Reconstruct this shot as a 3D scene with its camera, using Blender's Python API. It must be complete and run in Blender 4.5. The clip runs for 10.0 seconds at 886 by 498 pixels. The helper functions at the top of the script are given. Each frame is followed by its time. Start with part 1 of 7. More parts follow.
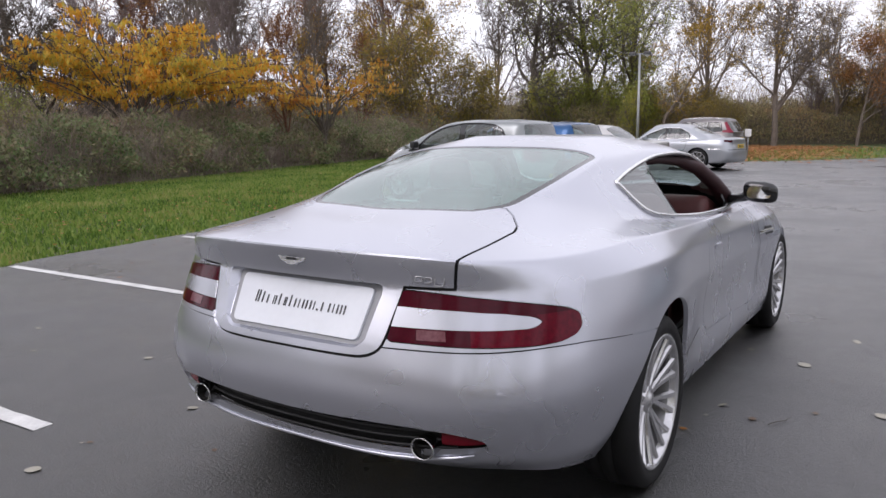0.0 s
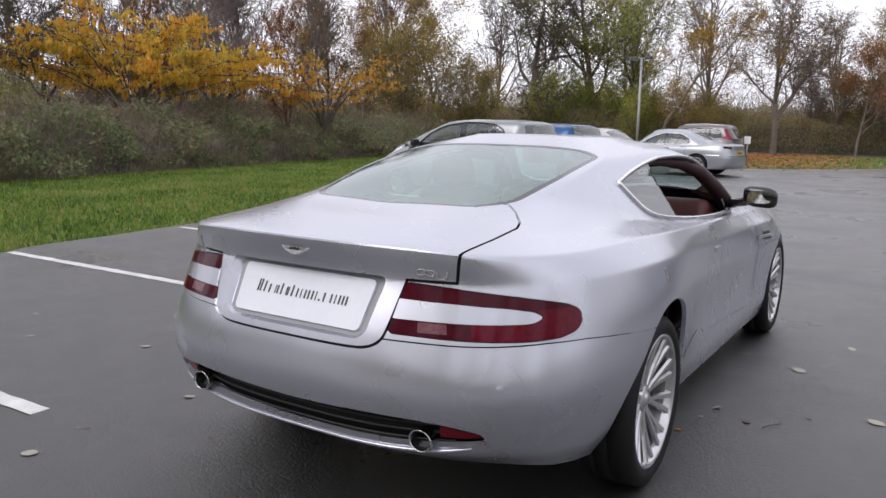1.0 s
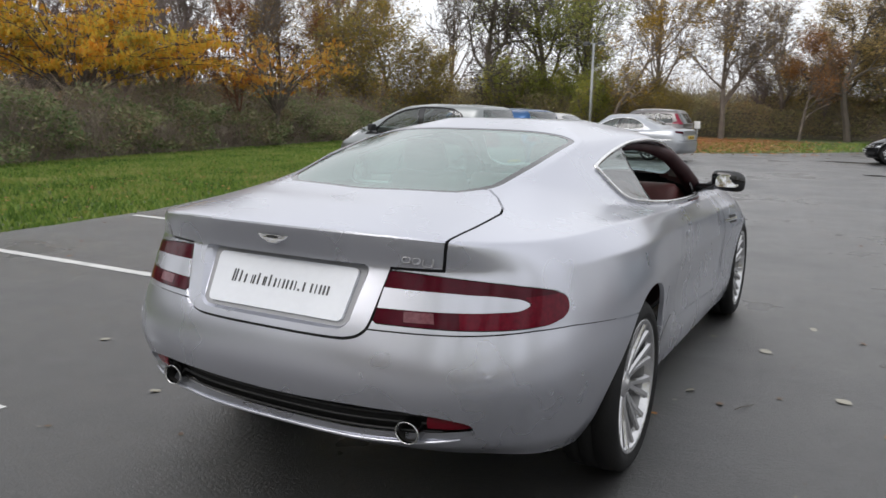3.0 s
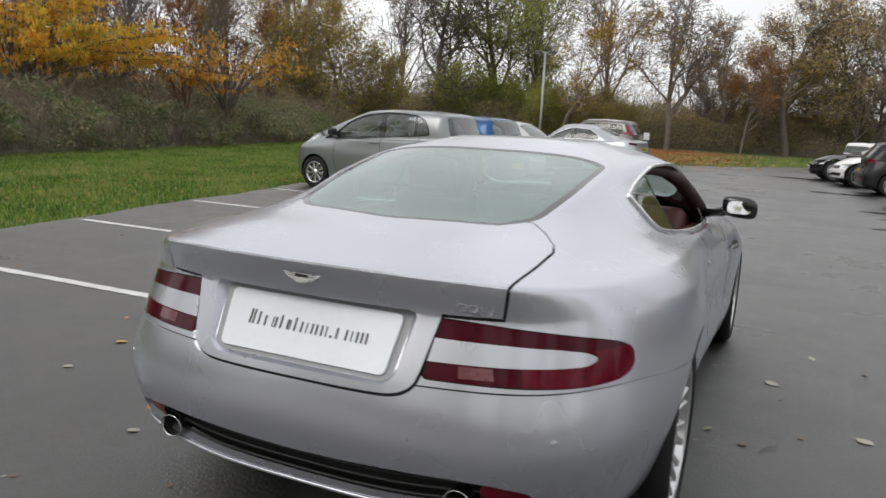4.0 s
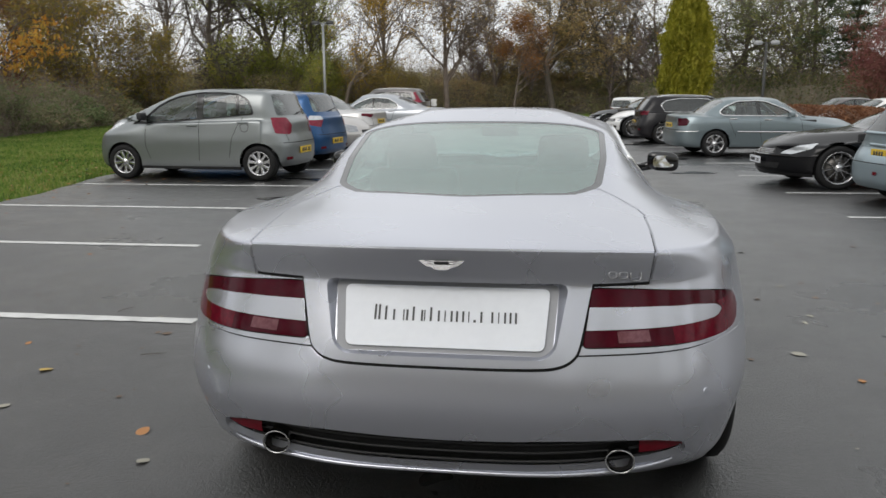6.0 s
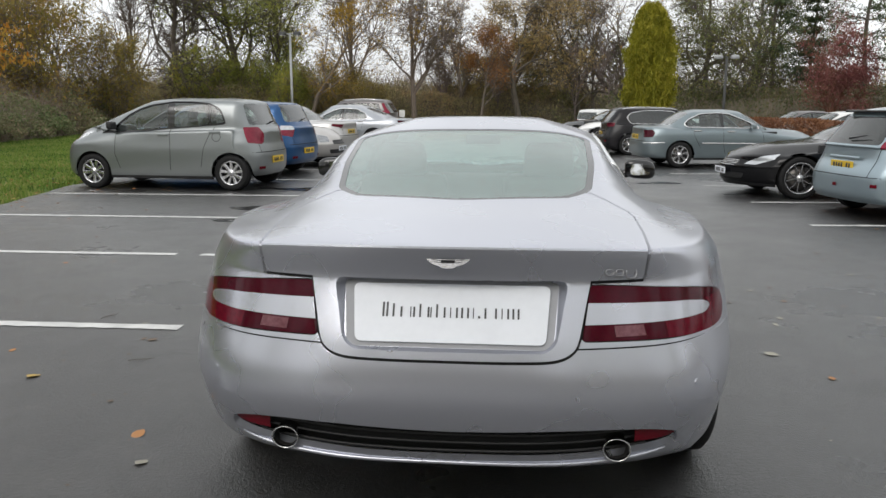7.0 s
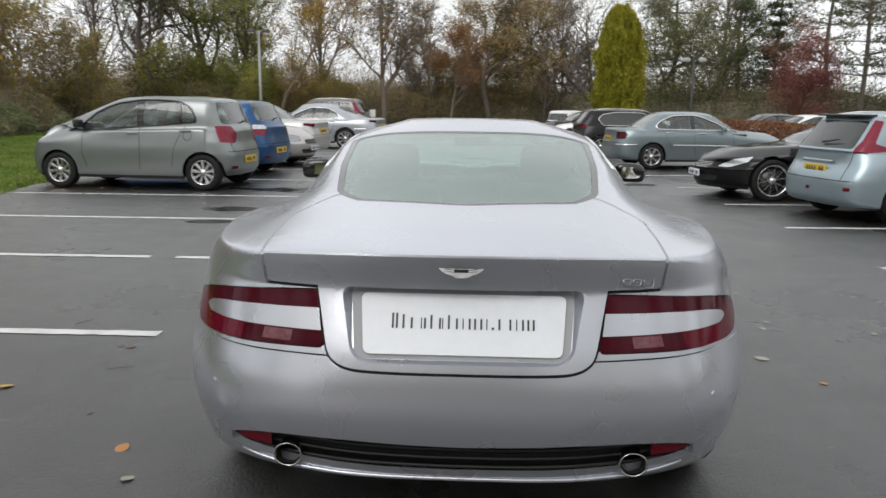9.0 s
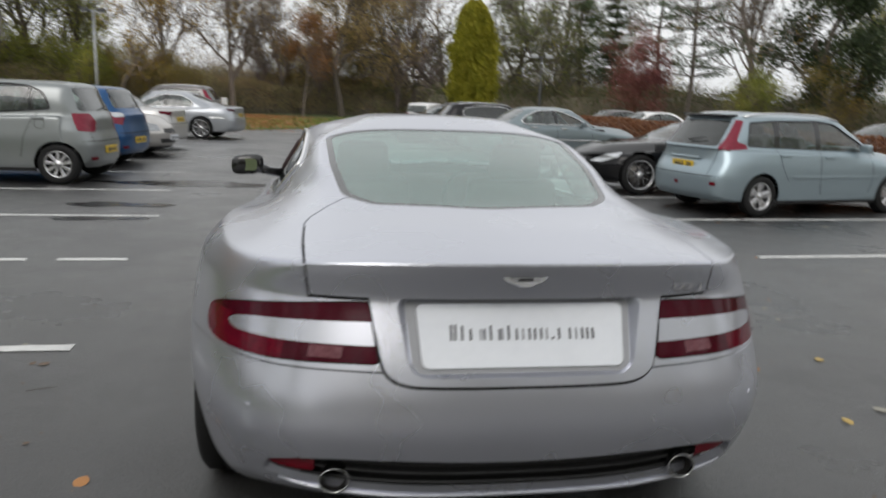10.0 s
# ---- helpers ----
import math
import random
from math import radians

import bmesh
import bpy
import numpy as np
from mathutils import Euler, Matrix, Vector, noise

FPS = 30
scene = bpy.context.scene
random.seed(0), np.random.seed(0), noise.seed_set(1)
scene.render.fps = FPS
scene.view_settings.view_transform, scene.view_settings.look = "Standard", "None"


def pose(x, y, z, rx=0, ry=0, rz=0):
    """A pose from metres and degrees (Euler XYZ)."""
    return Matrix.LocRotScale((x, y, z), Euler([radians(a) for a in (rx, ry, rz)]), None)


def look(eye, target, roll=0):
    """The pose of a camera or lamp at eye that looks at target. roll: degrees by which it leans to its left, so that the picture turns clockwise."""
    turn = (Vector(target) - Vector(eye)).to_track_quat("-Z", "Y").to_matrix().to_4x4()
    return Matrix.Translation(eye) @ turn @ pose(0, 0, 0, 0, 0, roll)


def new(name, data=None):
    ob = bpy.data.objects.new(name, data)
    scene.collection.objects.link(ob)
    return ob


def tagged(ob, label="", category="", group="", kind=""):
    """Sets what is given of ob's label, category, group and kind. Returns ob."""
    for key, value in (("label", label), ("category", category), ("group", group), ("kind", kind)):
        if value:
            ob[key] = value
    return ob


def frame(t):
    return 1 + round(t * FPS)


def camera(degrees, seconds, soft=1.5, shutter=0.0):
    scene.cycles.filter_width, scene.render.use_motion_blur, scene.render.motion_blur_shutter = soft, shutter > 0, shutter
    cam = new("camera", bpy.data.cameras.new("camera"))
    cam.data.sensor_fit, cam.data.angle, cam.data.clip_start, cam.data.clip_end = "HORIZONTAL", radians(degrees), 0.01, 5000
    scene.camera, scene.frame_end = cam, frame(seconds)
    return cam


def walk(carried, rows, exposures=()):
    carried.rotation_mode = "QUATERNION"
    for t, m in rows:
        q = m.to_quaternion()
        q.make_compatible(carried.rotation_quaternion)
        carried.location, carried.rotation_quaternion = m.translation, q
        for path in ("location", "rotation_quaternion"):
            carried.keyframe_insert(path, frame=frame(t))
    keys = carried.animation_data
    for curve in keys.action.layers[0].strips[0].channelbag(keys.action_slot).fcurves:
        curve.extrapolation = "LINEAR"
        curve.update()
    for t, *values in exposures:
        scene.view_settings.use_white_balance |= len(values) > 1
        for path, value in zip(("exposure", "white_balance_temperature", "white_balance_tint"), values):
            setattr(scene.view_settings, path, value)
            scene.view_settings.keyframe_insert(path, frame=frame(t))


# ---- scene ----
cam = camera(60.3, 10.0, shutter=0.5)
PATH = [
    (0, (1.845, -1.796, 1.403), (0.728, -0.167, 1.088), -0.5),
    (0.5, (1.838, -1.821, 1.388), (0.719, -0.19, 1.092), 0.4),
    (1, (1.837, -1.822, 1.388), (0.728, -0.188, 1.071), 1.1),
    (1.5, (1.835, -1.817, 1.378), (0.731, -0.182, 1.048), 1.0),
    (2, (1.832, -1.813, 1.378), (0.74, -0.173, 1.035), 0.5),
    (2.5, (1.814, -1.823, 1.378), (0.741, -0.171, 1.029), 0.8),
    (3.8, (1.403, -1.784, 1.418), (0.52, -0.023, 1.074), 2.0),
    (4, (1.292, -1.724, 1.434), (0.418, 0.043, 1.095), 2.9),
    (4.2, (1.145, -1.76, 1.436), (0.357, 0.049, 1.092), 2.6),
    (4.5, (0.92, -1.789, 1.406), (0.24, 0.06, 1.06), 1.3),
    (4.7, (0.797, -1.808, 1.403), (0.194, 0.06, 1.018), 1.3),
    (5, (0.629, -1.811, 1.407), (0.113, 0.088, 1.046), 1.2),
    (5.2, (0.542, -1.837, 1.420), (0.057, 0.065, 1.035), 1.1),
    (5.5, (0.454, -1.908, 1.434), (0.029, 0.003, 1.027), 0.4),
    (7, (0.254, -2.143, 1.415), (0.006, -0.193, 1.046), 0.1),
    (7.5, (0.245, -2.144, 1.415), (0.002, -0.192, 1.05), 0.2),
    (8, (0.228, -2.137, 1.414), (0.005, -0.184, 1.044), 0.4),
    (8.5, (0.195, -2.123, 1.418), (-0.011, -0.168, 1.05), -0.0),
    (9, (0.118, -2.066, 1.423), (-0.047, -0.107, 1.054), 0.6),
    (9.3, (0.022, -1.996, 1.42), (-0.049, -0.031, 1.058), 1.7),
    (9.5, (-0.075, -1.958, 1.437), (-0.089, 0.011, 1.089), 2.5),
    (9.7, (-0.191, -1.946, 1.452), (-0.102, 0.025, 1.124), 2.6),
    (10, (-0.464, -1.954, 1.44), (-0.231, -0.005, 1.056), 1.9),
]
walk(cam, [(t, look(eye, target, roll)) for t, eye, target, roll in PATH],
     [(0, .15, 6300, 21), (2.7, .08, 6400, 14), (4.0, 0, 6600, 12), (4.8, -.15, 6560, 11), (5.6, -.15, 6560, 11), (7.0, .02, 6560, 11), (9.0, .02, 6560, 11), (10, -.20, 6560, 11)])

import collections
from mathutils.bvhtree import BVHTree

# ---------------------------------------------------------------- world and light
world = bpy.data.worlds.new("overcast_sky")
scene.world = world
world.use_nodes = True
wn, wl = world.node_tree.nodes, world.node_tree.links
wn.clear()
w_out = wn.new("ShaderNodeOutputWorld")
w_bg = wn.new("ShaderNodeBackground")
w_sky = wn.new("ShaderNodeTexSky")
w_sky.sky_type, w_sky.sun_disc = "NISHITA", False
w_sky.sun_elevation, w_sky.sun_rotation = radians(38), radians(200)
w_sky.air_density, w_sky.dust_density = 1.0, 4.0
w_hsv = wn.new("ShaderNodeHueSaturation")
w_hsv.inputs["Saturation"].default_value = 0.25
w_hsv.inputs["Value"].default_value = 1.0
w_co = wn.new("ShaderNodeTexCoord")
w_noise = wn.new("ShaderNodeTexNoise")
w_noise.inputs["Scale"].default_value = 2.2
w_noise.inputs["Detail"].default_value = 5
w_ramp = wn.new("ShaderNodeMapRange")
w_ramp.inputs["From Min"].default_value, w_ramp.inputs["From Max"].default_value = 0.3, 0.7
w_ramp.inputs["To Min"].default_value, w_ramp.inputs["To Max"].default_value = 9.5, 14.0
w_mix = wn.new("ShaderNodeMix")
w_mix.data_type = "RGBA"
w_mix.inputs["Factor"].default_value = 0.85
w_cloud = wn.new("ShaderNodeVectorMath")
w_cloud.operation = "SCALE"
w_cloud.inputs[0].default_value = (0.955, 0.985, 1.0)
wl.new(w_co.outputs["Generated"], w_noise.inputs["Vector"])
wl.new(w_noise.outputs["Fac"], w_ramp.inputs["Value"])
wl.new(w_ramp.outputs["Result"], w_cloud.inputs["Scale"])
wl.new(w_sky.outputs["Color"], w_hsv.inputs["Color"])
wl.new(w_hsv.outputs["Color"], w_mix.inputs["A"])
wl.new(w_cloud.outputs["Vector"], w_mix.inputs["B"])
wl.new(w_mix.outputs["Result"], w_bg.inputs["Color"])
w_bg.inputs["Strength"].default_value = 0.10
wl.new(w_bg.outputs["Background"], w_out.inputs["Surface"])

sun = new("sun", bpy.data.lights.new("sun", "SUN"))
sun.data.energy, sun.data.angle, sun.data.color = 0.8, radians(30), (1.0, 0.97, 0.93)
sun.matrix_world = look((-14, -38, 32), (0, 0, 0))


# ---------------------------------------------------------------- materials
def base_mat(name):
    m = bpy.data.materials.new(name)
    m.use_nodes = True
    nt = m.node_tree
    return m, nt.nodes, nt.links, nt.nodes["Principled BSDF"]


def noise_node(n, l, scale, detail=4.0, rough=0.6, space="Object"):
    co = n.new("ShaderNodeTexCoord")
    t = n.new("ShaderNodeTexNoise")
    t.inputs["Scale"].default_value, t.inputs["Detail"].default_value, t.inputs["Roughness"].default_value = scale, detail, rough
    l.new(co.outputs[space], t.inputs["Vector"])
    return t


def ramp_node(n, l, value, stops):
    r = n.new("ShaderNodeValToRGB")
    while len(r.color_ramp.elements) < len(stops):
        r.color_ramp.elements.new(0.5)
    for e, (p, c) in zip(r.color_ramp.elements, stops):
        e.position, e.color = p, (*c, 1.0)
    l.new(value, r.inputs["Fac"])
    return r


def bump_node(n, l, value, strength, distance, b):
    k = n.new("ShaderNodeBump")
    k.inputs["Strength"].default_value, k.inputs["Distance"].default_value = strength, distance
    l.new(value, k.inputs["Height"])
    l.new(k.outputs["Normal"], b.inputs["Normal"])
    return k


def plain(name, dark, light, rough, metal=0.0, scale=8.0, bump=0.0, coat=0.0, spec=0.5):
    """A surface whose colour wanders between two tones, with broad and fine wear in its gloss."""
    m, n, l, b = base_mat(name)
    big, fine = noise_node(n, l, scale), noise_node(n, l, scale * 14, 3)
    mix = n.new("ShaderNodeMath")
    mix.operation = "MULTIPLY_ADD"
    l.new(fine.outputs["Fac"], mix.inputs[0])
    mix.inputs[1].default_value = 0.4
    l.new(big.outputs["Fac"], mix.inputs[2])
    c = ramp_node(n, l, mix.outputs[0], [(0.35, dark), (1.0, light)])
    l.new(c.outputs["Color"], b.inputs["Base Color"])
    r = n.new("ShaderNodeMapRange")
    r.inputs["To Min"].default_value, r.inputs["To Max"].default_value = rough * 0.8, min(1.0, rough * 1.2)
    l.new(big.outputs["Fac"], r.inputs["Value"])
    l.new(r.outputs["Result"], b.inputs["Roughness"])
    b.inputs["Metallic"].default_value, b.inputs["Coat Weight"].default_value = metal, coat
    b.inputs["Specular IOR Level"].default_value = spec
    if bump:
        bump_node(n, l, fine.outputs["Fac"], bump, 0.004, b)
    return m


def paint(name, colour, metal=0.75, rough=0.34, coat=0.5):
    """Metallic car paint under clear lacquer: flake sparkle, faint road film with rain marks."""
    m, n, l, b = base_mat(name)
    flake = noise_node(n, l, 900, 1)
    film = noise_node(n, l, 3.5, 2)
    c = ramp_node(n, l, flake.outputs["Fac"], [(0.3, tuple(v * 0.95 for v in colour)), (0.7, tuple(min(1, v * 1.04) for v in colour))])
    l.new(c.outputs["Color"], b.inputs["Base Color"])
    b.inputs["Metallic"].default_value = metal
    r = n.new("ShaderNodeMapRange")
    r.inputs["To Min"].default_value, r.inputs["To Max"].default_value = rough * 0.9, rough * 1.12
    l.new(film.outputs["Fac"], r.inputs["Value"])
    l.new(r.outputs["Result"], b.inputs["Roughness"])
    b.inputs["Coat Weight"].default_value, b.inputs["Coat Roughness"].default_value = coat, 0.09
    return m


def glass(name, tint, rough=0.03, gloss=1.0, veil=0.0, veil_colour=(0.6, 0.68, 0.66)):
    """A thin pane: clear tinted sheet with mirror gloss by Fresnel and, where wet, a faint beaded veil."""
    m, n, l, b = base_mat(name)
    n.remove(b)
    out = n["Material Output"]
    tr, gl, fr, mx = n.new("ShaderNodeBsdfTransparent"), n.new("ShaderNodeBsdfGlossy"), n.new("ShaderNodeLayerWeight"), n.new("ShaderNodeMixShader")
    tr.inputs["Color"].default_value = (*tint, 1)
    gl.inputs["Roughness"].default_value, gl.inputs["Color"].default_value = rough, (gloss, gloss, gloss, 1)
    fr.inputs["Blend"].default_value = 0.5
    steep, share = n.new("ShaderNodeMath"), n.new("ShaderNodeMath")
    steep.operation, share.operation = "POWER", "MULTIPLY_ADD"
    l.new(fr.outputs["Facing"], steep.inputs[0])
    steep.inputs[1].default_value = 3.6
    l.new(steep.outputs[0], share.inputs[0])
    share.inputs[1].default_value, share.inputs[2].default_value = 0.80, 0.07
    last = tr
    if veil:
        df, mv = n.new("ShaderNodeBsdfDiffuse"), n.new("ShaderNodeMixShader")
        df.inputs["Color"].default_value = (*veil_colour, 1)
        bead = noise_node(n, l, 190, 2)
        r = n.new("ShaderNodeMapRange")
        r.inputs["From Min"].default_value, r.inputs["From Max"].default_value = 0.35, 0.7
        r.inputs["To Min"].default_value, r.inputs["To Max"].default_value = veil * 0.6, veil * 1.5
        l.new(bead.outputs["Fac"], r.inputs["Value"])
        l.new(r.outputs["Result"], mv.inputs[0])
        l.new(tr.outputs[0], mv.inputs[1])
        l.new(df.outputs[0], mv.inputs[2])
        last = mv
    l.new(share.outputs[0], mx.inputs[0])
    l.new(last.outputs[0], mx.inputs[1])
    l.new(gl.outputs[0], mx.inputs[2])
    l.new(mx.outputs[0], out.inputs["Surface"])
    return m


def leafy(name, stops, rough=0.6, trans=0.25, clump=0.8):
    """Leaves or stems whose colour differs from one to the next."""
    m, n, l, b = base_mat(name)
    g = n.new("ShaderNodeNewGeometry")
    # each leaf its own shade, and whole boughs or patches leaning one way
    patch = n.new("ShaderNodeTexNoise")
    patch.inputs["Scale"].default_value, patch.inputs["Detail"].default_value = clump, 3.0
    l.new(g.outputs["Position"], patch.inputs["Vector"])
    m1, m2 = n.new("ShaderNodeMath"), n.new("ShaderNodeMath")
    m1.operation, m2.operation = "MULTIPLY_ADD", "MULTIPLY_ADD"
    l.new(g.outputs["Random Per Island"], m1.inputs[0])
    m1.inputs[1].default_value, m1.inputs[2].default_value = 0.62, -0.41
    l.new(patch.outputs["Fac"], m2.inputs[0])
    m2.inputs[1].default_value = 1.2
    l.new(m1.outputs[0], m2.inputs[2])
    c = ramp_node(n, l, m2.outputs[0], stops)
    l.new(c.outputs["Color"], b.inputs["Base Color"])
    b.inputs["Roughness"].default_value = rough
    b.inputs["Specular IOR Level"].default_value = 0.3
    if trans:
        out = n["Material Output"]
        t, mx = n.new("ShaderNodeBsdfTranslucent"), n.new("ShaderNodeMixShader")
        l.new(c.outputs["Color"], t.inputs["Color"])
        mx.inputs[0].default_value = trans
        l.new(b.outputs[0], mx.inputs[1])
        l.new(t.outputs[0], mx.inputs[2])
        l.new(mx.outputs[0], out.inputs["Surface"])
    return m


def wet_asphalt():
    m, n, l, b = base_mat("wet_asphalt")
    grain = noise_node(n, l, 140, 3, 0.7)
    patch = noise_node(n, l, 0.45, 5, 0.62)
    broad = noise_node(n, l, 2.6, 5, 0.6)
    stone = noise_node(n, l, 52, 2, 0.6)
    c4 = ramp_node(n, l, stone.outputs["Fac"], [(0.32, (0.55, 0.55, 0.56)), (0.52, (0.95, 0.95, 0.95)), (0.68, (1.0, 1.0, 1.0))])
    track = n.new("ShaderNodeTexNoise")
    track.inputs["Scale"].default_value, track.inputs["Detail"].default_value = 1.0, 4.0
    tco, tmap = n.new("ShaderNodeTexCoord"), n.new("ShaderNodeMapping")
    tmap.inputs["Scale"].default_value = (3.2, 0.22, 1.0)
    l.new(tco.outputs["Object"], tmap.inputs["Vector"])
    l.new(tmap.outputs["Vector"], track.inputs["Vector"])
    c3 = ramp_node(n, l, track.outputs["Fac"], [(0.30, (0.70, 0.70, 0.72)), (0.55, (1.0, 1.0, 1.0))])
    c1 = ramp_node(n, l, grain.outputs["Fac"], [(0.30, (0.010, 0.010, 0.0105)), (0.52, (0.024, 0.0235, 0.0235)), (0.62, (0.080, 0.077, 0.073)), (0.71, (0.30, 0.29, 0.275))])
    c2 = ramp_node(n, l, broad.outputs["Fac"], [(0.3, (0.58, 0.58, 0.60)), (0.7, (1.0, 0.99, 0.97))])
    mul = n.new("ShaderNodeMix")
    mul.data_type, mul.blend_type = "RGBA", "MULTIPLY"
    mul.inputs["Factor"].default_value = 1.0
    l.new(c1.outputs["Color"], mul.inputs["A"])
    l.new(c2.outputs["Color"], mul.inputs["B"])
    mul2 = n.new("ShaderNodeMix")
    mul2.data_type, mul2.blend_type = "RGBA", "MULTIPLY"
    mul2.inputs["Factor"].default_value = 1.0
    l.new(mul.outputs["Result"], mul2.inputs["A"])
    l.new(c3.outputs["Color"], mul2.inputs["B"])
    mul3 = n.new("ShaderNodeMix")
    mul3.data_type, mul3.blend_type = "RGBA", "MULTIPLY"
    mul3.inputs["Factor"].default_value = 1.0
    l.new(mul2.outputs["Result"], mul3.inputs["A"])
    l.new(c4.outputs["Color"], mul3.inputs["B"])
    l.new(mul3.outputs["Result"], b.inputs["Base Color"])
    wet = n.new("ShaderNodeMapRange")
    wet.inputs["From Min"].default_value, wet.inputs["From Max"].default_value = 0.32, 0.62
    wet.inputs["To Min"].default_value, wet.inputs["To Max"].default_value = 0.30, 0.56
    l.new(patch.outputs["Fac"], wet.inputs["Value"])
    l.new(wet.outputs["Result"], b.inputs["Roughness"])
    b.inputs["Specular IOR Level"].default_value = 0.55
    b.inputs["Coat Weight"].default_value = 1.0
    b.inputs["Coat IOR"].default_value = 1.62
    rough_top = n.new("ShaderNodeMath")
    rough_top.operation = "ADD"
    l.new(grain.outputs["Fac"], rough_top.inputs[0])
    l.new(stone.outputs["Fac"], rough_top.inputs[1])
    rough_coat = n.new("ShaderNodeMapRange")
    rough_coat.inputs["From Min"].default_value, rough_coat.inputs["From Max"].default_value = 0.34, 0.60
    rough_coat.inputs["To Min"].default_value, rough_coat.inputs["To Max"].default_value = 0.22, 0.46
    l.new(patch.outputs["Fac"], rough_coat.inputs["Value"])
    l.new(rough_coat.outputs["Result"], b.inputs["Coat Roughness"])
    stones = bump_node(n, l, rough_top.outputs[0], 0.70, 0.008, b)
    l.new(stones.outputs["Normal"], b.inputs["Coat Normal"])
    return m


ASPHALT = wet_asphalt()
PUDDLE = plain("standing_water", (0.012, 0.012, 0.013), (0.02, 0.02, 0.021), 0.20, scale=2, spec=0.5)
LINE = plain("worn_white_road_paint", (0.42, 0.42, 0.41), (0.80, 0.80, 0.78), 0.5, scale=5, bump=0.3)
SOIL = plain("grassy_soil", (0.055, 0.075, 0.020), (0.10, 0.13, 0.04), 0.95, scale=1.2, bump=0.5)
GRASS = leafy("grass_blades", [(0.0, (0.045, 0.095, 0.017)), (0.32, (0.122, 0.212, 0.037)), (0.60, (0.215, 0.305, 0.060)), (1.0, (0.38, 0.345, 0.135))], 0.5, 0.3, 0.7)
SILVER = paint("cool_lilac_silver_paint", (0.55, 0.563, 0.622), 0.8, 0.275, 0.42)
RUBBER = plain("tyre_rubber", (0.006, 0.006, 0.0065), (0.016, 0.016, 0.016), 0.7, scale=12, bump=0.2, spec=0.3)
# barrel darkened in its colour to stand for shade between the spokes
BARREL = plain("shaded_rim_barrel", (0.045, 0.045, 0.046), (0.10, 0.10, 0.10), 0.5, 0.6, scale=10)
PALE_BARREL = plain("silver_rim_barrel", (0.20, 0.20, 0.205), (0.32, 0.32, 0.32), 0.4, 0.8, scale=10)
BADGE = plain("worn_badge_metal", (0.26, 0.26, 0.27), (0.42, 0.42, 0.43), 0.25, 0.9, scale=30)
STEEL_TIP = plain("polished_steel_tip", (0.40, 0.40, 0.40), (0.66, 0.66, 0.66), 0.16, 1.0, scale=20)
ALLOY = plain("silver_alloy", (0.48, 0.48, 0.49), (0.68, 0.68, 0.69), 0.22, 0.92, scale=14, coat=0.3)
STEEL = plain("brake_steel", (0.12, 0.11, 0.10), (0.28, 0.27, 0.26), 0.45, 0.9, scale=10)
BLACK = plain("black_plastic", (0.010, 0.010, 0.011), (0.026, 0.026, 0.027), 0.5, scale=10, bump=0.1)
GLOSS_BLACK = plain("gloss_black", (0.008, 0.008, 0.009), (0.014, 0.014, 0.015), 0.12, scale=6, coat=0.5)
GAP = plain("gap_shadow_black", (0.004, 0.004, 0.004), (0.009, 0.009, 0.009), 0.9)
CHROME = plain("chrome", (0.75, 0.75, 0.76), (0.9, 0.9, 0.9), 0.10, 1.0, scale=10)
SATIN = plain("satin_bright_trim", (0.72, 0.72, 0.72), (0.86, 0.86, 0.86), 0.22, 0.9, scale=10)
EXHAUST_IN = plain("sooty_pipe", (0.006, 0.006, 0.006), (0.02, 0.018, 0.016), 0.8, 0.2)
PLATE = plain("white_show_plate", (0.70, 0.725, 0.77), (0.80, 0.825, 0.865), 0.35, scale=3)
BACKING = plain("recess_dulling_grey", (0.30, 0.305, 0.32), (0.36, 0.365, 0.38), 0.5, scale=8)
INK = plain("dark_lettering", (0.02, 0.02, 0.022), (0.05, 0.05, 0.055), 0.4)
YELLOW_PLATE = plain("yellow_plate", (0.62, 0.40, 0.02), (0.75, 0.52, 0.04), 0.4, scale=6)
RED_LAMP = plain("dark_red_lens", (0.036, 0.001, 0.006), (0.070, 0.0015, 0.010), 0.10, scale=30, coat=0.0, spec=0.20)
# fine two-tone mottle painted in for the glints inside the lens
BRIGHT_RED = plain("bright_red_lens", (0.06, 0.0015, 0.009), (0.15, 0.003, 0.016), 0.10, scale=60, coat=0.0, spec=0.20)
DEEP_RED = plain("deep_red_reflector", (0.10, 0.002, 0.008), (0.15, 0.003, 0.012), 0.2, scale=30, spec=0.3)
PINK_LENS = plain("clear_lens_over_red", (0.10, 0.022, 0.032), (0.21, 0.085, 0.10), 0.12, scale=60, coat=0.0, spec=0.4)
CLEAR_LENS = plain("clear_headlamp_lens", (0.42, 0.44, 0.46), (0.75, 0.78, 0.80), 0.12, 0.5, scale=18, coat=1.0)
GREY_LENS = plain("tinted_headlamp_lens", (0.16, 0.17, 0.18), (0.50, 0.52, 0.54), 0.12, 0.4, scale=22, coat=1.0)
# darker copy of the oxblood leather, with the cabin's shade put into its colour
DARK_LEATHER = plain("shaded_oxblood_trim", (0.022, 0.006, 0.008), (0.045, 0.012, 0.014), 0.6, scale=10, bump=0.15)
LEATHER = plain("oxblood_leather", (0.10, 0.032, 0.034), (0.17, 0.058, 0.056), 0.45, scale=10, bump=0.15)
PALE_LEATHER = plain("grey_cloth", (0.07, 0.07, 0.075), (0.16, 0.16, 0.165), 0.8, scale=20, bump=0.2)
HEADLINER = plain("pale_headliner", (0.34, 0.36, 0.35), (0.46, 0.48, 0.46), 0.9, scale=20)
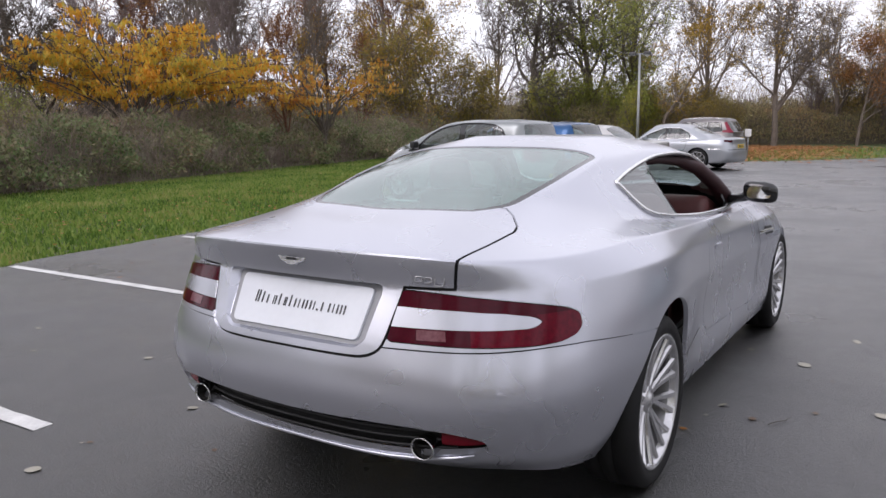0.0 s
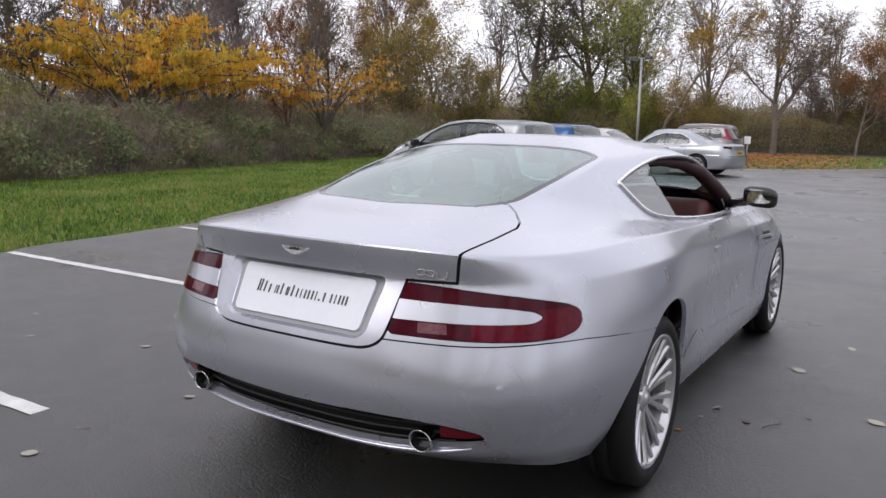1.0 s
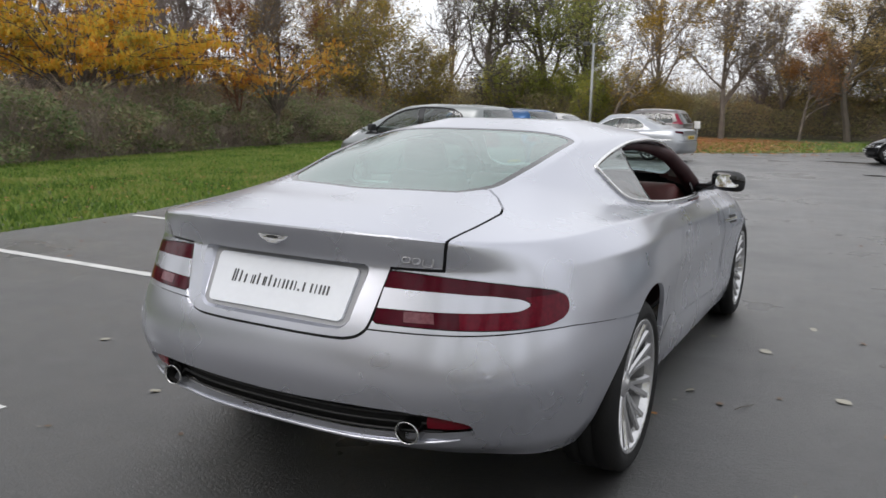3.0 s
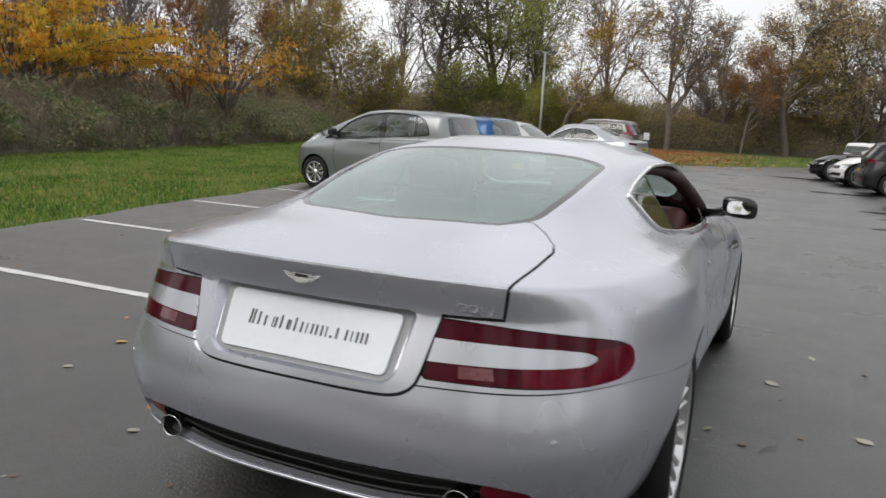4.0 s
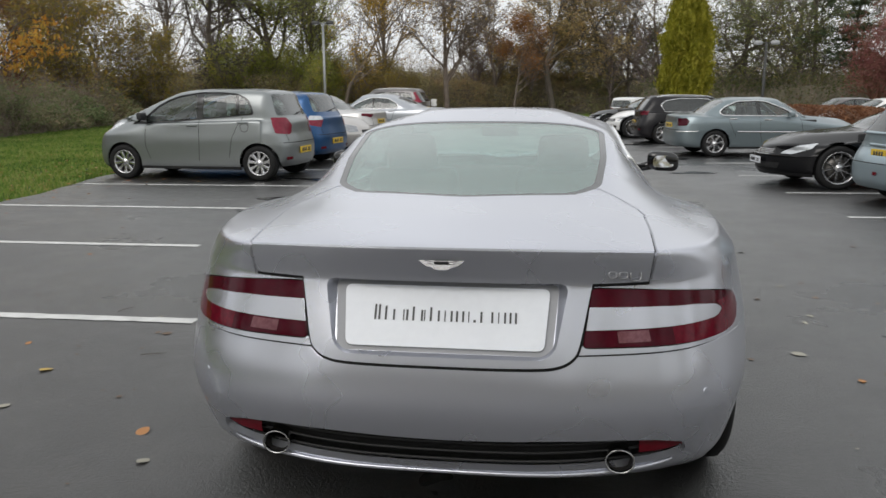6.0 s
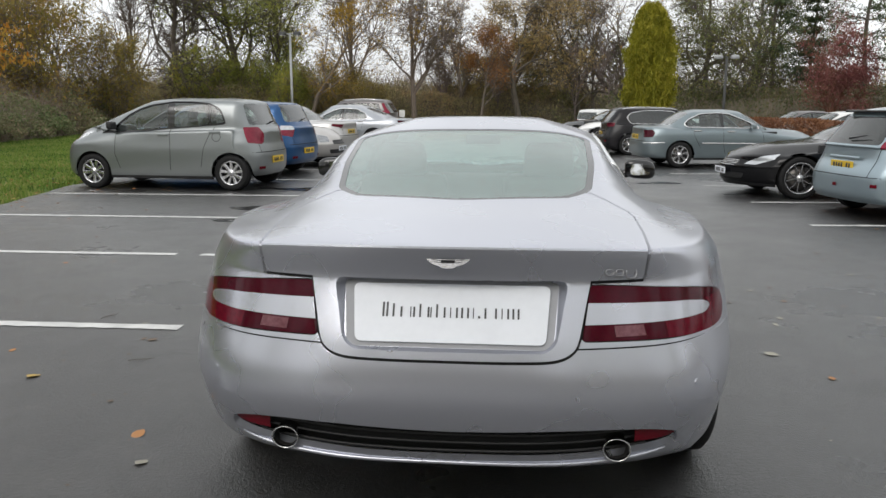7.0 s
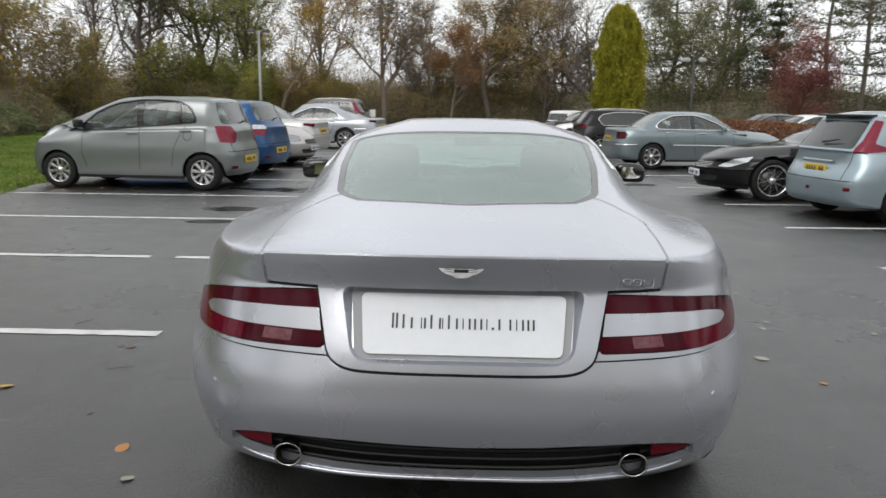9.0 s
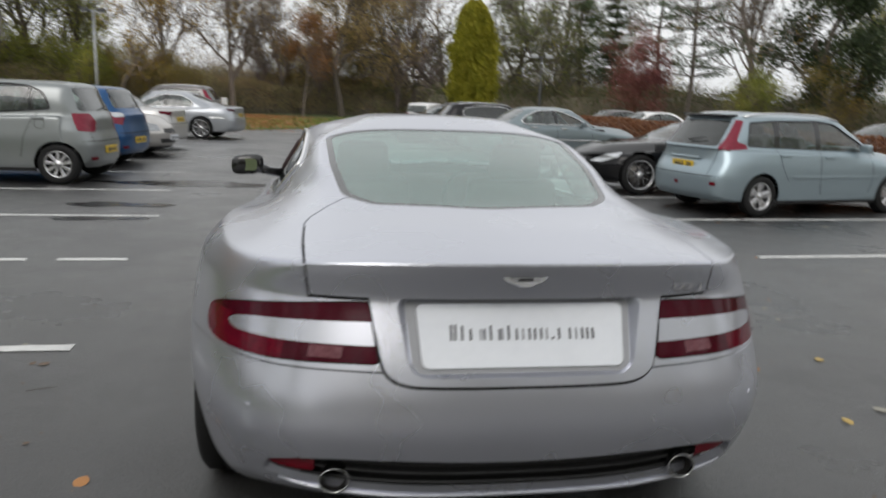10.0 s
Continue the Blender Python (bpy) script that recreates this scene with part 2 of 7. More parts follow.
REAR_GLASS = glass("wet_green_rear_glass", (0.50, 0.72, 0.66), 0.08, 0.95, 0.21, (0.42, 0.71, 0.64))
SIDE_GLASS = glass("green_side_glass", (0.60, 0.74, 0.70), 0.03, 0.95, 0.05)
DARK_GLASS = glass("smoked_glass", (0.05, 0.06, 0.06), 0.04, 0.9, 0.05)
MIRROR = plain("mirror_glass", (0.66, 0.67, 0.68), (0.72, 0.73, 0.74), 0.03, 1.0)
BARK = plain("grey_brown_bark", (0.060, 0.050, 0.040), (0.155, 0.130, 0.104), 0.9, scale=6, bump=0.6)
TWIG = plain("bare_twigs", (0.11, 0.088, 0.072), (0.25, 0.205, 0.170), 0.9, scale=3)
MAUVE_TWIG = plain("mauve_twigs", (0.15, 0.12, 0.115), (0.29, 0.23, 0.215), 0.9, scale=3)
RED_TWIG = plain("reddish_twigs", (0.112, 0.051, 0.030), (0.225, 0.112, 0.068), 0.9, scale=3)
POST = plain("galvanised_post", (0.30, 0.31, 0.31), (0.42, 0.43, 0.43), 0.5, 0.5, scale=5)
DARK_POST = plain("dark_post_paint", (0.05, 0.052, 0.05), (0.09, 0.09, 0.088), 0.6, 0.2, scale=5)

CABIN_GLASS = glass("tinted_cabin_glass", (0.58, 0.66, 0.64), 0.03, 0.95, 0.06)


# ---------------------------------------------------------------- mesh helpers
def mesh_of(name, verts, faces, mat, smooth=False):
    me = bpy.data.meshes.new(name)
    me.from_pydata([tuple(v) for v in verts], [], [tuple(f) for f in faces])
    if smooth:
        me.polygons.foreach_set("use_smooth", [True] * len(me.polygons))
    for x in (mat if isinstance(mat, (list, tuple)) else [mat]):
        me.materials.append(x)
    me.update()
    return me


def quads_mesh(name, corners, mat):
    """A mesh of many loose faces from an array of shape (n, corners each, 3)."""
    n, k = corners.shape[:2]
    me = bpy.data.meshes.new(name)
    me.vertices.add(k * n)
    me.vertices.foreach_set("co", np.asarray(corners, np.float32).reshape(-1))
    me.loops.add(k * n)
    me.loops.foreach_set("vertex_index", np.arange(k * n, dtype=np.int32))
    me.polygons.add(n)
    me.polygons.foreach_set("loop_start", np.arange(0, k * n, k, dtype=np.int32))
    me.materials.append(mat)
    me.update(calc_edges=True)
    return me


def part(name, bm, mat, parent, label="", smooth=True):
    """Links a bmesh or a mesh as one object under a thing or a part."""
    if isinstance(bm, bmesh.types.BMesh):
        me = bpy.data.meshes.new(name)
        bmesh.ops.recalc_face_normals(bm, faces=bm.faces[:]) if not smooth else None
        bm.to_mesh(me)
        bm.free()
        if smooth:
            me.polygons.foreach_set("use_smooth", [True] * len(me.polygons))
        for x in (mat if isinstance(mat, (list, tuple)) else [mat]):
            me.materials.append(x)
    else:
        me = bm
    ob = new(name, me)
    ob.parent = parent
    if label:
        ob["label"] = label
    return ob


def empty(name, m, label, category, group="", kind=""):
    ob = new(name)
    ob.empty_display_size = 0.2
    ob.matrix_basis = m
    return tagged(ob, label, category, group, kind)


def lathe(profile, n=40, arc=1.0):
    """Revolves (a, r) pairs about the x axis."""
    bm = bmesh.new()
    rows = []
    for i in range(n):
        t = 2 * math.pi * arc * i / n
        rows.append([bm.verts.new((a, r * math.cos(t), r * math.sin(t))) for a, r in profile])
    for i in range(n):
        p, q = rows[i], rows[(i + 1) % n]
        for j in range(len(profile) - 1):
            bm.faces.new((p[j], p[j + 1], q[j + 1], q[j]))
    bmesh.ops.recalc_face_normals(bm, faces=bm.faces[:])
    return bm


def tube(points, r, closed=False, n=6, squash=1.0):
    """A round bar through points; r may be one radius or one for each point."""
    pts = [Vector(p) for p in points]
    k = len(pts)
    rr = r if isinstance(r, (list, tuple)) else [r] * k
    bm = bmesh.new()
    rings, up = [], None
    for i, p in enumerate(pts):
        a = pts[(i - 1) % k] if closed or i else p
        b = pts[(i + 1) % k] if closed or i < k - 1 else p
        d = (b - a).normalized()
        if up is None:
            up = d.orthogonal().normalized()
        up = (up - d * up.dot(d)).normalized()
        side = d.cross(up)
        rings.append([bm.verts.new(p + (up * math.cos(2 * math.pi * j / n) + side * squash * math.sin(2 * math.pi * j / n)) * rr[i]) for j in range(n)])
    for i in range(k if closed else k - 1):
        a, b = rings[i], rings[(i + 1) % k]
        for j in range(n):
            bm.faces.new((a[j], a[(j + 1) % n], b[(j + 1) % n], b[j]))
    if not closed:
        bm.faces.new(rings[0][::-1])
        bm.faces.new(rings[-1])
    return bm


def box(cx, cy, cz, sx, sy, sz, bevel=0.0, taper=1.0):
    """A box with rounded edges; taper narrows its top."""
    bm = bmesh.new()
    bmesh.ops.create_cube(bm, size=1.0)
    for v in bm.verts:
        k = taper if v.co.z > 0 else 1.0
        v.co = Vector((cx + v.co.x * sx * k, cy + v.co.y * sy * k, cz + v.co.z * sz))
    if bevel:
        bmesh.ops.bevel(bm, geom=bm.edges[:], offset=bevel, segments=3, affect="EDGES", profile=0.6)
    return bm


def join(*bms):
    """Several bmeshes as one."""
    out = bms[0]
    for b in bms[1:]:
        me = bpy.data.meshes.new("tmp")
        b.to_mesh(me)
        b.free()
        out.from_mesh(me)
        bpy.data.meshes.remove(me)
    return out


def moved(bm, m):
    bmesh.ops.transform(bm, matrix=m, verts=bm.verts[:])
    return bm


def rounded(poly, r, n=4):
    """A polygon with its corners rounded off."""
    out, k = [], len(poly)
    for i in range(k):
        p, a, b = (Vector(poly[j % k]) for j in (i, i - 1, i + 1))
        da, db = a - p, b - p
        c = min(r, da.length * 0.45, db.length * 0.45)
        p0, p1 = p + da.normalized() * c, p + db.normalized() * c
        for j in range(n + 1):
            t = j / n
            out.append(tuple((1 - t) ** 2 * p0 + 2 * t * (1 - t) * p + t * t * p1))
    return out


def shrunk(poly, d):
    """A polygon drawn in by d all round."""
    k = len(poly)
    area = sum(poly[i - 1][0] * poly[i][1] - poly[i][0] * poly[i - 1][1] for i in range(k))
    sg = 1 if area > 0 else -1
    out = []
    for i in range(k):
        p, a, b = (Vector(poly[j % k]) for j in (i, i - 1, i + 1))
        e, f = (p - a).normalized(), (b - p).normalized()
        n1, n2 = Vector((-e.y, e.x)) * sg, Vector((-f.y, f.x)) * sg
        m = n1 + n2
        if m.length < 1e-6:
            out.append(tuple(p + n1 * d))
            continue
        m.normalize()
        out.append(tuple(p + m * d / max(.5, m.dot(n1))))
    return out


def inside(poly, u, v):
    hit, k = False, len(poly)
    for i in range(k):
        (a, b), (c, d) = poly[i], poly[i - 1]
        if (b > v) != (d > v) and u < (c - a) * (v - b) / (d - b) + a:
            hit = not hit
    return hit


# ---------------------------------------------------------------- car bodies
def catmull(p0, p1, p2, p3, t, k1=0.5, k2=0.5):
    m1, m2 = (p2 - p0) * k1, (p3 - p1) * k2
    t2, t3 = t * t, t * t * t
    return p1 * (2 * t3 - 3 * t2 + 1) + m1 * (t3 - 2 * t2 + t) + p2 * (3 * t2 - 2 * t3) + m2 * (t3 - t2)


def loop_points(keys, sub):
    """A smooth half loop through its keys, which meets the middle plane squarely at both ends."""
    k = np.array(keys, float)
    flip = np.array([-1.0, 1.0, 1.0])
    k = np.vstack([k[1] * flip, k, k[-2] * flip])
    out = []
    for i in range(1, len(k) - 2):
        for j in range(sub):
            out.append(catmull(k[i - 1], k[i], k[i + 1], k[i + 2], j / sub))
    out.append(k[-2])
    return np.array(out)


def hull(rings, sub=10, rows=7):
    """A closed car skin from stacked half loops, sill first and roof last. Each ring: (keys, softness)."""
    loops = [loop_points(k, sub) for k, _ in rings]
    soft = [s for _, s in rings]
    grid = []
    last = len(loops) - 1
    for i in range(last):
        p0 = loops[i - 1] if i else 2 * loops[0] - loops[1]
        p3 = loops[i + 2] if i + 2 <= last else 2 * loops[last] - loops[last - 1]
        for j in range(rows):
            grid.append(catmull(p0, loops[i], loops[i + 1], p3, j / rows, 0.5 * soft[i], 0.5 * soft[i + 1]))
    grid.append(loops[last])
    bm = bmesh.new()
    vr = []
    for g in grid:
        right = [bm.verts.new(p) for p in g]
        left = [bm.verts.new((-p[0], p[1], p[2])) for p in g[1:-1]]
        vr.append(right + left[::-1])
    n = len(vr[0])
    for a, b in zip(vr, vr[1:]):
        for j in range(n):
            bm.faces.new((a[j], a[(j + 1) % n], b[(j + 1) % n], b[j]))
    c = sum((v.co for v in vr[-1]), Vector()) / n
    c.z += 0.004
    cv = bm.verts.new(c)
    for j in range(n):
        bm.faces.new((vr[-1][j], vr[-1][(j + 1) % n], cv))
    bmesh.ops.recalc_face_normals(bm, faces=bm.faces[:])
    bm.normal_update()
    return bm


class Skin:
    """The smooth reference surface of a car, for normals and for laying things onto it."""

    def __init__(self, bm):
        bm.verts.index_update()
        self.co = [v.co.copy() for v in bm.verts]
        self.no = [v.normal.copy() for v in bm.verts]
        self.tri = []
        for f in bm.faces:
            ix = [v.index for v in f.verts]
            for i in range(1, len(ix) - 1):
                self.tri.append((ix[0], ix[i], ix[i + 1]))
        self.tree = BVHTree.FromPolygons(self.co, self.tri)

    def normal_at(self, p):
        q, n, i, _ = self.tree.find_nearest(p)
        a, b, c = self.tri[i]
        pa, pb, pc = self.co[a], self.co[b], self.co[c]
        area = (pb - pa).cross(pc - pa)
        d = area.length_squared or 1e-12
        wa = (pb - q).cross(pc - q).dot(area) / d
        wb = (pc - q).cross(pa - q).dot(area) / d
        return (self.no[a] * wa + self.no[b] * wb + self.no[c] * (1 - wa - wb)).normalized()

    def drop(self, origin, way):
        """Where a ray meets the skin, with the smooth normal there."""
        q, n, i, _ = self.tree.ray_cast(Vector(origin), Vector(way))
        return (None, None) if q is None else (q, self.normal_at(q))


def carve(bm, poly, turn, ok):
    """Cuts the outline poly into the skin, seen along the y axis of the frame that turn rotates into; returns the faces within."""
    lo_u, hi_u = min(p[0] for p in poly) - 0.01, max(p[0] for p in poly) + 0.01
    lo_v, hi_v = min(p[1] for p in poly) - 0.01, max(p[1] for p in poly) + 0.01
    inv = turn.inverted()

    def span(f):
        q = [inv @ v.co for v in f.verts]
        return min(p.x for p in q), max(p.x for p in q), min(p.z for p in q), max(p.z for p in q)

    cand = []
    for f in bm.faces:
        if ok(f.calc_center_median()):
            s = span(f)
            if s[0] < hi_u and s[1] > lo_u and s[2] < hi_v and s[3] > lo_v:
                cand.append(f)
    cand = set(cand)
    for i in range(len(poly)):
        (a, b), (c, d) = poly[i - 1], poly[i]
        if abs(a - c) + abs(b - d) < 1e-6:
            continue
        eu, fu, ev, fv = min(a, c) - 0.004, max(a, c) + 0.004, min(b, d) - 0.004, max(b, d) + 0.004
        sel = []
        for f in cand:
            s = span(f)
            if s[0] < fu and s[1] > eu and s[2] < fv and s[3] > ev:
                sel.append(f)
        if not sel:
            continue
        cand -= set(sel)
        geom = set(sel)
        for f in sel:
            geom.update(f.edges)
            geom.update(f.verts)
        no = turn.to_3x3() @ Vector((d - b, 0, a - c)).normalized()
        res = bmesh.ops.bisect_plane(bm, geom=list(geom), dist=1e-5, plane_co=turn @ Vector((a, 0, b)), plane_no=no)
        cand |= {g for g in res["geom"] if isinstance(g, bmesh.types.BMFace)}
        cand |= {f for f in sel if f.is_valid}
    out = []
    for f in cand:
        if f.is_valid:
            p = f.calc_center_median()
            q = inv @ p
            if ok(p) and inside(poly, q.x, q.z):
                out.append(f)
    return out


BACK = Matrix.Identity(4)                                   # seen along y: (x, z)
SIDE = Matrix(((0, 1, 0, 0), (1, 0, 0, 0), (0, 0, 1, 0), (0, 0, 0, 1)))   # seen along x: (y, z)
TOP = Matrix(((1, 0, 0, 0), (0, 0, 1, 0), (0, 1, 0, 0), (0, 0, 0, 1)))    # seen along z: (x, y)


def take(bm, faces, gap=0.0):
    """Lifts faces out of bm into a bmesh of their own, smaller by a gap all round."""
    dst = bmesh.new()
    made = {}
    for f in faces:
        vs = []
        for v in f.verts:
            if v not in made:
                made[v] = dst.verts.new(v.co)
            vs.append(made[v])
        dst.faces.new(vs)
    bmesh.ops.delete(bm, geom=faces, context="FACES")
    bmesh.ops.recalc_face_normals(dst, faces=dst.faces[:])
    dst.normal_update()
    if gap:
        res = bmesh.ops.inset_region(dst, faces=dst.faces[:], thickness=gap, use_boundary=True, use_even_offset=True)
        bmesh.ops.delete(dst, geom=res["faces"], context="FACES")
    return dst


def rims(bm):
    """Ordered loops of boundary points."""
    nxt = collections.defaultdict(list)
    for e in bm.edges:
        if len(e.link_faces) == 1:
            a, b = e.verts
            nxt[a].append(b)
            nxt[b].append(a)
    out, seen = [], set()
    for s in list(nxt):
        if s in seen:
            continue
        loop, cur, prev = [], s, None
        while cur and cur not in seen:
            seen.add(cur)
            loop.append(cur.co.copy())
            step = [v for v in nxt[cur] if v is not prev and v not in seen]
            prev, cur = cur, step[0] if step else None
        if len(loop) > 5:
            out.append(loop)
    return out


def thin(loop, gap):
    out = [loop[0]]
    for p in loop[1:]:
        if (p - out[-1]).length > gap:
            out.append(p)
    return out


def skin_part(name, bm, mat, parent, skin, label="", lift=0.0, fold=0.0):
    """A panel of the car's skin, shaded as the smooth surface that it was cut from."""
    if lift:
        for v in bm.verts:
            v.co += skin.normal_at(v.co) * lift
    bmesh.ops.recalc_face_normals(bm, faces=bm.faces[:])
    if bm.faces:
        bm.faces.ensure_lookup_table()
        s = sum(f.normal.dot(skin.normal_at(f.calc_center_median())) for f in list(bm.faces)[::7])
        if s < 0:
            bmesh.ops.reverse_faces(bm, faces=bm.faces[:])
    if fold:
        es = [e for e in bm.edges if len(e.link_faces) == 1]
        bm.verts.index_update()
        res = bmesh.ops.extrude_edge_only(bm, edges=es)
        for v in [g for g in res["geom"] if isinstance(g, bmesh.types.BMVert)]:
            n = skin.normal_at(v.co)
            v.co -= n * fold
    bmesh.ops.triangulate(bm, faces=[f for f in bm.faces if len(f.verts) > 4])
    bm.verts.index_update()
    norms = [skin.normal_at(v.co) for v in bm.verts]
    ob = part(name, bm, mat, parent, label)
    ob.data.normals_split_custom_set_from_vertices([tuple(n) for n in norms])
    return ob


def ribbon(skin, pts, way, width, lift, stand=2.0):
    """A narrow strip laid on the skin along pts, which are dropped onto it along way."""
    w = Vector(way)
    hits = []
    for p in pts:
        q, n = skin.drop(Vector(p) - w * stand, w)
        if q is not None:
            hits.append((q, n))
    bm = bmesh.new()
    rows = []
    for i, (q, n) in enumerate(hits):
        a, b = hits[max(0, i - 1)][0], hits[min(len(hits) - 1, i + 1)][0]
        d = (b - a).normalized()
        s = d.cross(n).normalized() * width / 2
        rows.append((bm.verts.new(q - s + n * lift), bm.verts.new(q + n * lift * 1.6), bm.verts.new(q + s + n * lift)))
    for a, b in zip(rows, rows[1:]):
        bm.faces.new((a[0], a[1], b[1], b[0]))
        bm.faces.new((a[1], a[2], b[2], b[1]))
    return bm


def along(pts, step=0.02):
    """Points at even steps along a polyline."""
    out = []
    for a, b in zip(pts, pts[1:]):
        a, b = Vector(a), Vector(b)
        k = max(1, int((b - a).length / step))
        out += [a.lerp(b, i / k) for i in range(k)]
    return out + [Vector(pts[-1])]


# ---------------------------------------------------------------- wheels
def spoke(r0, r1, a0, a1, w0, w1, x0, x1, depth):
    """One tapered spoke from the hub outwards; angles in radians."""
    bm = bmesh.new()
    rows = []
    for i in range(5):
        t = i / 4
        r, a = r0 + (r1 - r0) * t, a0 + (a1 - a0) * t ** 1.4
        w, x = w0 + (w1 - w0) * t, x0 + (x1 - x0) * t ** 1.5
        rad, tan = Vector((0, math.cos(a), math.sin(a))), Vector((0, -math.sin(a), math.cos(a)))
        row = []
        for sx, sw in ((0.35, -1), (0.0, -0.62), (0.0, 0.62), (0.35, 1), (1.0, 0.8), (1.0, -0.8)):
            row.append(bm.verts.new(rad * r + tan * (w / 2 * sw) + Vector((x - depth * sx, 0, 0))))
        rows.append(row)
    for a, b in zip(rows, rows[1:]):
        for j in range(6):
            bm.faces.new((a[j], a[(j + 1) % 6], b[(j + 1) % 6], b[j]))
    bm.faces.new(rows[0][::-1])
    bm.faces.new(rows[-1])
    bmesh.ops.recalc_face_normals(bm, faces=bm.faces[:])
    return bm


WHEELS = {}


def to_data(name, bm, mat, smooth):
    me = bpy.data.meshes.new(name)
    bm.to_mesh(me)
    bm.free()
    me.polygons.foreach_set("use_smooth", [smooth] * len(me.polygons))
    me.materials.append(mat)
    return me


def wheel_meshes(R, width, rim, style, mat):
    """Meshes of one kind of wheel, axle along x, outer face towards +x; the spokes come with the angles at which they stand."""
    key = (R, width, rim, style, mat.name)
    if key in WHEELS:
        return WHEELS[key]
    h = width / 2
    s = R - rim
    tyre = lathe([(-h * 0.92, rim), (-h, rim + s * 0.45), (-h * 0.93, R - 0.022), (-h * 0.78, R - 0.004), (-h * 0.3, R), (-h * 0.28, R - 0.007), (-h * 0.22, R - 0.007), (-h * 0.2, R), (h * 0.2, R), (h * 0.22, R - 0.007),
                  (h * 0.28, R - 0.007), (h * 0.3, R), (h * 0.78, R - 0.004), (h * 0.93, R - 0.022), (h, rim + s * 0.5), (h * 0.97, rim + s * 0.2), (h * 0.9, rim)], 48)
    lip = lathe([(h * 0.62, rim - 0.024), (h * 0.84, rim - 0.016), (h * 0.93, rim - 0.006), (h * 0.93, rim + 0.004), (h * 0.86, rim - 0.002)], 48)
    barrel = lathe([(h * 0.63, rim - 0.024), (h * 0.4, rim - 0.032), (-h * 0.8, rim - 0.036), (-h * 0.82, 0.02)], 40)
    x = h * 0.72
    arms = []
    if style == "y10":
        d = 2 * math.pi / 10
        for sgn in (-1, 1):
            arms.append((spoke(0.035, rim - 0.010, sgn * 0.06, sgn * d * 0.225, 0.019, 0.031, h * 0.50, h * 0.86, 0.030), [d * i for i in range(10)]))
    elif style == "s10":
        arms.append((spoke(0.04, rim - 0.01, 0, 0, 0.040, 0.062, x, h * 0.84, 0.03), [2 * math.pi * i / 9 for i in range(9)]))
    elif style == "v5":
        for sgn in (-1, 1):
            arms.append((spoke(0.05, rim - 0.01, sgn * 0.20, sgn * 0.33, 0.026, 0.020, x, h * 0.84, 0.04), [2 * math.pi * i / 5 for i in range(5)]))
    elif style == "f5":
        arms.append((spoke(0.05, rim - 0.01, 0, 0, 0.085, 0.125, x, h * 0.82, 0.035), [2 * math.pi * i / 5 for i in range(5)]))
    else:
        arms.append((spoke(0.05, rim - 0.01, 0, 0, 0.046, 0.066, x, h * 0.82, 0.035), [2 * math.pi * i / 7 for i in range(7)]))
    if style == "y10":
        x = h * 0.52
    hub = lathe([(x - 0.05, 0.066), (x - 0.006, 0.062), (x + 0.004, 0.048), (x + 0.006, 0.03), (x + 0.012, 0.026), (x + 0.014, 0.001)], 20)
    disc = lathe([(h * 0.05, 0.06), (h * 0.05, rim * 0.76), (h * 0.05 - 0.028, rim * 0.76), (h * 0.05 - 0.028, 0.06)], 36)
    cal = box(h * 0.05 - 0.01, rim * 0.62, 0, 0.07, 0.07, 0.2, 0.015)
    out = {"lip": to_data("wheel", lip, mat, True), "tyre": to_data("tyre", tyre, RUBBER, True), "rim_barrel": to_data("rim_barrel", barrel, PALE_BARREL if style == "y10" else BARREL, True), "hub_cap": to_data("hub_cap", hub, mat, True),
           "brake_disc": to_data("brake_disc", disc, STEEL, True), "brake_caliper": to_data("brake_caliper", cal, BLACK, False), "spokes": [(to_data("spoke", b, mat, False), angles) for b, angles in arms]}
    WHEELS[key] = out
    return out


def add_wheel(car, x, y, R, width, rim, style, mat, turn=0.0, spin=0.0):
    me = wheel_meshes(R, width, rim, style, mat)
    w = part("wheel", me["lip"], None, car)
    w.matrix_basis = Matrix.Translation((x, y, R)) @ Matrix.Rotation((0 if x > 0 else math.pi) + turn, 4, "Z") @ Matrix.Rotation(spin, 4, "X")
    for k in ("tyre", "rim_barrel", "hub_cap", "brake_disc", "brake_caliper"):
        part(k, me[k], None, w)
    for data, angles in me["spokes"]:
        for a in angles:
            part("spoke", data, None, w).matrix_basis = Matrix.Rotation(a, 4, "X")
    return w


def circle_poly(cy, cz, r, n=40):
    return [(cy + r * math.cos(2 * math.pi * i / n), cz + r * math.sin(2 * math.pi * i / n)) for i in range(n)]


def arches(bm, skin, car, spots, half_width, reach, outline=None):
    """Cuts the wheel openings and lines them; spots: (y, z, r). An outline replaces the circle of the first spot."""
    for k, (y, z, r) in enumerate(spots):
        got = carve(bm, outline if outline and k == 0 else circle_poly(y, z, r), SIDE, lambda p: abs(p.x) > half_width * 0.6)
        bmesh.ops.delete(bm, geom=got, context="FACES")
        for s in (-1, 1):
            lin = bmesh.new()
            rows = []
            for i in range(25):
                a = math.pi * (0.02 + 0.96 * i / 24)
                c, d = y + (r + 0.012) * math.cos(a), z + (r + 0.012) * math.sin(a)
                rows.append((lin.verts.new((s * (half_width - 0.045 - 0.10 * (1 - math.sin(a))), c, d)), lin.verts.new((s * (half_width - reach), c, d)), lin.verts.new((s * (half_width - reach), y, z))))
            for a, b in zip(rows, rows[1:]):
                lin.faces.new((a[0], a[1], b[1], b[0]))
                lin.faces.new((a[1], a[2], b[2]))
            part("wheel_arch_liner", lin, GAP, car)


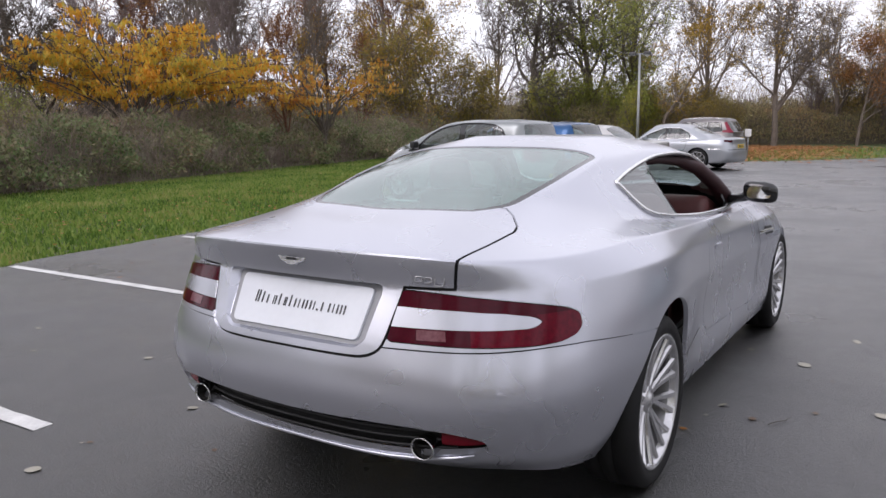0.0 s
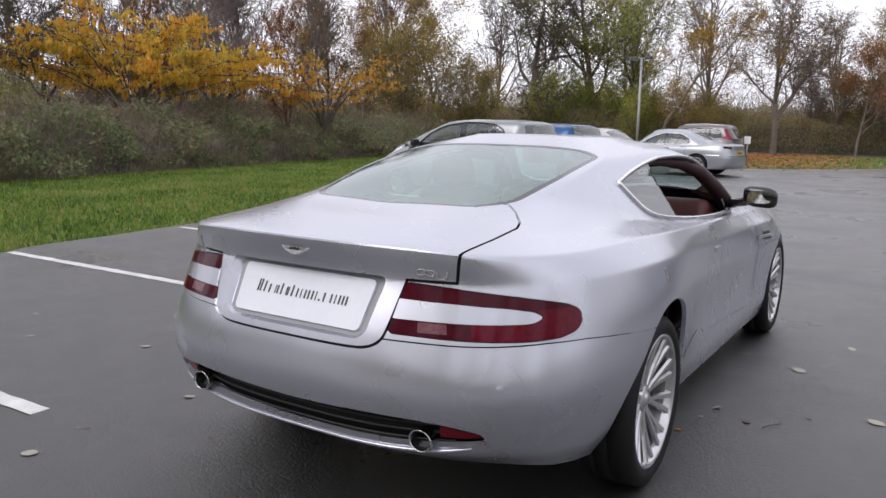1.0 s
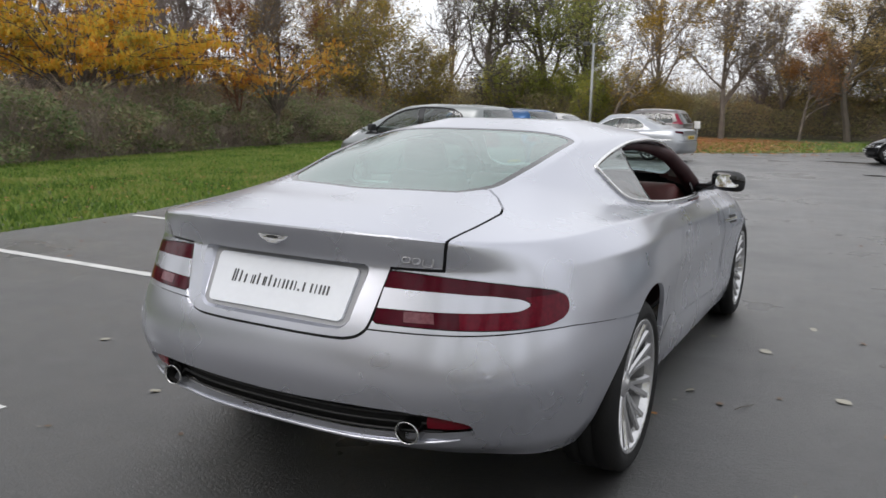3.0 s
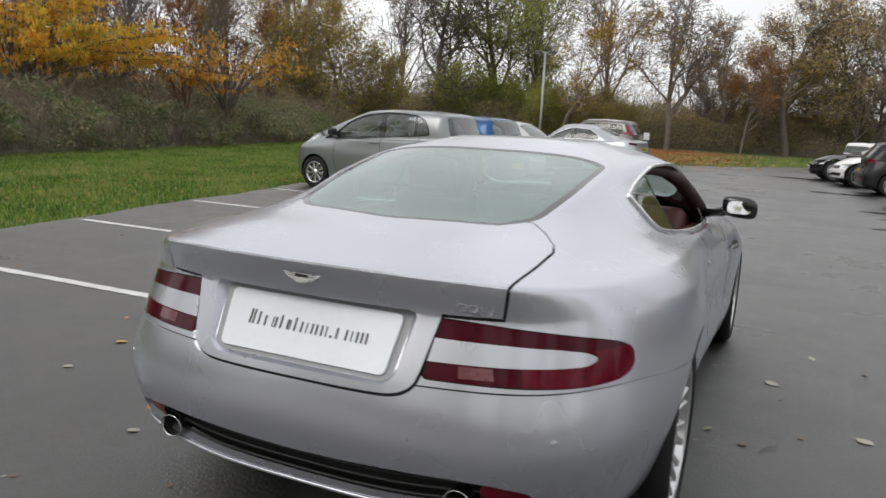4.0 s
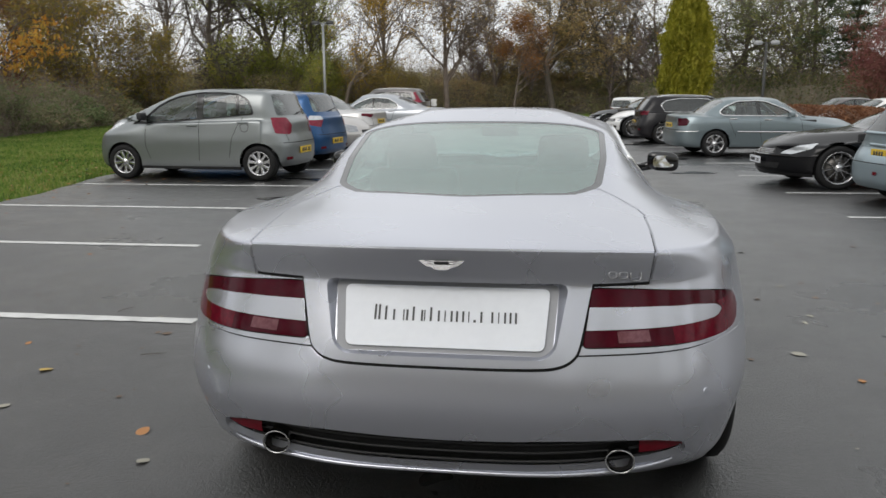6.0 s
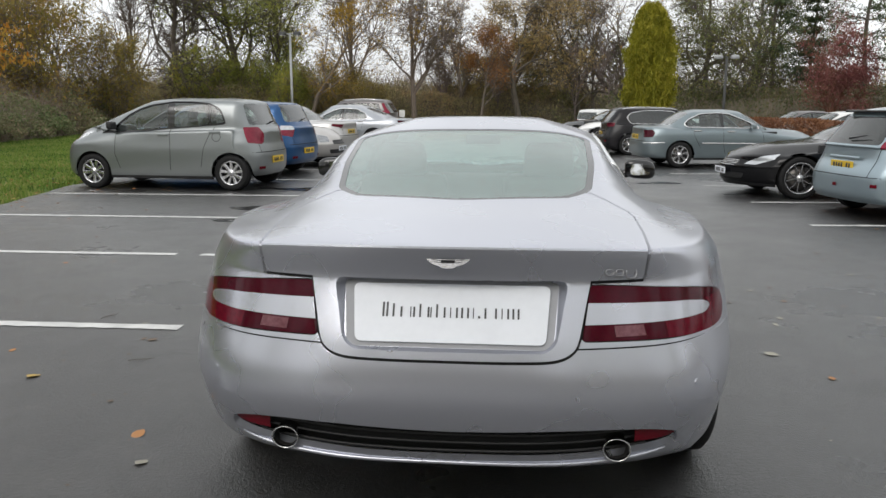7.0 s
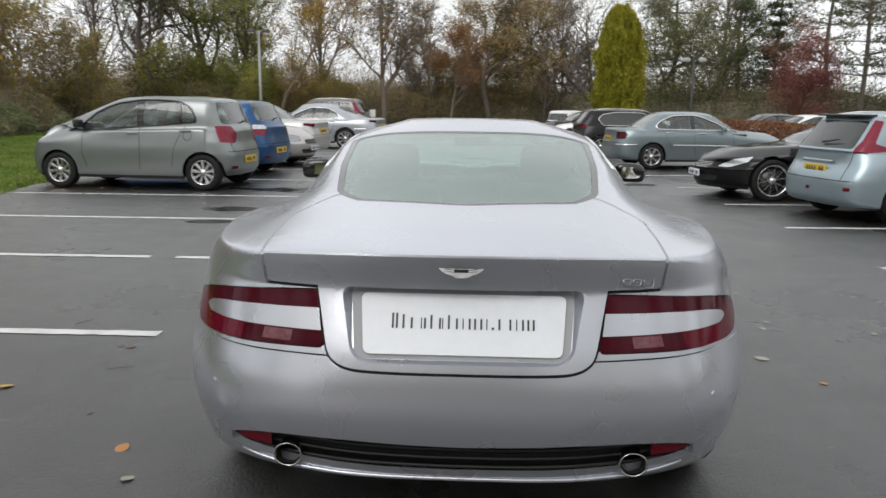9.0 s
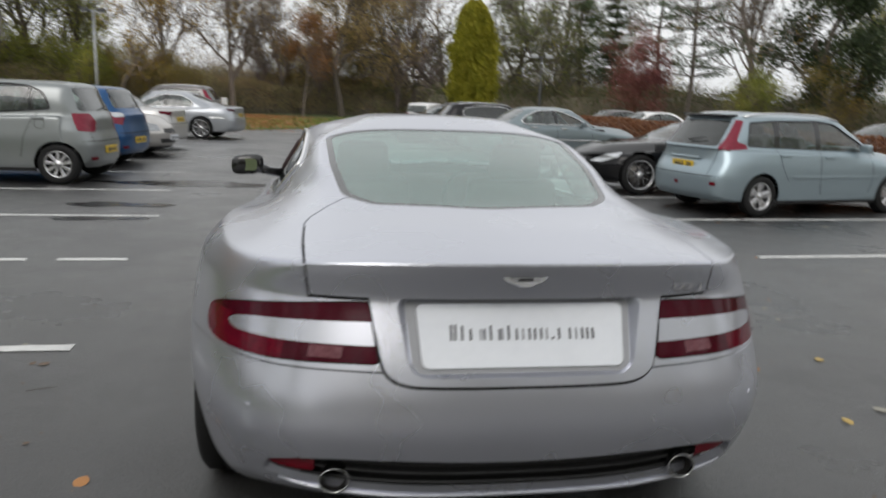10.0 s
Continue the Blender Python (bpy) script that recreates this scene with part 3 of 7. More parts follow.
def shell_copy(bm, depth):
    """The skin again, a little further in."""
    bm.normal_update()
    out = bm.copy()
    out.normal_update()
    for v in out.verts:
        v.co -= v.normal * depth
    return out


def seat(car, x, y, z, mat, w=0.50, back=0.60, recline=18, head=True):
    """A car seat with cushion, backrest and headrest."""
    s = part("seat", box(x, y, z + 0.10, w, 0.52, 0.18, 0.06), mat, car)
    b = box(0, 0, back / 2, w, 0.14, back, 0.055, 0.86)
    part("backrest", moved(b, Matrix.Translation((x, y - 0.24, z + 0.14)) @ Matrix.Rotation(radians(recline), 4, "X")), mat, s)
    if head:
        hb = box(0, -0.01, back + 0.09, w * 0.52, 0.10, 0.17, 0.045, 0.85)
        part("headrest", moved(hb, Matrix.Translation((x, y - 0.24, z + 0.14)) @ Matrix.Rotation(radians(recline), 4, "X")), mat, s)
    return s


def plate_part(parent, m, w, h, mat, rows=1, spread=0.8, ink=True):
    """A plate with its unreadable characters as bars; m puts its face towards -y."""
    p = part("number_plate", moved(box(0, 0, 0, w, 0.012, h, 0.005), m), mat, parent)
    if ink:
        k = 7
        step = w * spread / k
        for i in range(k):
            if i == 4:
                continue
            b = box(-w * spread / 2 + step * (i + 0.5), -0.007, 0, step * 0.62, 0.004, h * 0.55)
            part("plate_mark", moved(b, m), INK, p)
    return p


# ---------------------------------------------------------------- the silver coupe
def coupe_rings():
    r = []
    r.append(([(0, .11, .296), (.40, .125, .296), (.675, .20, .305), (.838, .46, .262), (.86, 1.03, .22), (.855, 1.9, .19), (.865, 2.9, .19), (.87, 3.77, .20), (.70, 4.42, .18), (0, 4.60, .17)], 0.6))
    r.append(([(0, .012, .348), (.40, .032, .352), (.712, .138, .372), (.882, .45, .35), (.935, 1.03, .36), (.875, 1.9, .29), (.885, 2.9, .29), (.91, 3.77, .33), (.745, 4.47, .30), (0, 4.68, .30)], 0.8))
    r.append(([(0, -.062, .55), (.42, -.040, .55), (.746, .086, .55), (.923, .43, .56), (.970, 1.03, .58), (.872, 1.9, .50), (.880, 2.9, .50), (.93, 3.77, .54), (.76, 4.44, .50), (0, 4.68, .48)], 1.0))
    r.append(([(0, -.040, .720), (.42, -.008, .722), (.726, .122, .725), (.901, .45, .735), (.972, 1.03, .76), (.895, 1.9, .70), (.895, 2.9, .68), (.925, 3.77, .69), (.72, 4.34, .66), (0, 4.60, .64)], 0.4))
    r.append(([(0, .028, .910), (.42, .060, .905), (.708, .185, .90), (.864, .47, .90), (.943, 1.03, .90), (.880, 1.9, .85), (.875, 2.9, .82), (.865, 3.77, .81), (.62, 4.18, .78), (0, 4.44, .76)], 0.35))
    r.append(([(0, -.010, 1.018), (.42, .045, 1.010), (.665, .165, .994), (.816, .47, .985), (.872, 1.03, .985), (.835, 1.9, .935), (.815, 2.9, .90), (.76, 3.77, .885), (.50, 4.08, .85), (0, 4.32, .83)], 0.28))
    r.append(([(0, .24, 1.062), (.36, .28, 1.058), (.575, .40, 1.040), (.690, .64, 1.025), (.770, 1.10, 1.005), (.775, 1.9, .955), (.765, 2.80, .93), (.62, 3.50, .93), (.36, 3.72, .925), (0, 3.85, .915)], 0.9))
    r.append(([(0, .53, 1.098), (.30, .555, 1.098), (.455, .64, 1.102), (.580, .86, 1.105), (.690, 1.22, 1.045), (.735, 1.9, .985), (.745, 2.85, .975), (.56, 3.16, .985), (.30, 3.28, .99), (0, 3.32, .99)], 0.9))
    r.append(([(0, 1.00, 1.218), (.30, 1.01, 1.212), (.505, 1.05, 1.195), (.575, 1.16, 1.190), (.630, 1.42, 1.165), (.668, 1.9, 1.135), (.690, 2.74, 1.150), (.52, 2.93, 1.165), (.28, 3.0, 1.175), (0, 3.03, 1.178)], 1.0))
    r.append(([(0, 1.44, 1.305), (.30, 1.45, 1.300), (.500, 1.46, 1.278), (.545, 1.50, 1.268), (.565, 1.62, 1.265), (.590, 1.98, 1.272), (.608, 2.42, 1.268), (.46, 2.55, 1.295), (.24, 2.60, 1.312), (0, 2.62, 1.315)], 0.8))
    r.append(([(0, 1.70, 1.358), (.14, 1.71, 1.358), (.26, 1.73, 1.354), (.31, 1.78, 1.352), (.325, 1.88, 1.352), (.33, 2.03, 1.352), (.32, 2.18, 1.352), (.26, 2.28, 1.354), (.14, 2.32, 1.356), (0, 2.33, 1.356)], 1.0))
    out = []
    for keys, soft in r:
        wide = []
        for x, y, z in keys:
            t = min(1.0, max(0.0, (y - .15) / .65))
            k = 1 + (.035 * t * t * (3 - 2 * t) + .012 * max(0, y - 1.5)) * (z < 1.05)
            wide.append((x * k, y, z))
        out.append((wide, soft))
    return out


HUB_R, HUB_F = .987, 3.78
coupe = empty("sports_coupe", Matrix.Translation((-.004, 0, 0)) @ Matrix.Rotation(radians(2.2), 4, "Z"), "lilac-silver metallic two-door coupe parked on wet asphalt, driver's window down", "car")
skin_bm = hull(coupe_rings(), 12, 8)
skin = Skin(skin_bm)
body = skin_bm
lining = shell_copy(body, 0.012)
crease = [p for p in loop_points(coupe_rings()[5][0], 12) if p[1] < .8 and p[0] >= 0]


def lip_z(x):
    """Height of the crease along the boot lid's rear edge."""
    return float(np.interp(abs(x), [p[0] for p in crease], [p[2] for p in crease])) - .0004


rear_arch = rounded([(.555, .0), (.568, .30), (.600, .38), (.650, .48), (.745, .595), (.83, .680), (.93, .733), (1.04, .748), (1.16, .728), (1.28, .675), (1.375, .585), (1.425, .48), (1.43, .36), (1.41, .0)], .06, 4)
arches(body, skin, coupe, [(HUB_R + .025, .335, .42), (HUB_F, .335, .372)], .975, .36, rear_arch)
for yy, rr in ((HUB_R + .03, .50), (HUB_F, .46)):
    bmesh.ops.delete(lining, geom=[f for f in lining.faces if abs(f.calc_center_median().x) > .5 and math.hypot(f.calc_center_median().y - yy, f.calc_center_median().z - .335) < rr], context="FACES")

# rear window, windscreen and side glass
rw = rounded([(-.385, .555), (0, .492), (.385, .555), (.475, .68), (.515, 1.0), (.532, 1.42), (.44, 1.475), (0, 1.462), (-.44, 1.475), (-.532, 1.42), (-.515, 1.0), (-.475, .68)], .06)
got = take(body, carve(body, rw, TOP, lambda p: p.z > 1.06 and .4 < p.y < 1.6))
got.normal_update()
res = bmesh.ops.inset_region(got, faces=got.faces[:], thickness=.026, use_boundary=True, use_even_offset=True)
rim_faces = res["faces"]
frit = take(got, rim_faces)
skin_part("window_seal", frit, GLOSS_BLACK, coupe, skin, "black rear window border", lift=-.002)
skin_part("rear_window", got, REAR_GLASS, coupe, skin, "pale green rear window beaded with rain", lift=-.003)

ws = rounded([(-.54, 3.12), (0, 3.26), (.54, 3.12), (.64, 2.98), (.51, 2.60), (0, 2.67), (-.51, 2.60), (-.64, 2.98)], .06)
got = take(body, carve(body, ws, TOP, lambda p: p.z > .96 and p.y > 2.1))
skin_part("windscreen", got, SIDE_GLASS, coupe, skin, lift=-.003)



def flow(pts, k=5):
    """Points along a smooth curve through pts."""
    p = [Vector(q) for q in pts]
    p = [p[0] * 2 - p[1]] + p + [p[-1] * 2 - p[-2]]
    out = []
    for i in range(1, len(p) - 2):
        for j in range(k):
            t = j / k
            out.append(tuple(.5 * (2 * p[i] + (p[i + 1] - p[i - 1]) * t + (2 * p[i - 1] - 5 * p[i] + 4 * p[i + 1] - p[i + 2]) * t * t + (3 * p[i] - p[i - 1] - 3 * p[i + 1] + p[i + 2]) * t ** 3)))
    return out + [tuple(p[-2])]


dlo = flow([(1.375, 1.157), (1.55, 1.192), (1.72, 1.220), (1.96, 1.247), (2.22, 1.254), (2.42, 1.245), (2.62, 1.214), (2.80, 1.150), (2.95, 1.065), (3.03, .985)]) + flow([(3.03, .940), (2.9, .924), (2.55, .931), (2.25, .941), (2.03, .953), (1.85, .968), (1.66, .989), (1.545, 1.009), (1.475, 1.040), (1.43, 1.084), (1.375, 1.157)])[:-1]
dlo = [q for i, q in enumerate(dlo) if i == 0 or (Vector(q) - Vector(dlo[i - 1])).length > .012]
got = take(body, carve(body, dlo, SIDE, lambda p: abs(p.x) > .42 and p.z > .90 and p.y > 1.0))
for loop in rims(got):
    lp = thin([p + skin.normal_at(p) * .004 for p in loop], .012)
    part("window_trim", tube(lp, .0105, True, 8), SATIN, coupe, "bright trim strip round the side windows")
sail = take(got, carve(got, [(2.83, .88), (3.2, .88), (3.2, 1.25), (2.995, 1.25)], SIDE, lambda p: True))
for s in (-1, 1):
    skin_part("mirror_sail", take(sail, [f for f in sail.faces if f.calc_center_median().x * s > 0]), GLOSS_BLACK, coupe, skin, "black corner panel behind the mirror", lift=-.003, fold=.01)
sail.free()
quarter = [(1.0, .88), (1.905, .88), (1.835, 1.3), (1.0, 1.3)]
qg = take(got, carve(got, quarter, SIDE, lambda p: True))
for s in (-1, 1):
    half_q = take(qg, [f for f in qg.faces if f.calc_center_median().x * s > 0])
    skin_part("quarter_window", half_q, SIDE_GLASS, coupe, skin, "green tinted rear quarter glass", lift=-.005)
qg.free()
left_open = [f for f in got.faces if f.calc_center_median().x > 0]
bmesh.ops.delete(got, geom=left_open, context="FACES")
skin_part("door_window", got, SIDE_GLASS, coupe, skin, lift=-.005)
# pillar behind each door window
for s in (-1, 1):
    pts = [skin.drop((s * 2, 1.88, z), (-s, 0, 0))[0] for z in (.97, 1.04, 1.11, 1.18, 1.235)]
    pts = [Vector((s * (abs(p.x) - .012), 1.894 - (p.z - .97) * .18, p.z)) for p in pts if p]
    part("window_pillar", tube(pts, .006, False, 6), BLACK, coupe)

# tail lamps, cut on a plane that faces the corner
for s in (-1, 1):
    turn = Matrix.Rotation(s * radians(38), 4, "Z")
    c38, s38 = math.cos(radians(38)), math.sin(radians(38))
    lamp = [(.362, .902), (.50, .893), (.62, .881), (.72, .868), (.81, .853), (.888, .836), (.932, .814), (.940, .772), (.917, .747), (.865, .733), (.77, .731), (.60, .736), (.43, .740), (.302, .742)]
    lamp = rounded([(s * u, v) for u, v in lamp], .016, 3)
    got = take(body, carve(body, lamp, turn, lambda p: p.x * s > .2 and p.y < .7 and p.z < .95))
    keep = set(carve(got, shrunk(lamp, .0035), turn, lambda p: True))
    bmesh.ops.delete(got, geom=[f for f in got.faces if f not in keep], context="FACES")
    strip = rounded([(s * u, v) for u, v in [(.30, .850), (.53, .843), (.67, .834), (.76, .820), (.795, .802), (.755, .786), (.53, .788), (.28, .789)]], .02, 3)
    inlay = take(got, carve(got, strip, turn, lambda p: True))
    rev = [(s * u, v) for u, v in [(.400, .784), (.486, .784), (.486, .754), (.398, .754)]]
    pink = take(got, carve(got, rev, turn, lambda p: True))
    tip = [(s * u, v) for u, v in [(.56, .789), (.755, .786), (.795, .802), (.77, .825), (.95, .825), (.95, .72), (.56, .72)]]
    red = take(got, carve(got, tip, turn, lambda p: True))
    lamp_ob = skin_part("tail_lamp", got, RED_LAMP, coupe, skin, "dark red tail lamp lens", lift=.002, fold=.02)
    skin_part("brake_lens", red, BRIGHT_RED, lamp_ob, skin, "brighter red outer lens", lift=.002)
    skin_part("inlay_panel", inlay, SILVER, lamp_ob, skin, "body-coloured strip across the lamp", lift=.0035, fold=.006)
    skin_part("reversing_lens", pink, PINK_LENS, lamp_ob, skin, "pinkish ribbed reversing lens", lift=.003)

# boot lid: the rear face between the lamps and the deck up to the window
rear_poly = [(.595, 1.06), (.5935, .995), (.582, .9015), (.424, .9015), (.400, .785)] + flow([(.392, .750), (.381, .722), (.360, .702), (.330, .689), (.28, .682), (.15, .680), (0, .680)], 4)
rear_poly += [(-x, z) for x, z in rear_poly[-2::-1]]
deck_half = [(.590, -.08), (.594, .12), (.602, .28), (.602, .47), (.584, .530), (.525, .612), (.470, .660), (.44, .650), (.375, .568)]
deck_poly = deck_half + [(0, .512)] + [(-x, y) for x, y in deck_half[::-1]]
a = carve(body, rear_poly, BACK, lambda p: p.y < .26 and p.z < lip_z(p.x) and p.z > .60)
b = carve(body, deck_poly, TOP, lambda p: p.y < .75 and p.z >= lip_z(p.x))
a = [f for f in a if f.is_valid]
lid = take(body, list(dict.fromkeys(a + [f for f in b if f.is_valid])))
inner = carve(lid, shrunk(rear_poly, .0095), BACK, lambda p: p.y < .26 and p.z < lip_z(p.x) and p.z > .60)
inner2 = carve(lid, shrunk(deck_poly, .009), TOP, lambda p: p.y < .75 and p.z >= lip_z(p.x))
keep = {f for f in inner + inner2 if f.is_valid}
bmesh.ops.delete(lid, geom=[f for f in lid.faces if f not in keep], context="FACES")
# recess for the plate
recess = rounded([(.353, .912), (.318, .738), (.286, .712), (-.280, .712), (-.312, .738), (-.345, .912)], .03, 4)
floor_faces = carve(lid, recess, BACK, lambda p: p.y < .2 and p.z < .95)
res = bmesh.ops.extrude_face_region(lid, geom=floor_faces)
moved_verts = [g for g in res["geom"] if isinstance(g, bmesh.types.BMVert)]
for v in moved_verts:
    cx, cz = v.co.x * (1 - .075 * (v.co.z - .70) / .21), .912 + (v.co.z - .912) * .97
    v.co = Vector((cx, -.010 + (cz - .735) * .56, cz))
bmesh.ops.delete(lid, geom=[f for f in floor_faces if f.is_valid], context="FACES")
bmesh.ops.recalc_face_normals(lid, faces=lid.faces[:])
lid_me = part("boot_lid", lid, SILVER, coupe, "silver boot lid with plate recess")
lid_me.data.set_sharp_from_angle(angle=radians(24))

# show plate on the recess floor
tilt = Matrix.Translation((0, .0205, .812)) @ Matrix.Rotation(radians(-29.2), 4, "X")
pl = bmesh.new()
ring = rounded([(-.274, -.088), (.286, -.088), (.301, .090), (-.289, .090)], .022, 5)
f = pl.faces.new([pl.verts.new((x, 0, z)) for x, z in ring])
ex = bmesh.ops.extrude_face_region(pl, geom=[f])
for v in [g for g in ex["geom"] if isinstance(g, bmesh.types.BMVert)]:
    v.co.y += .010
bmesh.ops.recalc_face_normals(pl, faces=pl.faces[:])
# matte grey panel added to hide the recess floor's bright sky reflection
backing = bmesh.new()
ring = rounded([(-.300, -.101), (.307, -.101), (.3265, .105), (-.3195, .105)], .022, 5)
f = backing.faces.new([backing.verts.new((x, .0105, z)) for x, z in ring])
ex = bmesh.ops.extrude_face_region(backing, geom=[f])
for v in [g for g in ex["geom"] if isinstance(g, bmesh.types.BMVert)]:
    v.co.y += .006
bmesh.ops.recalc_face_normals(backing, faces=backing.faces[:])
part("recess_dulling_panel", moved(backing, tilt), BACKING, coupe, "added grey panel behind the plate that dulls the recess floor", smooth=False)
plate = part("show_plate", moved(pl, tilt), PLATE, coupe, "white plate with one line of dark lettering", smooth=False)
# the line of lettering as plain thin bars, tall and short as the characters are
THICK, FINE_BAR = .0056, .0030
STEM1, STEM2, STEM3 = [(.30, THICK)], [(.24, THICK), (.80, THICK)], [(.14, THICK), (.50, THICK), (.86, THICK)]
BOWL = [(.18, THICK), (.84, FINE_BAR)]
x = -.2015
for w_, h_, bars in ((.0260, .044, [(.30, THICK), (.74, THICK)]), (.0145, .040, STEM1), (.0190, .031, STEM1), (.0230, .031, [(.30, FINE_BAR), (.74, THICK)]), (.0145, .040, STEM1), (.0200, .031, [(.34, THICK), (.72, FINE_BAR)]), (.0145, .040, STEM1),
                     (.0270, .031, BOWL), (.0275, .031, STEM2), (.0240, .031, BOWL), (.0110, .007, [(.5, .0065)]), (.0235, .031, [(.22, THICK)]), (.0270, .031, BOWL), (.0420, .031, STEM3)):
    for at_, wide_ in bars:
        bar = box(x + w_ * at_, -.0012, h_ / 2 - .013, wide_, .002, h_)
        part("lettering_bar", moved(bar, tilt), INK, plate, smooth=False)
    x += w_ + .0077

# winged badge as a plain shape, and the small model badge as bars
half = [(0, -.017), (.017, -.016), (.026, -.010), (.042, -.006), (.054, .001), (.065, .012), (.064, .0155), (.046, .0145), (.026, .012), (.012, .0105), (0, .011)]
outline = half + [(-x, z) for x, z in half[-2:0:-1]]
bd = bmesh.new()
f = bd.faces.new([bd.verts.new((x, 0, z)) for x, z in outline])
ex = bmesh.ops.extrude_face_region(bd, geom=[f])
for v in [g for g in ex["geom"] if isinstance(g, bmesh.types.BMVert)]:
    v.co.y += .014
bmesh.ops.recalc_face_normals(bd, faces=bd.faces[:])
q, nn = skin.drop((0, -1, .968), (0, 1, 0))
part("wing_badge", moved(bd, Matrix.Translation((0, q.y - .008, .970)) @ Matrix.Rotation(radians(-20), 4, "X")), BADGE, coupe, "small chrome wing-shaped badge", smooth=False)
for s in (-1, 1):
    for k in range(3):
        part("feather_line", moved(box(s * (.034 - .002 * k), -.0005, .0085 - .006 * k, .040 - .010 * k, .002, .0016), Matrix.Translation((0, q.y - .008, .970)) @ Matrix.Rotation(radians(-20), 4, "X") @ Matrix.Rotation(radians(-s * 8), 4, "Y")), INK, coupe, smooth=False)
part("badge_bar", box(0, q.y - .0095, .974, .040, .006, .008, .002), BLACK, coupe, smooth=False)
for x0, w_, h_, z0 in ((.470, .022, .017, .936), (.500, .022, .017, .934), (.535, .030, .027, .931)):
    q, nn = skin.drop((x0, -1, z0), (0, 1, 0))
    ring = [(x0 + w_ / 2 * u, q.y - .003 + .14 * h_ * v, z0 + h_ / 2 * v) for u, v in rounded([(-1, -1), (1, -1), (1, 1), (-1, 1)], .7, 4)]
    part("model_badge", tube([(a_, y_ + .30 * (a_ - x0), z_) for a_, y_, z_ in ring], .0024, True, 6), BADGE, coupe)

# bumper and lower grille
slot_half = [(.695, .447), (.655, .460), (.60, .472), (.50, .479), (.33, .479), (.15, .471)]
low_half = [(.702, .406), (.67, .398), (.57, .386), (.45, .371), (.25, .359)]
slot = rounded(slot_half + [(0, .467)] + [(-x, z) for x, z in slot_half[::-1]] + [(-x, z) for x, z in low_half] + [(0, .355)] + low_half[::-1], .018, 3)
got = carve(body, slot, BACK, lambda p: p.y < .5 and p.z < .6)
grille = take(body, got)
bump_poly = [(-.3, .05), (-.3, .7265), (.25, .7255), (.40, .719), (.55, .704), (.70, .689), (.82, .678), (.95, .668), (.95, .05)]
bumper = take(body, carve(body, bump_poly, SIDE, lambda p: p.y < .96))
bump_in = [(y, z - .0045 if z > .5 else z) for y, z in bump_poly]
keep = set(carve(bumper, bump_in, SIDE, lambda p: True))
bmesh.ops.delete(bumper, geom=[f for f in bumper.faces if f not in keep], context="FACES")
skin_part("rear_bumper", bumper, SILVER, coupe, skin, "silver rear bumper with lower grille opening", fold=.022)
for v in grille.verts:
    v.co.y += .055
skin_part("lower_grille", grille, GAP, coupe, skin, "black mesh grille between the exhausts")
lip_pts = []
for xx in np.linspace(-.66, .66, 41):
    q, nn = skin.drop((xx, -1, .350 + .055 * (xx / .66) ** 4), (0, 1, 0))
    lip_pts.append((xx, q.y - .002, .347 + .046 * (xx / .66) ** 4))
part("lower_lip", tube(lip_pts, [.003 + .004 * min(1, 8 * (1 - abs(p[0]) / .67)) for p in lip_pts], False, 10), SILVER, coupe, "thin silver lip below the grille")
for i in range(3):
    z = .385 + i * .026
    pts = [(xx, skin.drop((xx, -1, .42), (0, 1, 0))[0].y + .035, z + .02 * (xx / .6) ** 2) for xx in np.linspace(-.60, .60, 25)]
    part("grille_slat", tube(pts, .0045, False, 5), BLACK, coupe)
for s in (-1, 1):
    q, nn = skin.drop((s * .50, -1, .44), (0, 1, 0))
    pipe = lathe([(-.10, .0385), (-.014, .0395), (.0, .0415), (.0055, .0408), (.0065, .0385), (.004, .0362), (-.006, .0350)], 32)
    mt = Matrix.Translation((s * .507, q.y + .010, .404)) @ Matrix.Diagonal((1.04, 1, .90, 1)) @ Matrix.Rotation(radians(-90), 4, "Z")
    ex_ob = part("exhaust_pipe", moved(pipe, mt), STEEL_TIP, coupe, "oval chrome exhaust tip")
    core = lathe([(-.005, .0352), (-.05, .034), (-.10, .034), (-.10, .001)], 24)
    part("pipe_bore", moved(core, mt), EXHAUST_IN, ex_ob)
    pts = [skin.drop((s * xx, -1, .440), (0, 1, 0)) for xx in np.linspace(.562, .690, 8)]
    rb = bmesh.new()
    rows = []
    for (p, n_), t_ in zip(pts, np.linspace(0, 1, 8)):
        h_ = .0205 * (1 - .40 * t_ ** 3)
        rows.append([rb.verts.new(p + Vector((0, .026, dz))) for dz in (-h_, 0, h_)])
        rows[-1][1].co.y -= .008
    for a, b in zip(rows, rows[1:]):
        for j in (0, 1):
            rb.faces.new((a[j], b[j], b[j + 1], a[j + 1]))
    part("rear_reflector", rb, DEEP_RED, coupe, "red reflector beside the exhaust")
    for xx, zz in ((.745, .60),):
        q, nn = skin.drop((s * xx, -1, zz), (0, 1, 0))
        disc = lathe([(-.002, .010), (.0012, .010), (.0016, .0085), (.0016, .001)], 16)
        part("parking_sensor", moved(disc, Matrix.Translation(q) @ nn.to_track_quat("X", "Z").to_matrix().to_4x4()), SILVER, coupe)

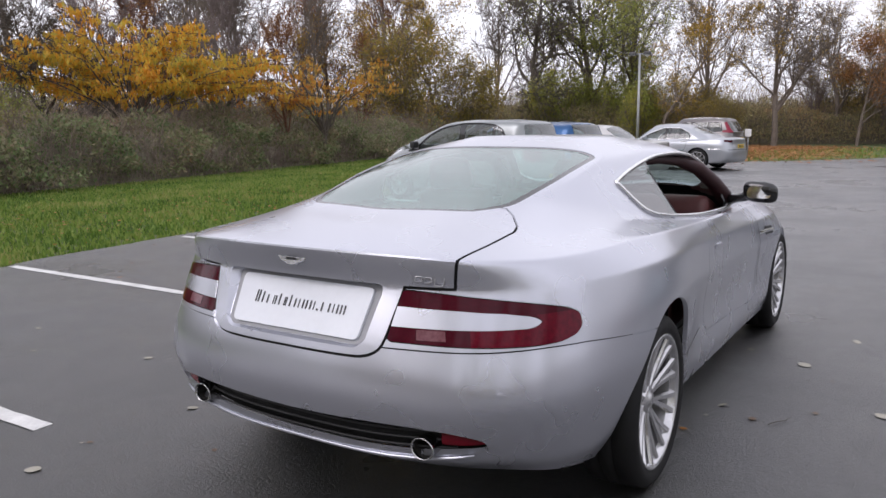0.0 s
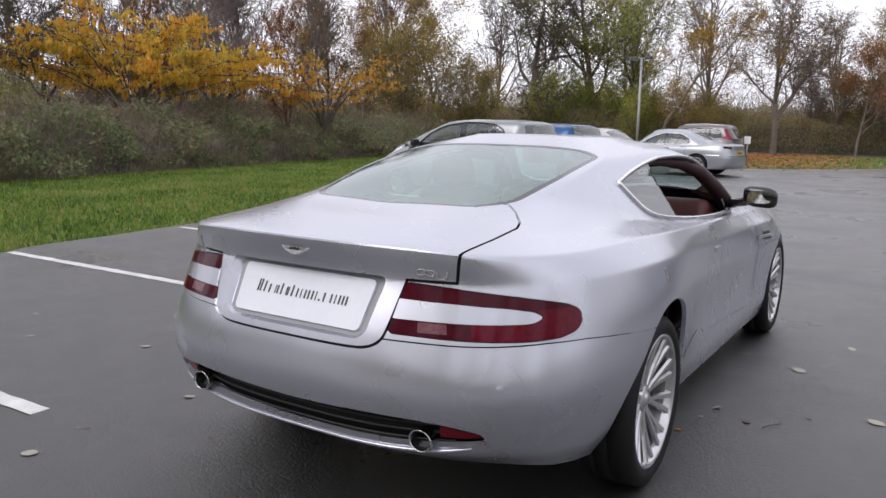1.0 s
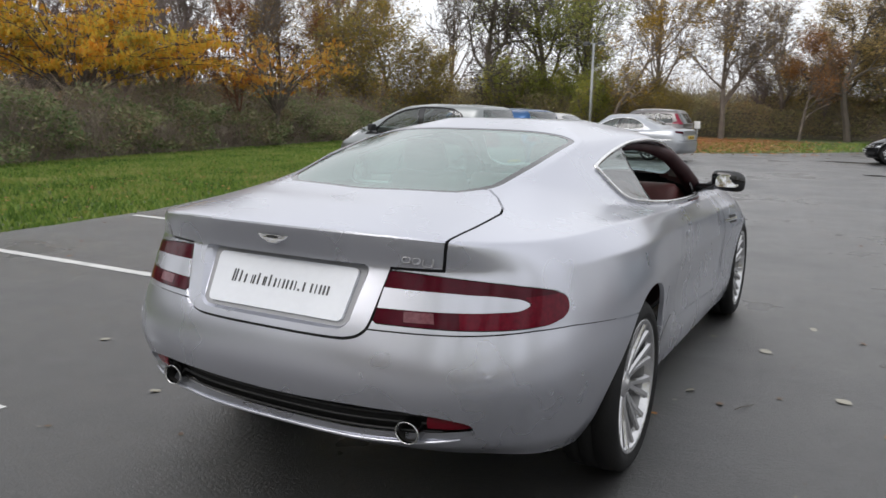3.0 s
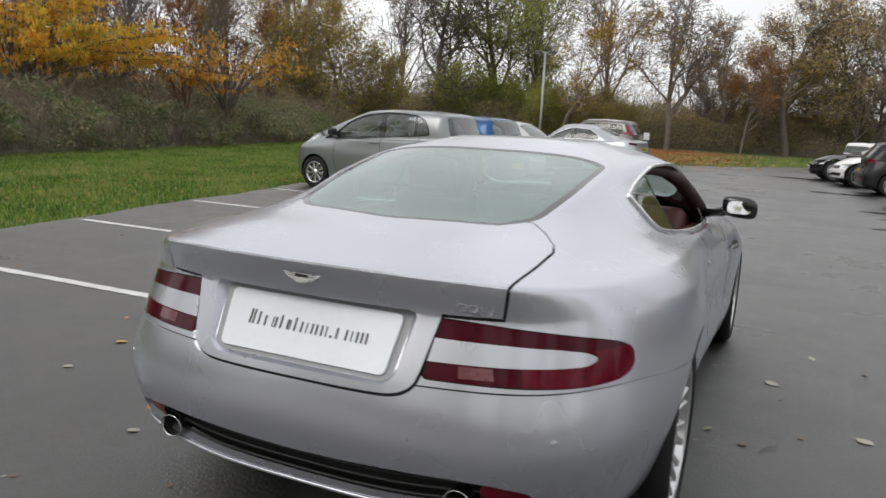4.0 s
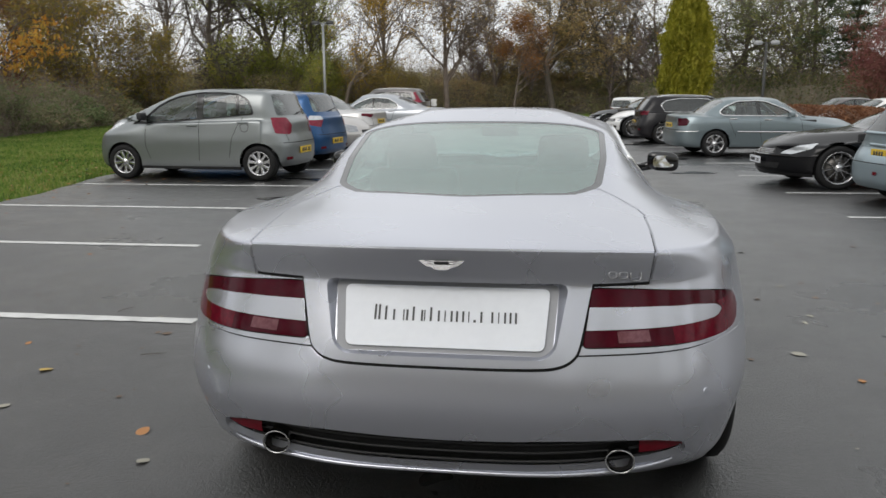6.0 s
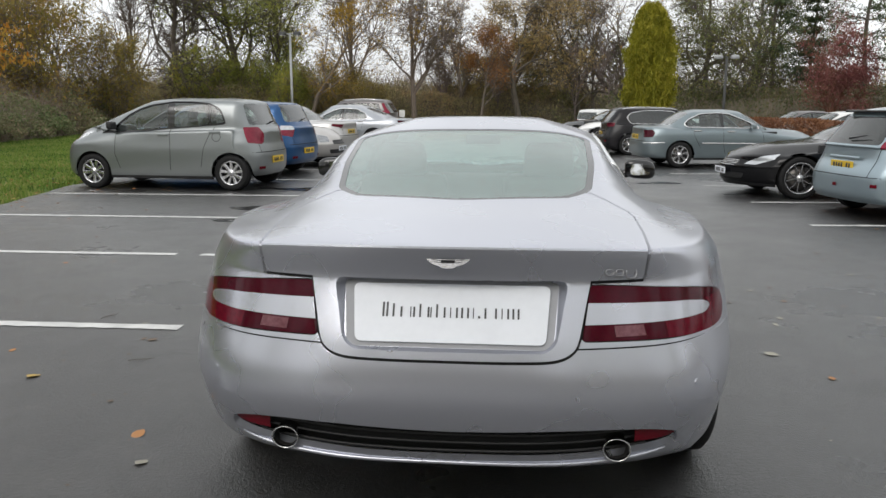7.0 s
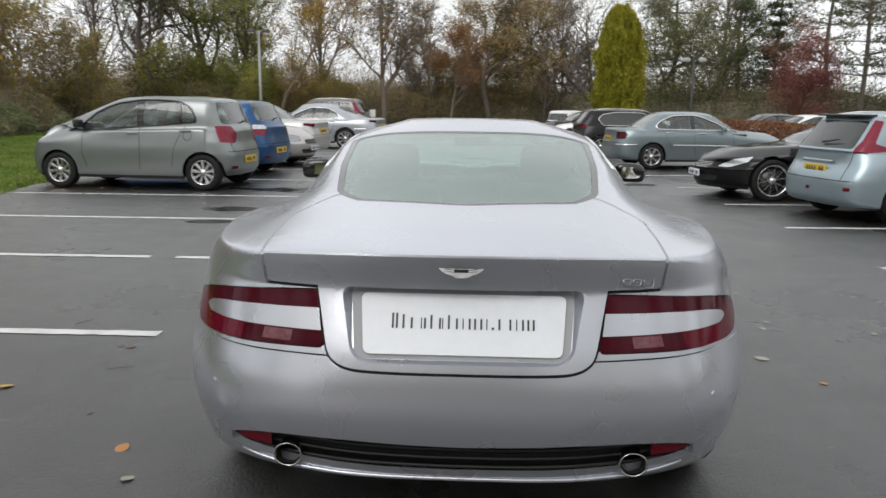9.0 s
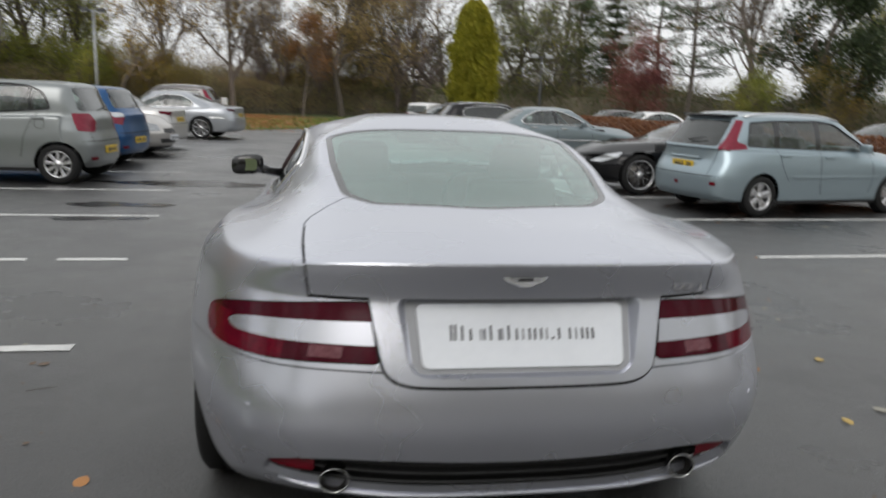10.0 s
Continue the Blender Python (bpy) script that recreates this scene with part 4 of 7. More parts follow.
# doors
for s in (-1, 1):
    door_poly = [(1.905, .957), (1.945, .88), (1.91, .74), (1.91, .55), (1.935, .44), (2.0, .375), (3.0, .335), (3.07, .36), (3.09, .60), (3.08, .80), (3.05, .928), (2.9, .918), (2.55, .925), (2.25, .935), (2.03, .947)]
    door_round = rounded(door_poly, .03, 3)
    got = take(body, carve(body, door_round, SIDE, lambda p: p.x * s > .5 and p.z < 1.1))
    keep = set(carve(got, shrunk(door_round, .006), SIDE, lambda p: True))
    bmesh.ops.delete(got, geom=[f for f in got.faces if f not in keep], context="FACES")
    d = skin_part("door", got, SILVER, coupe, skin, fold=.02)
    q, nn = skin.drop((s * 2, 2.14, .798), (-s, 0, 0))
    part("door_handle", moved(box(0, 0, 0, .014, .115, .026, .006), Matrix.Translation(q) @ Matrix.Rotation(radians(-2), 4, "X")), SILVER, d, "flush silver door handle", smooth=False)
    # side vent behind the front wheel
    part("side_strake", ribbon(skin, along([(s * 1.0, 3.24, .745), (s * 1.0, 3.42, .735)]), (-s, 0, 0), .050, .003, 1.5), BLACK, coupe, "black vent behind the front wheel")
    part("strake_bar", ribbon(skin, along([(s * 1.0, 3.10, .746), (s * 1.0, 3.42, .734)]), (-s, 0, 0), .018, .009, 1.5), CHROME, coupe)
    # sill and front wing seams
    part("sill_seam", ribbon(skin, along([(s, 1.45, .400), (s, 1.84, .43)]), (-s, 0, 0), .005, .0012, 1.5), GAP, coupe)
    part("wing_seam", ribbon(skin, along([(s, 3.12, .91), (s, 3.11, .75), (s, 3.11, .42)]), (-s, 0, 0), .005, .0012, 1.5), GAP, coupe)

# nose: headlamps, grille, bonnet seams
for s in (-1, 1):
    turn = Matrix.Translation((0, 4.68, 0)) @ Matrix.Rotation(s * radians(140), 4, "Z")
    got = take(body, carve(body, rounded([(u * s, v) for u, v in [(-.52, .60), (-.56, .68), (-.86, .80), (-1.02, .81), (-.96, .74), (-.74, .62)]], .03), turn, lambda p: p.x * s > .2 and p.y > 3.6))
    if got.faces:
        skin_part("headlamp", got, CLEAR_LENS, coupe, skin, lift=.002)
    else:
        got.free()
got = carve(body, rounded([(-.40, .56), (-.22, .63), (.22, .63), (.40, .56), (.34, .40), (-.34, .40)], .04), BACK, lambda p: p.y > 4.2)
got = take(body, got)
for v in got.verts:
    v.co.y -= .03
skin_part("front_grille", got, BLACK, coupe, skin)
for i in range(4):
    z = .44 + i * .045
    pts = [(xx, skin.drop((xx, 6, z), (0, -1, 0))[0].y - .012, z) for xx in np.linspace(-.34, .34, 15)]
    part("grille_bar", tube(pts, .006, False, 6), CHROME, coupe)

skin_part("body", body, SILVER, coupe, skin, fold=.018)
for nm, poly, ax, ok in (("w", rw, TOP, lambda p: p.z > 1.04 and .4 < p.y < 1.7), ("s", ws, TOP, lambda p: p.z > .94 and p.y > 2.1), ("d", [(y - .02 if y < 1.9 else y + .02, z + (.012 if z > 1.1 else -.012)) for y, z in dlo], SIDE, lambda p: abs(p.x) > .38 and p.z > .88 and p.y > .95)):
    bmesh.ops.delete(lining, geom=carve(lining, poly, ax, ok), context="FACES")
bmesh.ops.delete(lining, geom=[f for f in lining.faces if f.calc_center_median().y < .25 and abs(f.calc_center_median().x) < .37 and .70 < f.calc_center_median().z < .94], context="FACES")
bmesh.ops.delete(lining, geom=[f for f in lining.faces if f.calc_center_median().y < .4 and f.calc_center_median().z < .50], context="FACES")
upper = take(lining, [f for f in lining.faces if f.calc_center_median().z > 1.02 and f.calc_center_median().y > .9])
part("headlining", upper, HEADLINER, coupe)
cabin = take(lining, [f for f in lining.faces if f.calc_center_median().z > .55 and 1.1 < f.calc_center_median().y < 3.15])
part("cabin_lining", cabin, LEATHER, coupe)
# near-black colour here stands for the shade behind gaps and under the car
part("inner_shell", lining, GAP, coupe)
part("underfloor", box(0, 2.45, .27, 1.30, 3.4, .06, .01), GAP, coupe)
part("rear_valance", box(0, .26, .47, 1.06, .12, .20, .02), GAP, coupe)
# cabin
part("rear_shelf", box(0, .93, .97, 1.05, .62, .05, .02), LEATHER, coupe, "dark red parcel shelf")
part("cabin_floor", box(0, 2.1, .30, 1.35, 1.9, .04, .01), BLACK, coupe)
for s in (-1, 1):
    seat(coupe, s * .36, 2.05, .36, LEATHER, .50, .60, 16)
    seat(coupe, s * .33, 1.35, .42, LEATHER, .42, .46, 20, False)
    part("door_card", box(s * .735, 2.45, .64, .06, 1.15, .50, .02), LEATHER, coupe)
    part("cabin_side", box(s * .70, 1.45, .90, .05, .8, .16, .02), LEATHER, coupe)
part("dashboard", moved(box(0, 0, 0, 1.40, .34, .22, .06), Matrix.Translation((0, 2.95, .85)) @ Matrix.Rotation(radians(-14), 4, "X")), LEATHER, coupe)
part("centre_tunnel", box(0, 2.2, .47, .20, 1.1, .26, .04), LEATHER, coupe)
sw = lathe([(0, .168), (.012, .180), (0, .192), (-.012, .180), (0, .168)], 28)
part("steering_wheel", moved(sw, Matrix.Translation((.36, 2.62, .88)) @ Matrix.Rotation(radians(-66), 4, "X") @ Matrix.Rotation(radians(90), 4, "Y")), BLACK, coupe)
part("rear_view_mirror", box(0, 2.66, 1.21, .22, .03, .06, .012), BLACK, coupe)
# red inner frame that shows in the open window
loop = [(.765, 2.97, .96), (.715, 2.87, 1.06), (.660, 2.70, 1.155), (.605, 2.50, 1.208), (.575, 2.2, 1.228), (.572, 1.9, 1.222)]
part("door_frame_trim", tube(loop, [.050, .044, .040, .034, .026, .018], False, 8), DARK_LEATHER, coupe, "dark red inner door frame")
loop = [(-x, y, z) for x, y, z in loop]
part("door_frame_trim", tube(loop, [.050, .044, .040, .034, .026, .018], False, 8), DARK_LEATHER, coupe, "dark red inner door frame")

# door mirrors
for s in (-1, 1):
    bm = bmesh.new()
    bmesh.ops.create_uvsphere(bm, u_segments=24, v_segments=14, radius=1.0)
    for v in bm.verts:
        p = v.co
        sq = lambda t: math.copysign(abs(t) ** .62, t)
        y = p.y * .085 if p.y > 0 else p.y * .030
        v.co = Vector((s * (.992 + sq(p.x) * .094), 2.79 + y, 1.022 + sq(p.z) * .060 - .010 * p.x))
    mir = part("door_mirror", bm, GLOSS_BLACK, coupe, "gloss black door mirror")
    gl = bmesh.new()
    ring = rounded([(-.068, -.034), (.062, -.034), (.066, .036), (-.060, .036)], .028, 5)
    gl.faces.new([gl.verts.new((s * .992 + x, 2.7575, 1.022 + z)) for x, z in ring])
    bmesh.ops.recalc_face_normals(gl, faces=gl.faces[:])
    part("mirror_glass", moved(gl, Matrix.Translation((s * .992, 2.7575, 1.022)) @ Matrix.Rotation(radians(8 if s > 0 else -20), 4, "Z") @ Matrix.Rotation(radians(-6 if s > 0 else 0), 4, "X") @ Matrix.Translation((-s * .992, -2.7575, -1.022))), MIRROR, mir)
    part("mirror_arm", tube([(s * .93, 2.81, 1.0), (s * .875, 2.86, .980), (s * .82, 2.92, .965), (s * .79, 2.96, .965)], [.030, .026, .030, .034], False, 8), GLOSS_BLACK, mir)

for s in (-1, 1):
    add_wheel(coupe, s * .868, HUB_R, .340, .232, .264, "y10", ALLOY, 0, .3)
    add_wheel(coupe, s * .870, HUB_F, .338, .222, .262, "y10", ALLOY, 0, .9)


# ---------------------------------------------------------------- ground, car park, lines
def flat_poly(name, pts, top, depth, mat, smooth=False):
    n = len(pts)
    v = [(x, y, top) for x, y in pts] + [(x, y, top - depth) for x, y in pts]
    f = [tuple(range(n))] + [(i, i + n, (i + 1) % n + n, (i + 1) % n) for i in range(n)]
    me = mesh_of(name, v, f, mat)
    bm = bmesh.new()
    bm.from_mesh(me)
    bmesh.ops.recalc_face_normals(bm, faces=bm.faces[:])
    bm.to_mesh(me)
    bm.free()
    return new(name, me)


def verge_x(y):
    """Where the asphalt meets the grass on the near side of the hedge."""
    return -6.02 - 0.192 * y + 0.05 * math.sin(y * 1.7) + 0.03 * math.sin(y * 4.1)


def hedge_x(y):
    return -13.9 - 0.24 * y


def far_edge(x):
    return 36.0 + 1.45 * x


g_v, g_f = [], []
NG = 44
for i in range(NG + 1):
    for j in range(NG + 1):
        a, b = 2 * i / NG - 1, 2 * j / NG - 1
        gx, gy = 420 * a * abs(a) ** 1.6, 420 * b * abs(b) ** 1.6 + 20
        g_v.append((gx, gy, -0.035))
for i in range(NG):
    for j in range(NG):
        k = i * (NG + 1) + j
        g_f.append((k, k + NG + 1, k + NG + 2, k + 1))
tagged(new("ground", mesh_of("ground", g_v, g_f, SOIL)), "short grass and soil round the car park", "ground", kind="structure")

edge = [(verge_x(y), y) for y in np.arange(-30, 28.1, 0.5)]
edge += [(-6.5, 28.6), (-4.5, 29.6), (-2.5, 32.0), (0.0, 36.4), (2.6, 40.5), (6.0, 44.0), (40, 48), (44, -30)]
tagged(flat_poly("car_park", edge, 0.0, 0.12, ASPHALT), "wet dark grey asphalt of the car park", "asphalt", kind="structure")

rng = np.random.default_rng(5)


def bay_line(name, x0, y0, x1, y1, w=0.10, breaks=()):
    """A painted line with a ragged worn edge."""
    d = Vector((x1 - x0, y1 - y0))
    n = Vector((-d.y, d.x)).normalized()
    k = int(d.length / 0.08)
    spans, cur = [], []
    for i in range(k + 1):
        t = i / k
        if any(a < t < b for a, b in breaks):
            if cur:
                spans.append(cur)
            cur = []
            continue
        c = Vector((x0, y0)) + d * t
        a, b = w / 2 + rng.normal(0, .004), w / 2 + rng.normal(0, .004)
        cur.append((c + n * a, c - n * b))
    spans.append(cur)
    v, f = [], []
    for s in spans:
        o = len(v)
        for p, q in s:
            v += [(p.x, p.y, 0.0045), (q.x, q.y, 0.0045)]
        for i in range(len(s) - 1):
            f.append((o + 2 * i, o + 2 * i + 1, o + 2 * i + 3, o + 2 * i + 2))
        if len(s) > 1:
            e = o + 2 * len(s) - 2
            o2 = len(v)
            v += [(s[0][0].x, s[0][0].y, 0), (s[0][1].x, s[0][1].y, 0), (s[-1][0].x, s[-1][0].y, 0), (s[-1][1].x, s[-1][1].y, 0)]
            f += [(o, o2, o2 + 1, o + 1), (e + 1, o2 + 3, o2 + 2, e)]
    return tagged(new(name, mesh_of(name, v, f, LINE)), "worn white painted bay line on wet asphalt", "road marking", "bay lines", "structure")


for i, (x1, y) in enumerate([(-1.70, -.02), (-2.03, 2.36), (-2.40, 4.74), (-2.72, 7.16), (-3.15, 9.58), (-3.48, 12.2), (-3.85, 14.6), (-4.2, 17.0), (-4.6, 19.4), (-5.0, 21.8)]):
    xl = verge_x(y) + 0.18
    brk = ((.83, .855),) if i == 2 else ()
    bay_line("bay_line", xl, y - .05 * (x1 - xl), x1, y, breaks=brk)
for x0, y in ((3.55, 5.08), (3.52, 7.46), (3.40, 9.72), (3.20, 12.10), (3.0, 14.6), (2.75, 17.0), (2.5, 19.4), (2.2, 21.8)):
    bay_line("bay_line", x0, y, x0 + 4.7, y + .42)


def puddle(x, y, a, b, seed, turn=0.0):
    r = np.random.default_rng(seed)
    k = 40
    ph = r.uniform(0, 6.28, 6)
    v = []
    for i in range(k):
        t = 2 * math.pi * i / k
        q = 1 + .22 * math.sin(2 * t + ph[0]) + .16 * math.sin(3 * t + ph[1]) + .10 * math.sin(5 * t + ph[2]) + .06 * math.sin(9 * t + ph[3])
        px, py = a * q * math.cos(t), b * q * math.sin(t)
        v.append((x + px * math.cos(turn) - py * math.sin(turn), y + px * math.sin(turn) + py * math.cos(turn), .004))
    me = mesh_of("puddle", v, [tuple(range(k))], PUDDLE)
    return tagged(new("puddle", me), "shallow dark rain puddle on asphalt", "puddle", "rain puddles")


for i, (x, y, a, b) in enumerate([(-2.75, 10.5, 1.25, .34), (-3.9, 10.5, .6, .2), (-3.45, 8.05, .55, .24), (-3.35, 6.92, .45, .13), (2.5, 12.5, .42, .20), (2.43, 15.6, .5, .2), (1.6, 20.5, .7, .3), (.2, 27.0, .8, .35)]):
    puddle(x, y, a, b, i)


# ---------------------------------------------------------------- other cars
def car_rings(c):
    L, w, H = c["L"], c["W"] / 2, c["H"]
    yr, yf = c["ro"], c["ro"] + c["wb"]
    m1, m2 = yr + c["wb"] * .34, yr + c["wb"] * .68
    tz, bz, hz, nz = c["tail"], c["belt"], c["hood"], c["nose"]
    yb, yt, wt, wb = c["yb"], c["yt"], c["wt"], c["wbase"]
    rw = c.get("roofw", .66) * w
    tr = c.get("round", .12)      # how far the rear corner sweeps forward
    fr = c.get("fround", .30)
    bul = c.get("bumper", .05)
    ring = []

    def full(z, inset, rear, front, z_side=None, z_front=None, tuck=0.0):
        zs = z if z_side is None else z_side
        zf = z if z_front is None else z_front
        q = w - inset
        ring.append([(0, rear, z), (.5 * q, rear + .1 * tr, z), (.84 * q, rear + tr * .75, z), (.972 * q, rear + tr + .24, (z + zs) / 2), (q, yr, zs), (q - tuck, m1, zs), (q - tuck, m2, zs), (q, yf, (zs + zf) / 2), (.84 * q, L - front - fr, zf), (0, L - front, zf)])

    full(.24, .05, .08, .10, .19, .19)
    full(.34, .012, .012, .015, .30, .30, .012)
    full(.56, 0, 0, 0, .55, .52, .012)
    full(.56 + (tz - .56) * .30, .002, .006 + bul * .3, .03, .68, nz - .17, .010)
    full(.56 + (tz - .56) * .62, .012, bul, .085, .82, nz - .07, .012)
    q = w * .955
    ring.append([(0, bul + .015, tz), (.5 * q, bul + .03, tz), (.80 * q, bul + tr * .9, tz - .005), (.955 * q, bul + tr + .26, tz - .02), (q, yr, bz - .035), (q, m1, bz - .06), (q, m2, bz - .085), (.95 * q, yf, nz + .05), (.70 * q, L - .36, nz + .01), (0, L - .19, nz)])
    f = .5
    base = [(0, yb, c["bbase"]), (.45 * q, yb + .02, c["bbase"]), (.74 * q, yb + .08, c["bbase"] - .005), (.87 * q, yb + .28, bz + .01), (.90 * q, max(yr, yb + .5), bz), (.925 * q, m1 + .1, bz - .02), (.915 * q, wb - .55, bz - .04), (.80 * q, wb - .20, hz + .005), (.45 * q, wb - .05, hz + .01), (0, wb, hz + .01)]
    mid = []
    for j, (a, b) in enumerate(zip(ring[-1], base)):
        t = .5 if 2 < j < 7 else .55
        lift = .012 if j < 3 or j > 6 else 0
        mid.append(tuple(a[k] + (b[k] - a[k]) * t + (lift if k == 2 else 0) for k in range(3)))
    mid[7] = (.78 * q, wb * .6 + yf * .4 - .10, hz * .7 + nz * .3 + .02)
    far_up = min(1.0, max(0.0, (L - wb - .65) / .55))
    mid[8] = (.42 * q, (wb + L) / 2 - .06 + .11 * far_up, (hz + nz) / 2 + .035 + .01 * far_up)
    mid[9] = (0, (wb + L) / 2 - .03 + .13 * far_up, (hz + nz) / 2 + .042 + .008 * far_up)
    ring.append(mid)
    ring.append(base)
    e = c.get("edge", .085)
    top = [(0, yt, H - .05), (.5 * rw, yt + .005, H - .055), (.86 * rw, yt + .03, H - .075), (.97 * rw, yt + .12, H - e), (rw, yt + .35, H - e + .005), (rw * 1.02, (yt + wt) / 2, H - e + .012), (rw, wt - .12, H - e - .01), (.80 * rw, wt + .02, H - .075), (.45 * rw, wt + .07, H - .055), (0, wt + .09, H - .05)]
    half = [tuple((a[k] + b[k]) / 2 + (.018 if k == 2 and (j < 3 or j > 6) else 0) + (.03 * (a[0] > .3) * (k == 0) if 2 < j < 7 else 0) for k in range(3)) for j, (a, b) in enumerate(zip(base, top))]
    ring.append(half)
    ring.append(top)
    cy = (yt + wt) / 2
    ring.append([(x * .55, cy + (y - cy) * .5, H - .006 - .01 * (x > .3)) for x, y, z in top])
    return list(zip(ring, (.6, .9, .9, .9, .9, .5, .9, .8, 1.0, .7, 1.0)))


def make_car(name, m, label, c, group=""):
    car = empty(name, m, label, "car", group)
    bm = hull(car_rings(c), 6, 4)
    sk = Skin(bm)
    w, L, H = c["W"] / 2, c["L"], c["H"]
    yr, yf, R = c["ro"], c["ro"] + c["wb"], c["R"]
    pm = c["paint"]
    far = c.get("far", False)
    arches(bm, sk, car, [(yr, R, R + .045), (yf, R, R + .045)], w - .01, .26)
    gm = c.get("glass", CABIN_GLASS)
    dlo = take(bm, carve(bm, rounded(c["dlo"], .05, 3), SIDE, lambda p: abs(p.x) > w * .45 and p.z > .7))
    for loop in rims(dlo):
        part("window_trim", tube(thin([p + sk.normal_at(p) * .004 for p in loop], .03), .016 if c.get("trim") else .006, True, 5), c.get("trim") or BLACK, car)
    for poly in c["panes"]:
        got = take(dlo, carve(dlo, rounded(poly, .035, 3), SIDE, lambda p: True))
        for s in (-1, 1):
            one = take(got, [f for f in got.faces if f.calc_center_median().x * s > 0])
            skin_part("side_window", one, gm, car, sk, lift=-.008)
        got.free()
    for s in (-1, 1):
        one = take(dlo, [f for f in dlo.faces if f.calc_center_median().x * s > 0])
        skin_part("window_frame", one, GLOSS_BLACK, car, sk, "black frame between the side windows", lift=-.004, fold=.012)
    dlo.free()
    rg = c["rear"]
    got = take(bm, carve(bm, rounded(rg[1], .05, 3), rg[0], lambda p: p.y < c["yt"] + .25 and p.z > .75))
    skin_part("rear_window", got, c.get("rglass", gm), car, sk, lift=-.006)
    fw = .66 * w
    ws = [(-.84 * w, c["wbase"] - .17), (-fw * .6, c["wbase"] - .06), (0, c["wbase"] - .03), (fw * .6, c["wbase"] - .06), (.84 * w, c["wbase"] - .17), (.62 * w, c["wt"] + .06), (0, c["wt"] + .13), (-.62 * w, c["wt"] + .06)]
    got = take(bm, carve(bm, rounded(ws, .05, 3), TOP, lambda p: p.z > .75 and p.y > c["wt"] - .2))
    skin_part("windscreen", got, gm, car, sk, lift=-.006)
    for s in (-1, 1):
        for nm, ang, poly, mat, lab in c["lamps"]:
            rear = nm != "headlamp"
            turn = Matrix.Translation((0, 0 if rear else L, 0)) @ Matrix.Rotation(s * radians(ang), 4, "Z")
            got = take(bm, carve(bm, rounded([(s * u, v) for u, v in poly], .02, 3), turn, (lambda p: p.x * s > .1 and p.y < L * .4) if rear else (lambda p: p.x * s > .1 and p.y > L * .6)))
            if got.faces:
                skin_part(nm, got, mat, car, sk, lab, lift=.004, fold=.012)
            else:
                got.free()
        for ys in c.get("seams", ()):
            part("door_seam", ribbon(sk, along([(s, yy, zz) for yy, zz in ys], .05), (-s, 0, 0), .008, .002, 2.0), GAP, car)
        for yy, zz in c.get("handles", ()):
            q, n = sk.drop((s * 2, yy, zz), (-s, 0, 0))
            if q:
                part("door_handle", moved(box(0, 0, 0, .045, .19, .036, .012), Matrix.Translation(q)), c.get("handle_mat", pm), car, smooth=False)
        for pts, wd, mat in c.get("strips", ()):
            part("side_strip", ribbon(sk, along([(s, yy, zz) for yy, zz in pts], .06), (-s, 0, 0), wd, .010, 2.0), mat, car)
        q, n = sk.drop((s * 2, c["wbase"] - .62, c["belt"] + .03), (-s, 0, 0))
        if q:
            mo = box(0, 0, 0, .19, .10, .13, .04)
            part("door_mirror", moved(mo, Matrix.Translation((q.x + s * .13, q.y + .05, q.z + .02))), c.get("mirror_mat", pm), car)
        add_wheel(car, s * (w - .115), yr, R, .205, c["rim"], c["style"], c.get("alloy", ALLOY), 0, .2)
        add_wheel(car, s * (w - .115), yf, R, .205, c["rim"], c["style"], c.get("alloy", ALLOY), 0, .5)
    # plates
    py, pz = c.get("plate", (0, .62))
    q, n = sk.drop((0, -2, pz), (0, 1, 0))
    if c.get("plates", True):
        plate_part(car, Matrix.Translation((0, q.y - .012, pz)), .50, .115, YELLOW_PLATE)
    if c.get("front_plate", True):
        q, n = sk.drop((0, L + 2, .42), (0, -1, 0))
        plate_part(car, Matrix.Translation((0, q.y + .012, .42)) @ Matrix.Rotation(math.pi, 4, "Z"), .50, .11, PLATE)
    # lower dark sills and bumpers
    got = take(bm, carve(bm, [(-.5, .0), (-.5, .24), (L + .5, .24), (L + .5, .0)], SIDE, lambda p: True))
    skin_part("lower_trim", got, BLACK, car, sk, fold=.02)
    gp = rounded([(-.36 * w, .62), (.36 * w, .62), (.42 * w, .52), (-.42 * w, .52)], .03, 3)
    got = take(bm, carve(bm, gp, BACK, lambda p: p.y > L * .75))
    if got.faces:
        skin_part("front_grille", got, BLACK, car, sk, lift=-.01)
    for zz in c.get("grille_bars", ()):
        part("grille_bar", ribbon(sk, along([(-.36 * w, 0, zz), (.36 * w, 0, zz)], .06), (0, -1, 0), .010, .006, 8.0), SATIN, car)
    gp = rounded([(-.55 * w, .40), (.55 * w, .40), (.5 * w, .30), (-.5 * w, .30)], .03, 3)
    got = take(bm, carve(bm, gp, BACK, lambda p: p.y > L * .75))
    if got.faces:
        skin_part("air_intake", got, BLACK, car, sk, lift=-.01)
    skin_part("body", bm, pm, car, sk, fold=.02)
    part("underfloor", box(0, L / 2 - .04, .24, 2 * w - .50, L - 1.0, .06, .01), GAP, car)
    part("cabin_floor", box(0, (c["yb"] + c["wbase"]) / 2, .50, 2 * w - .22, c["wbase"] - c["yb"] - .25, .06, .02), BLACK, car)
    part("dashboard", box(0, c["wbase"] - .42, c["belt"] - .17, 2 * w - .30, .40, .22, .06), BLACK, car)
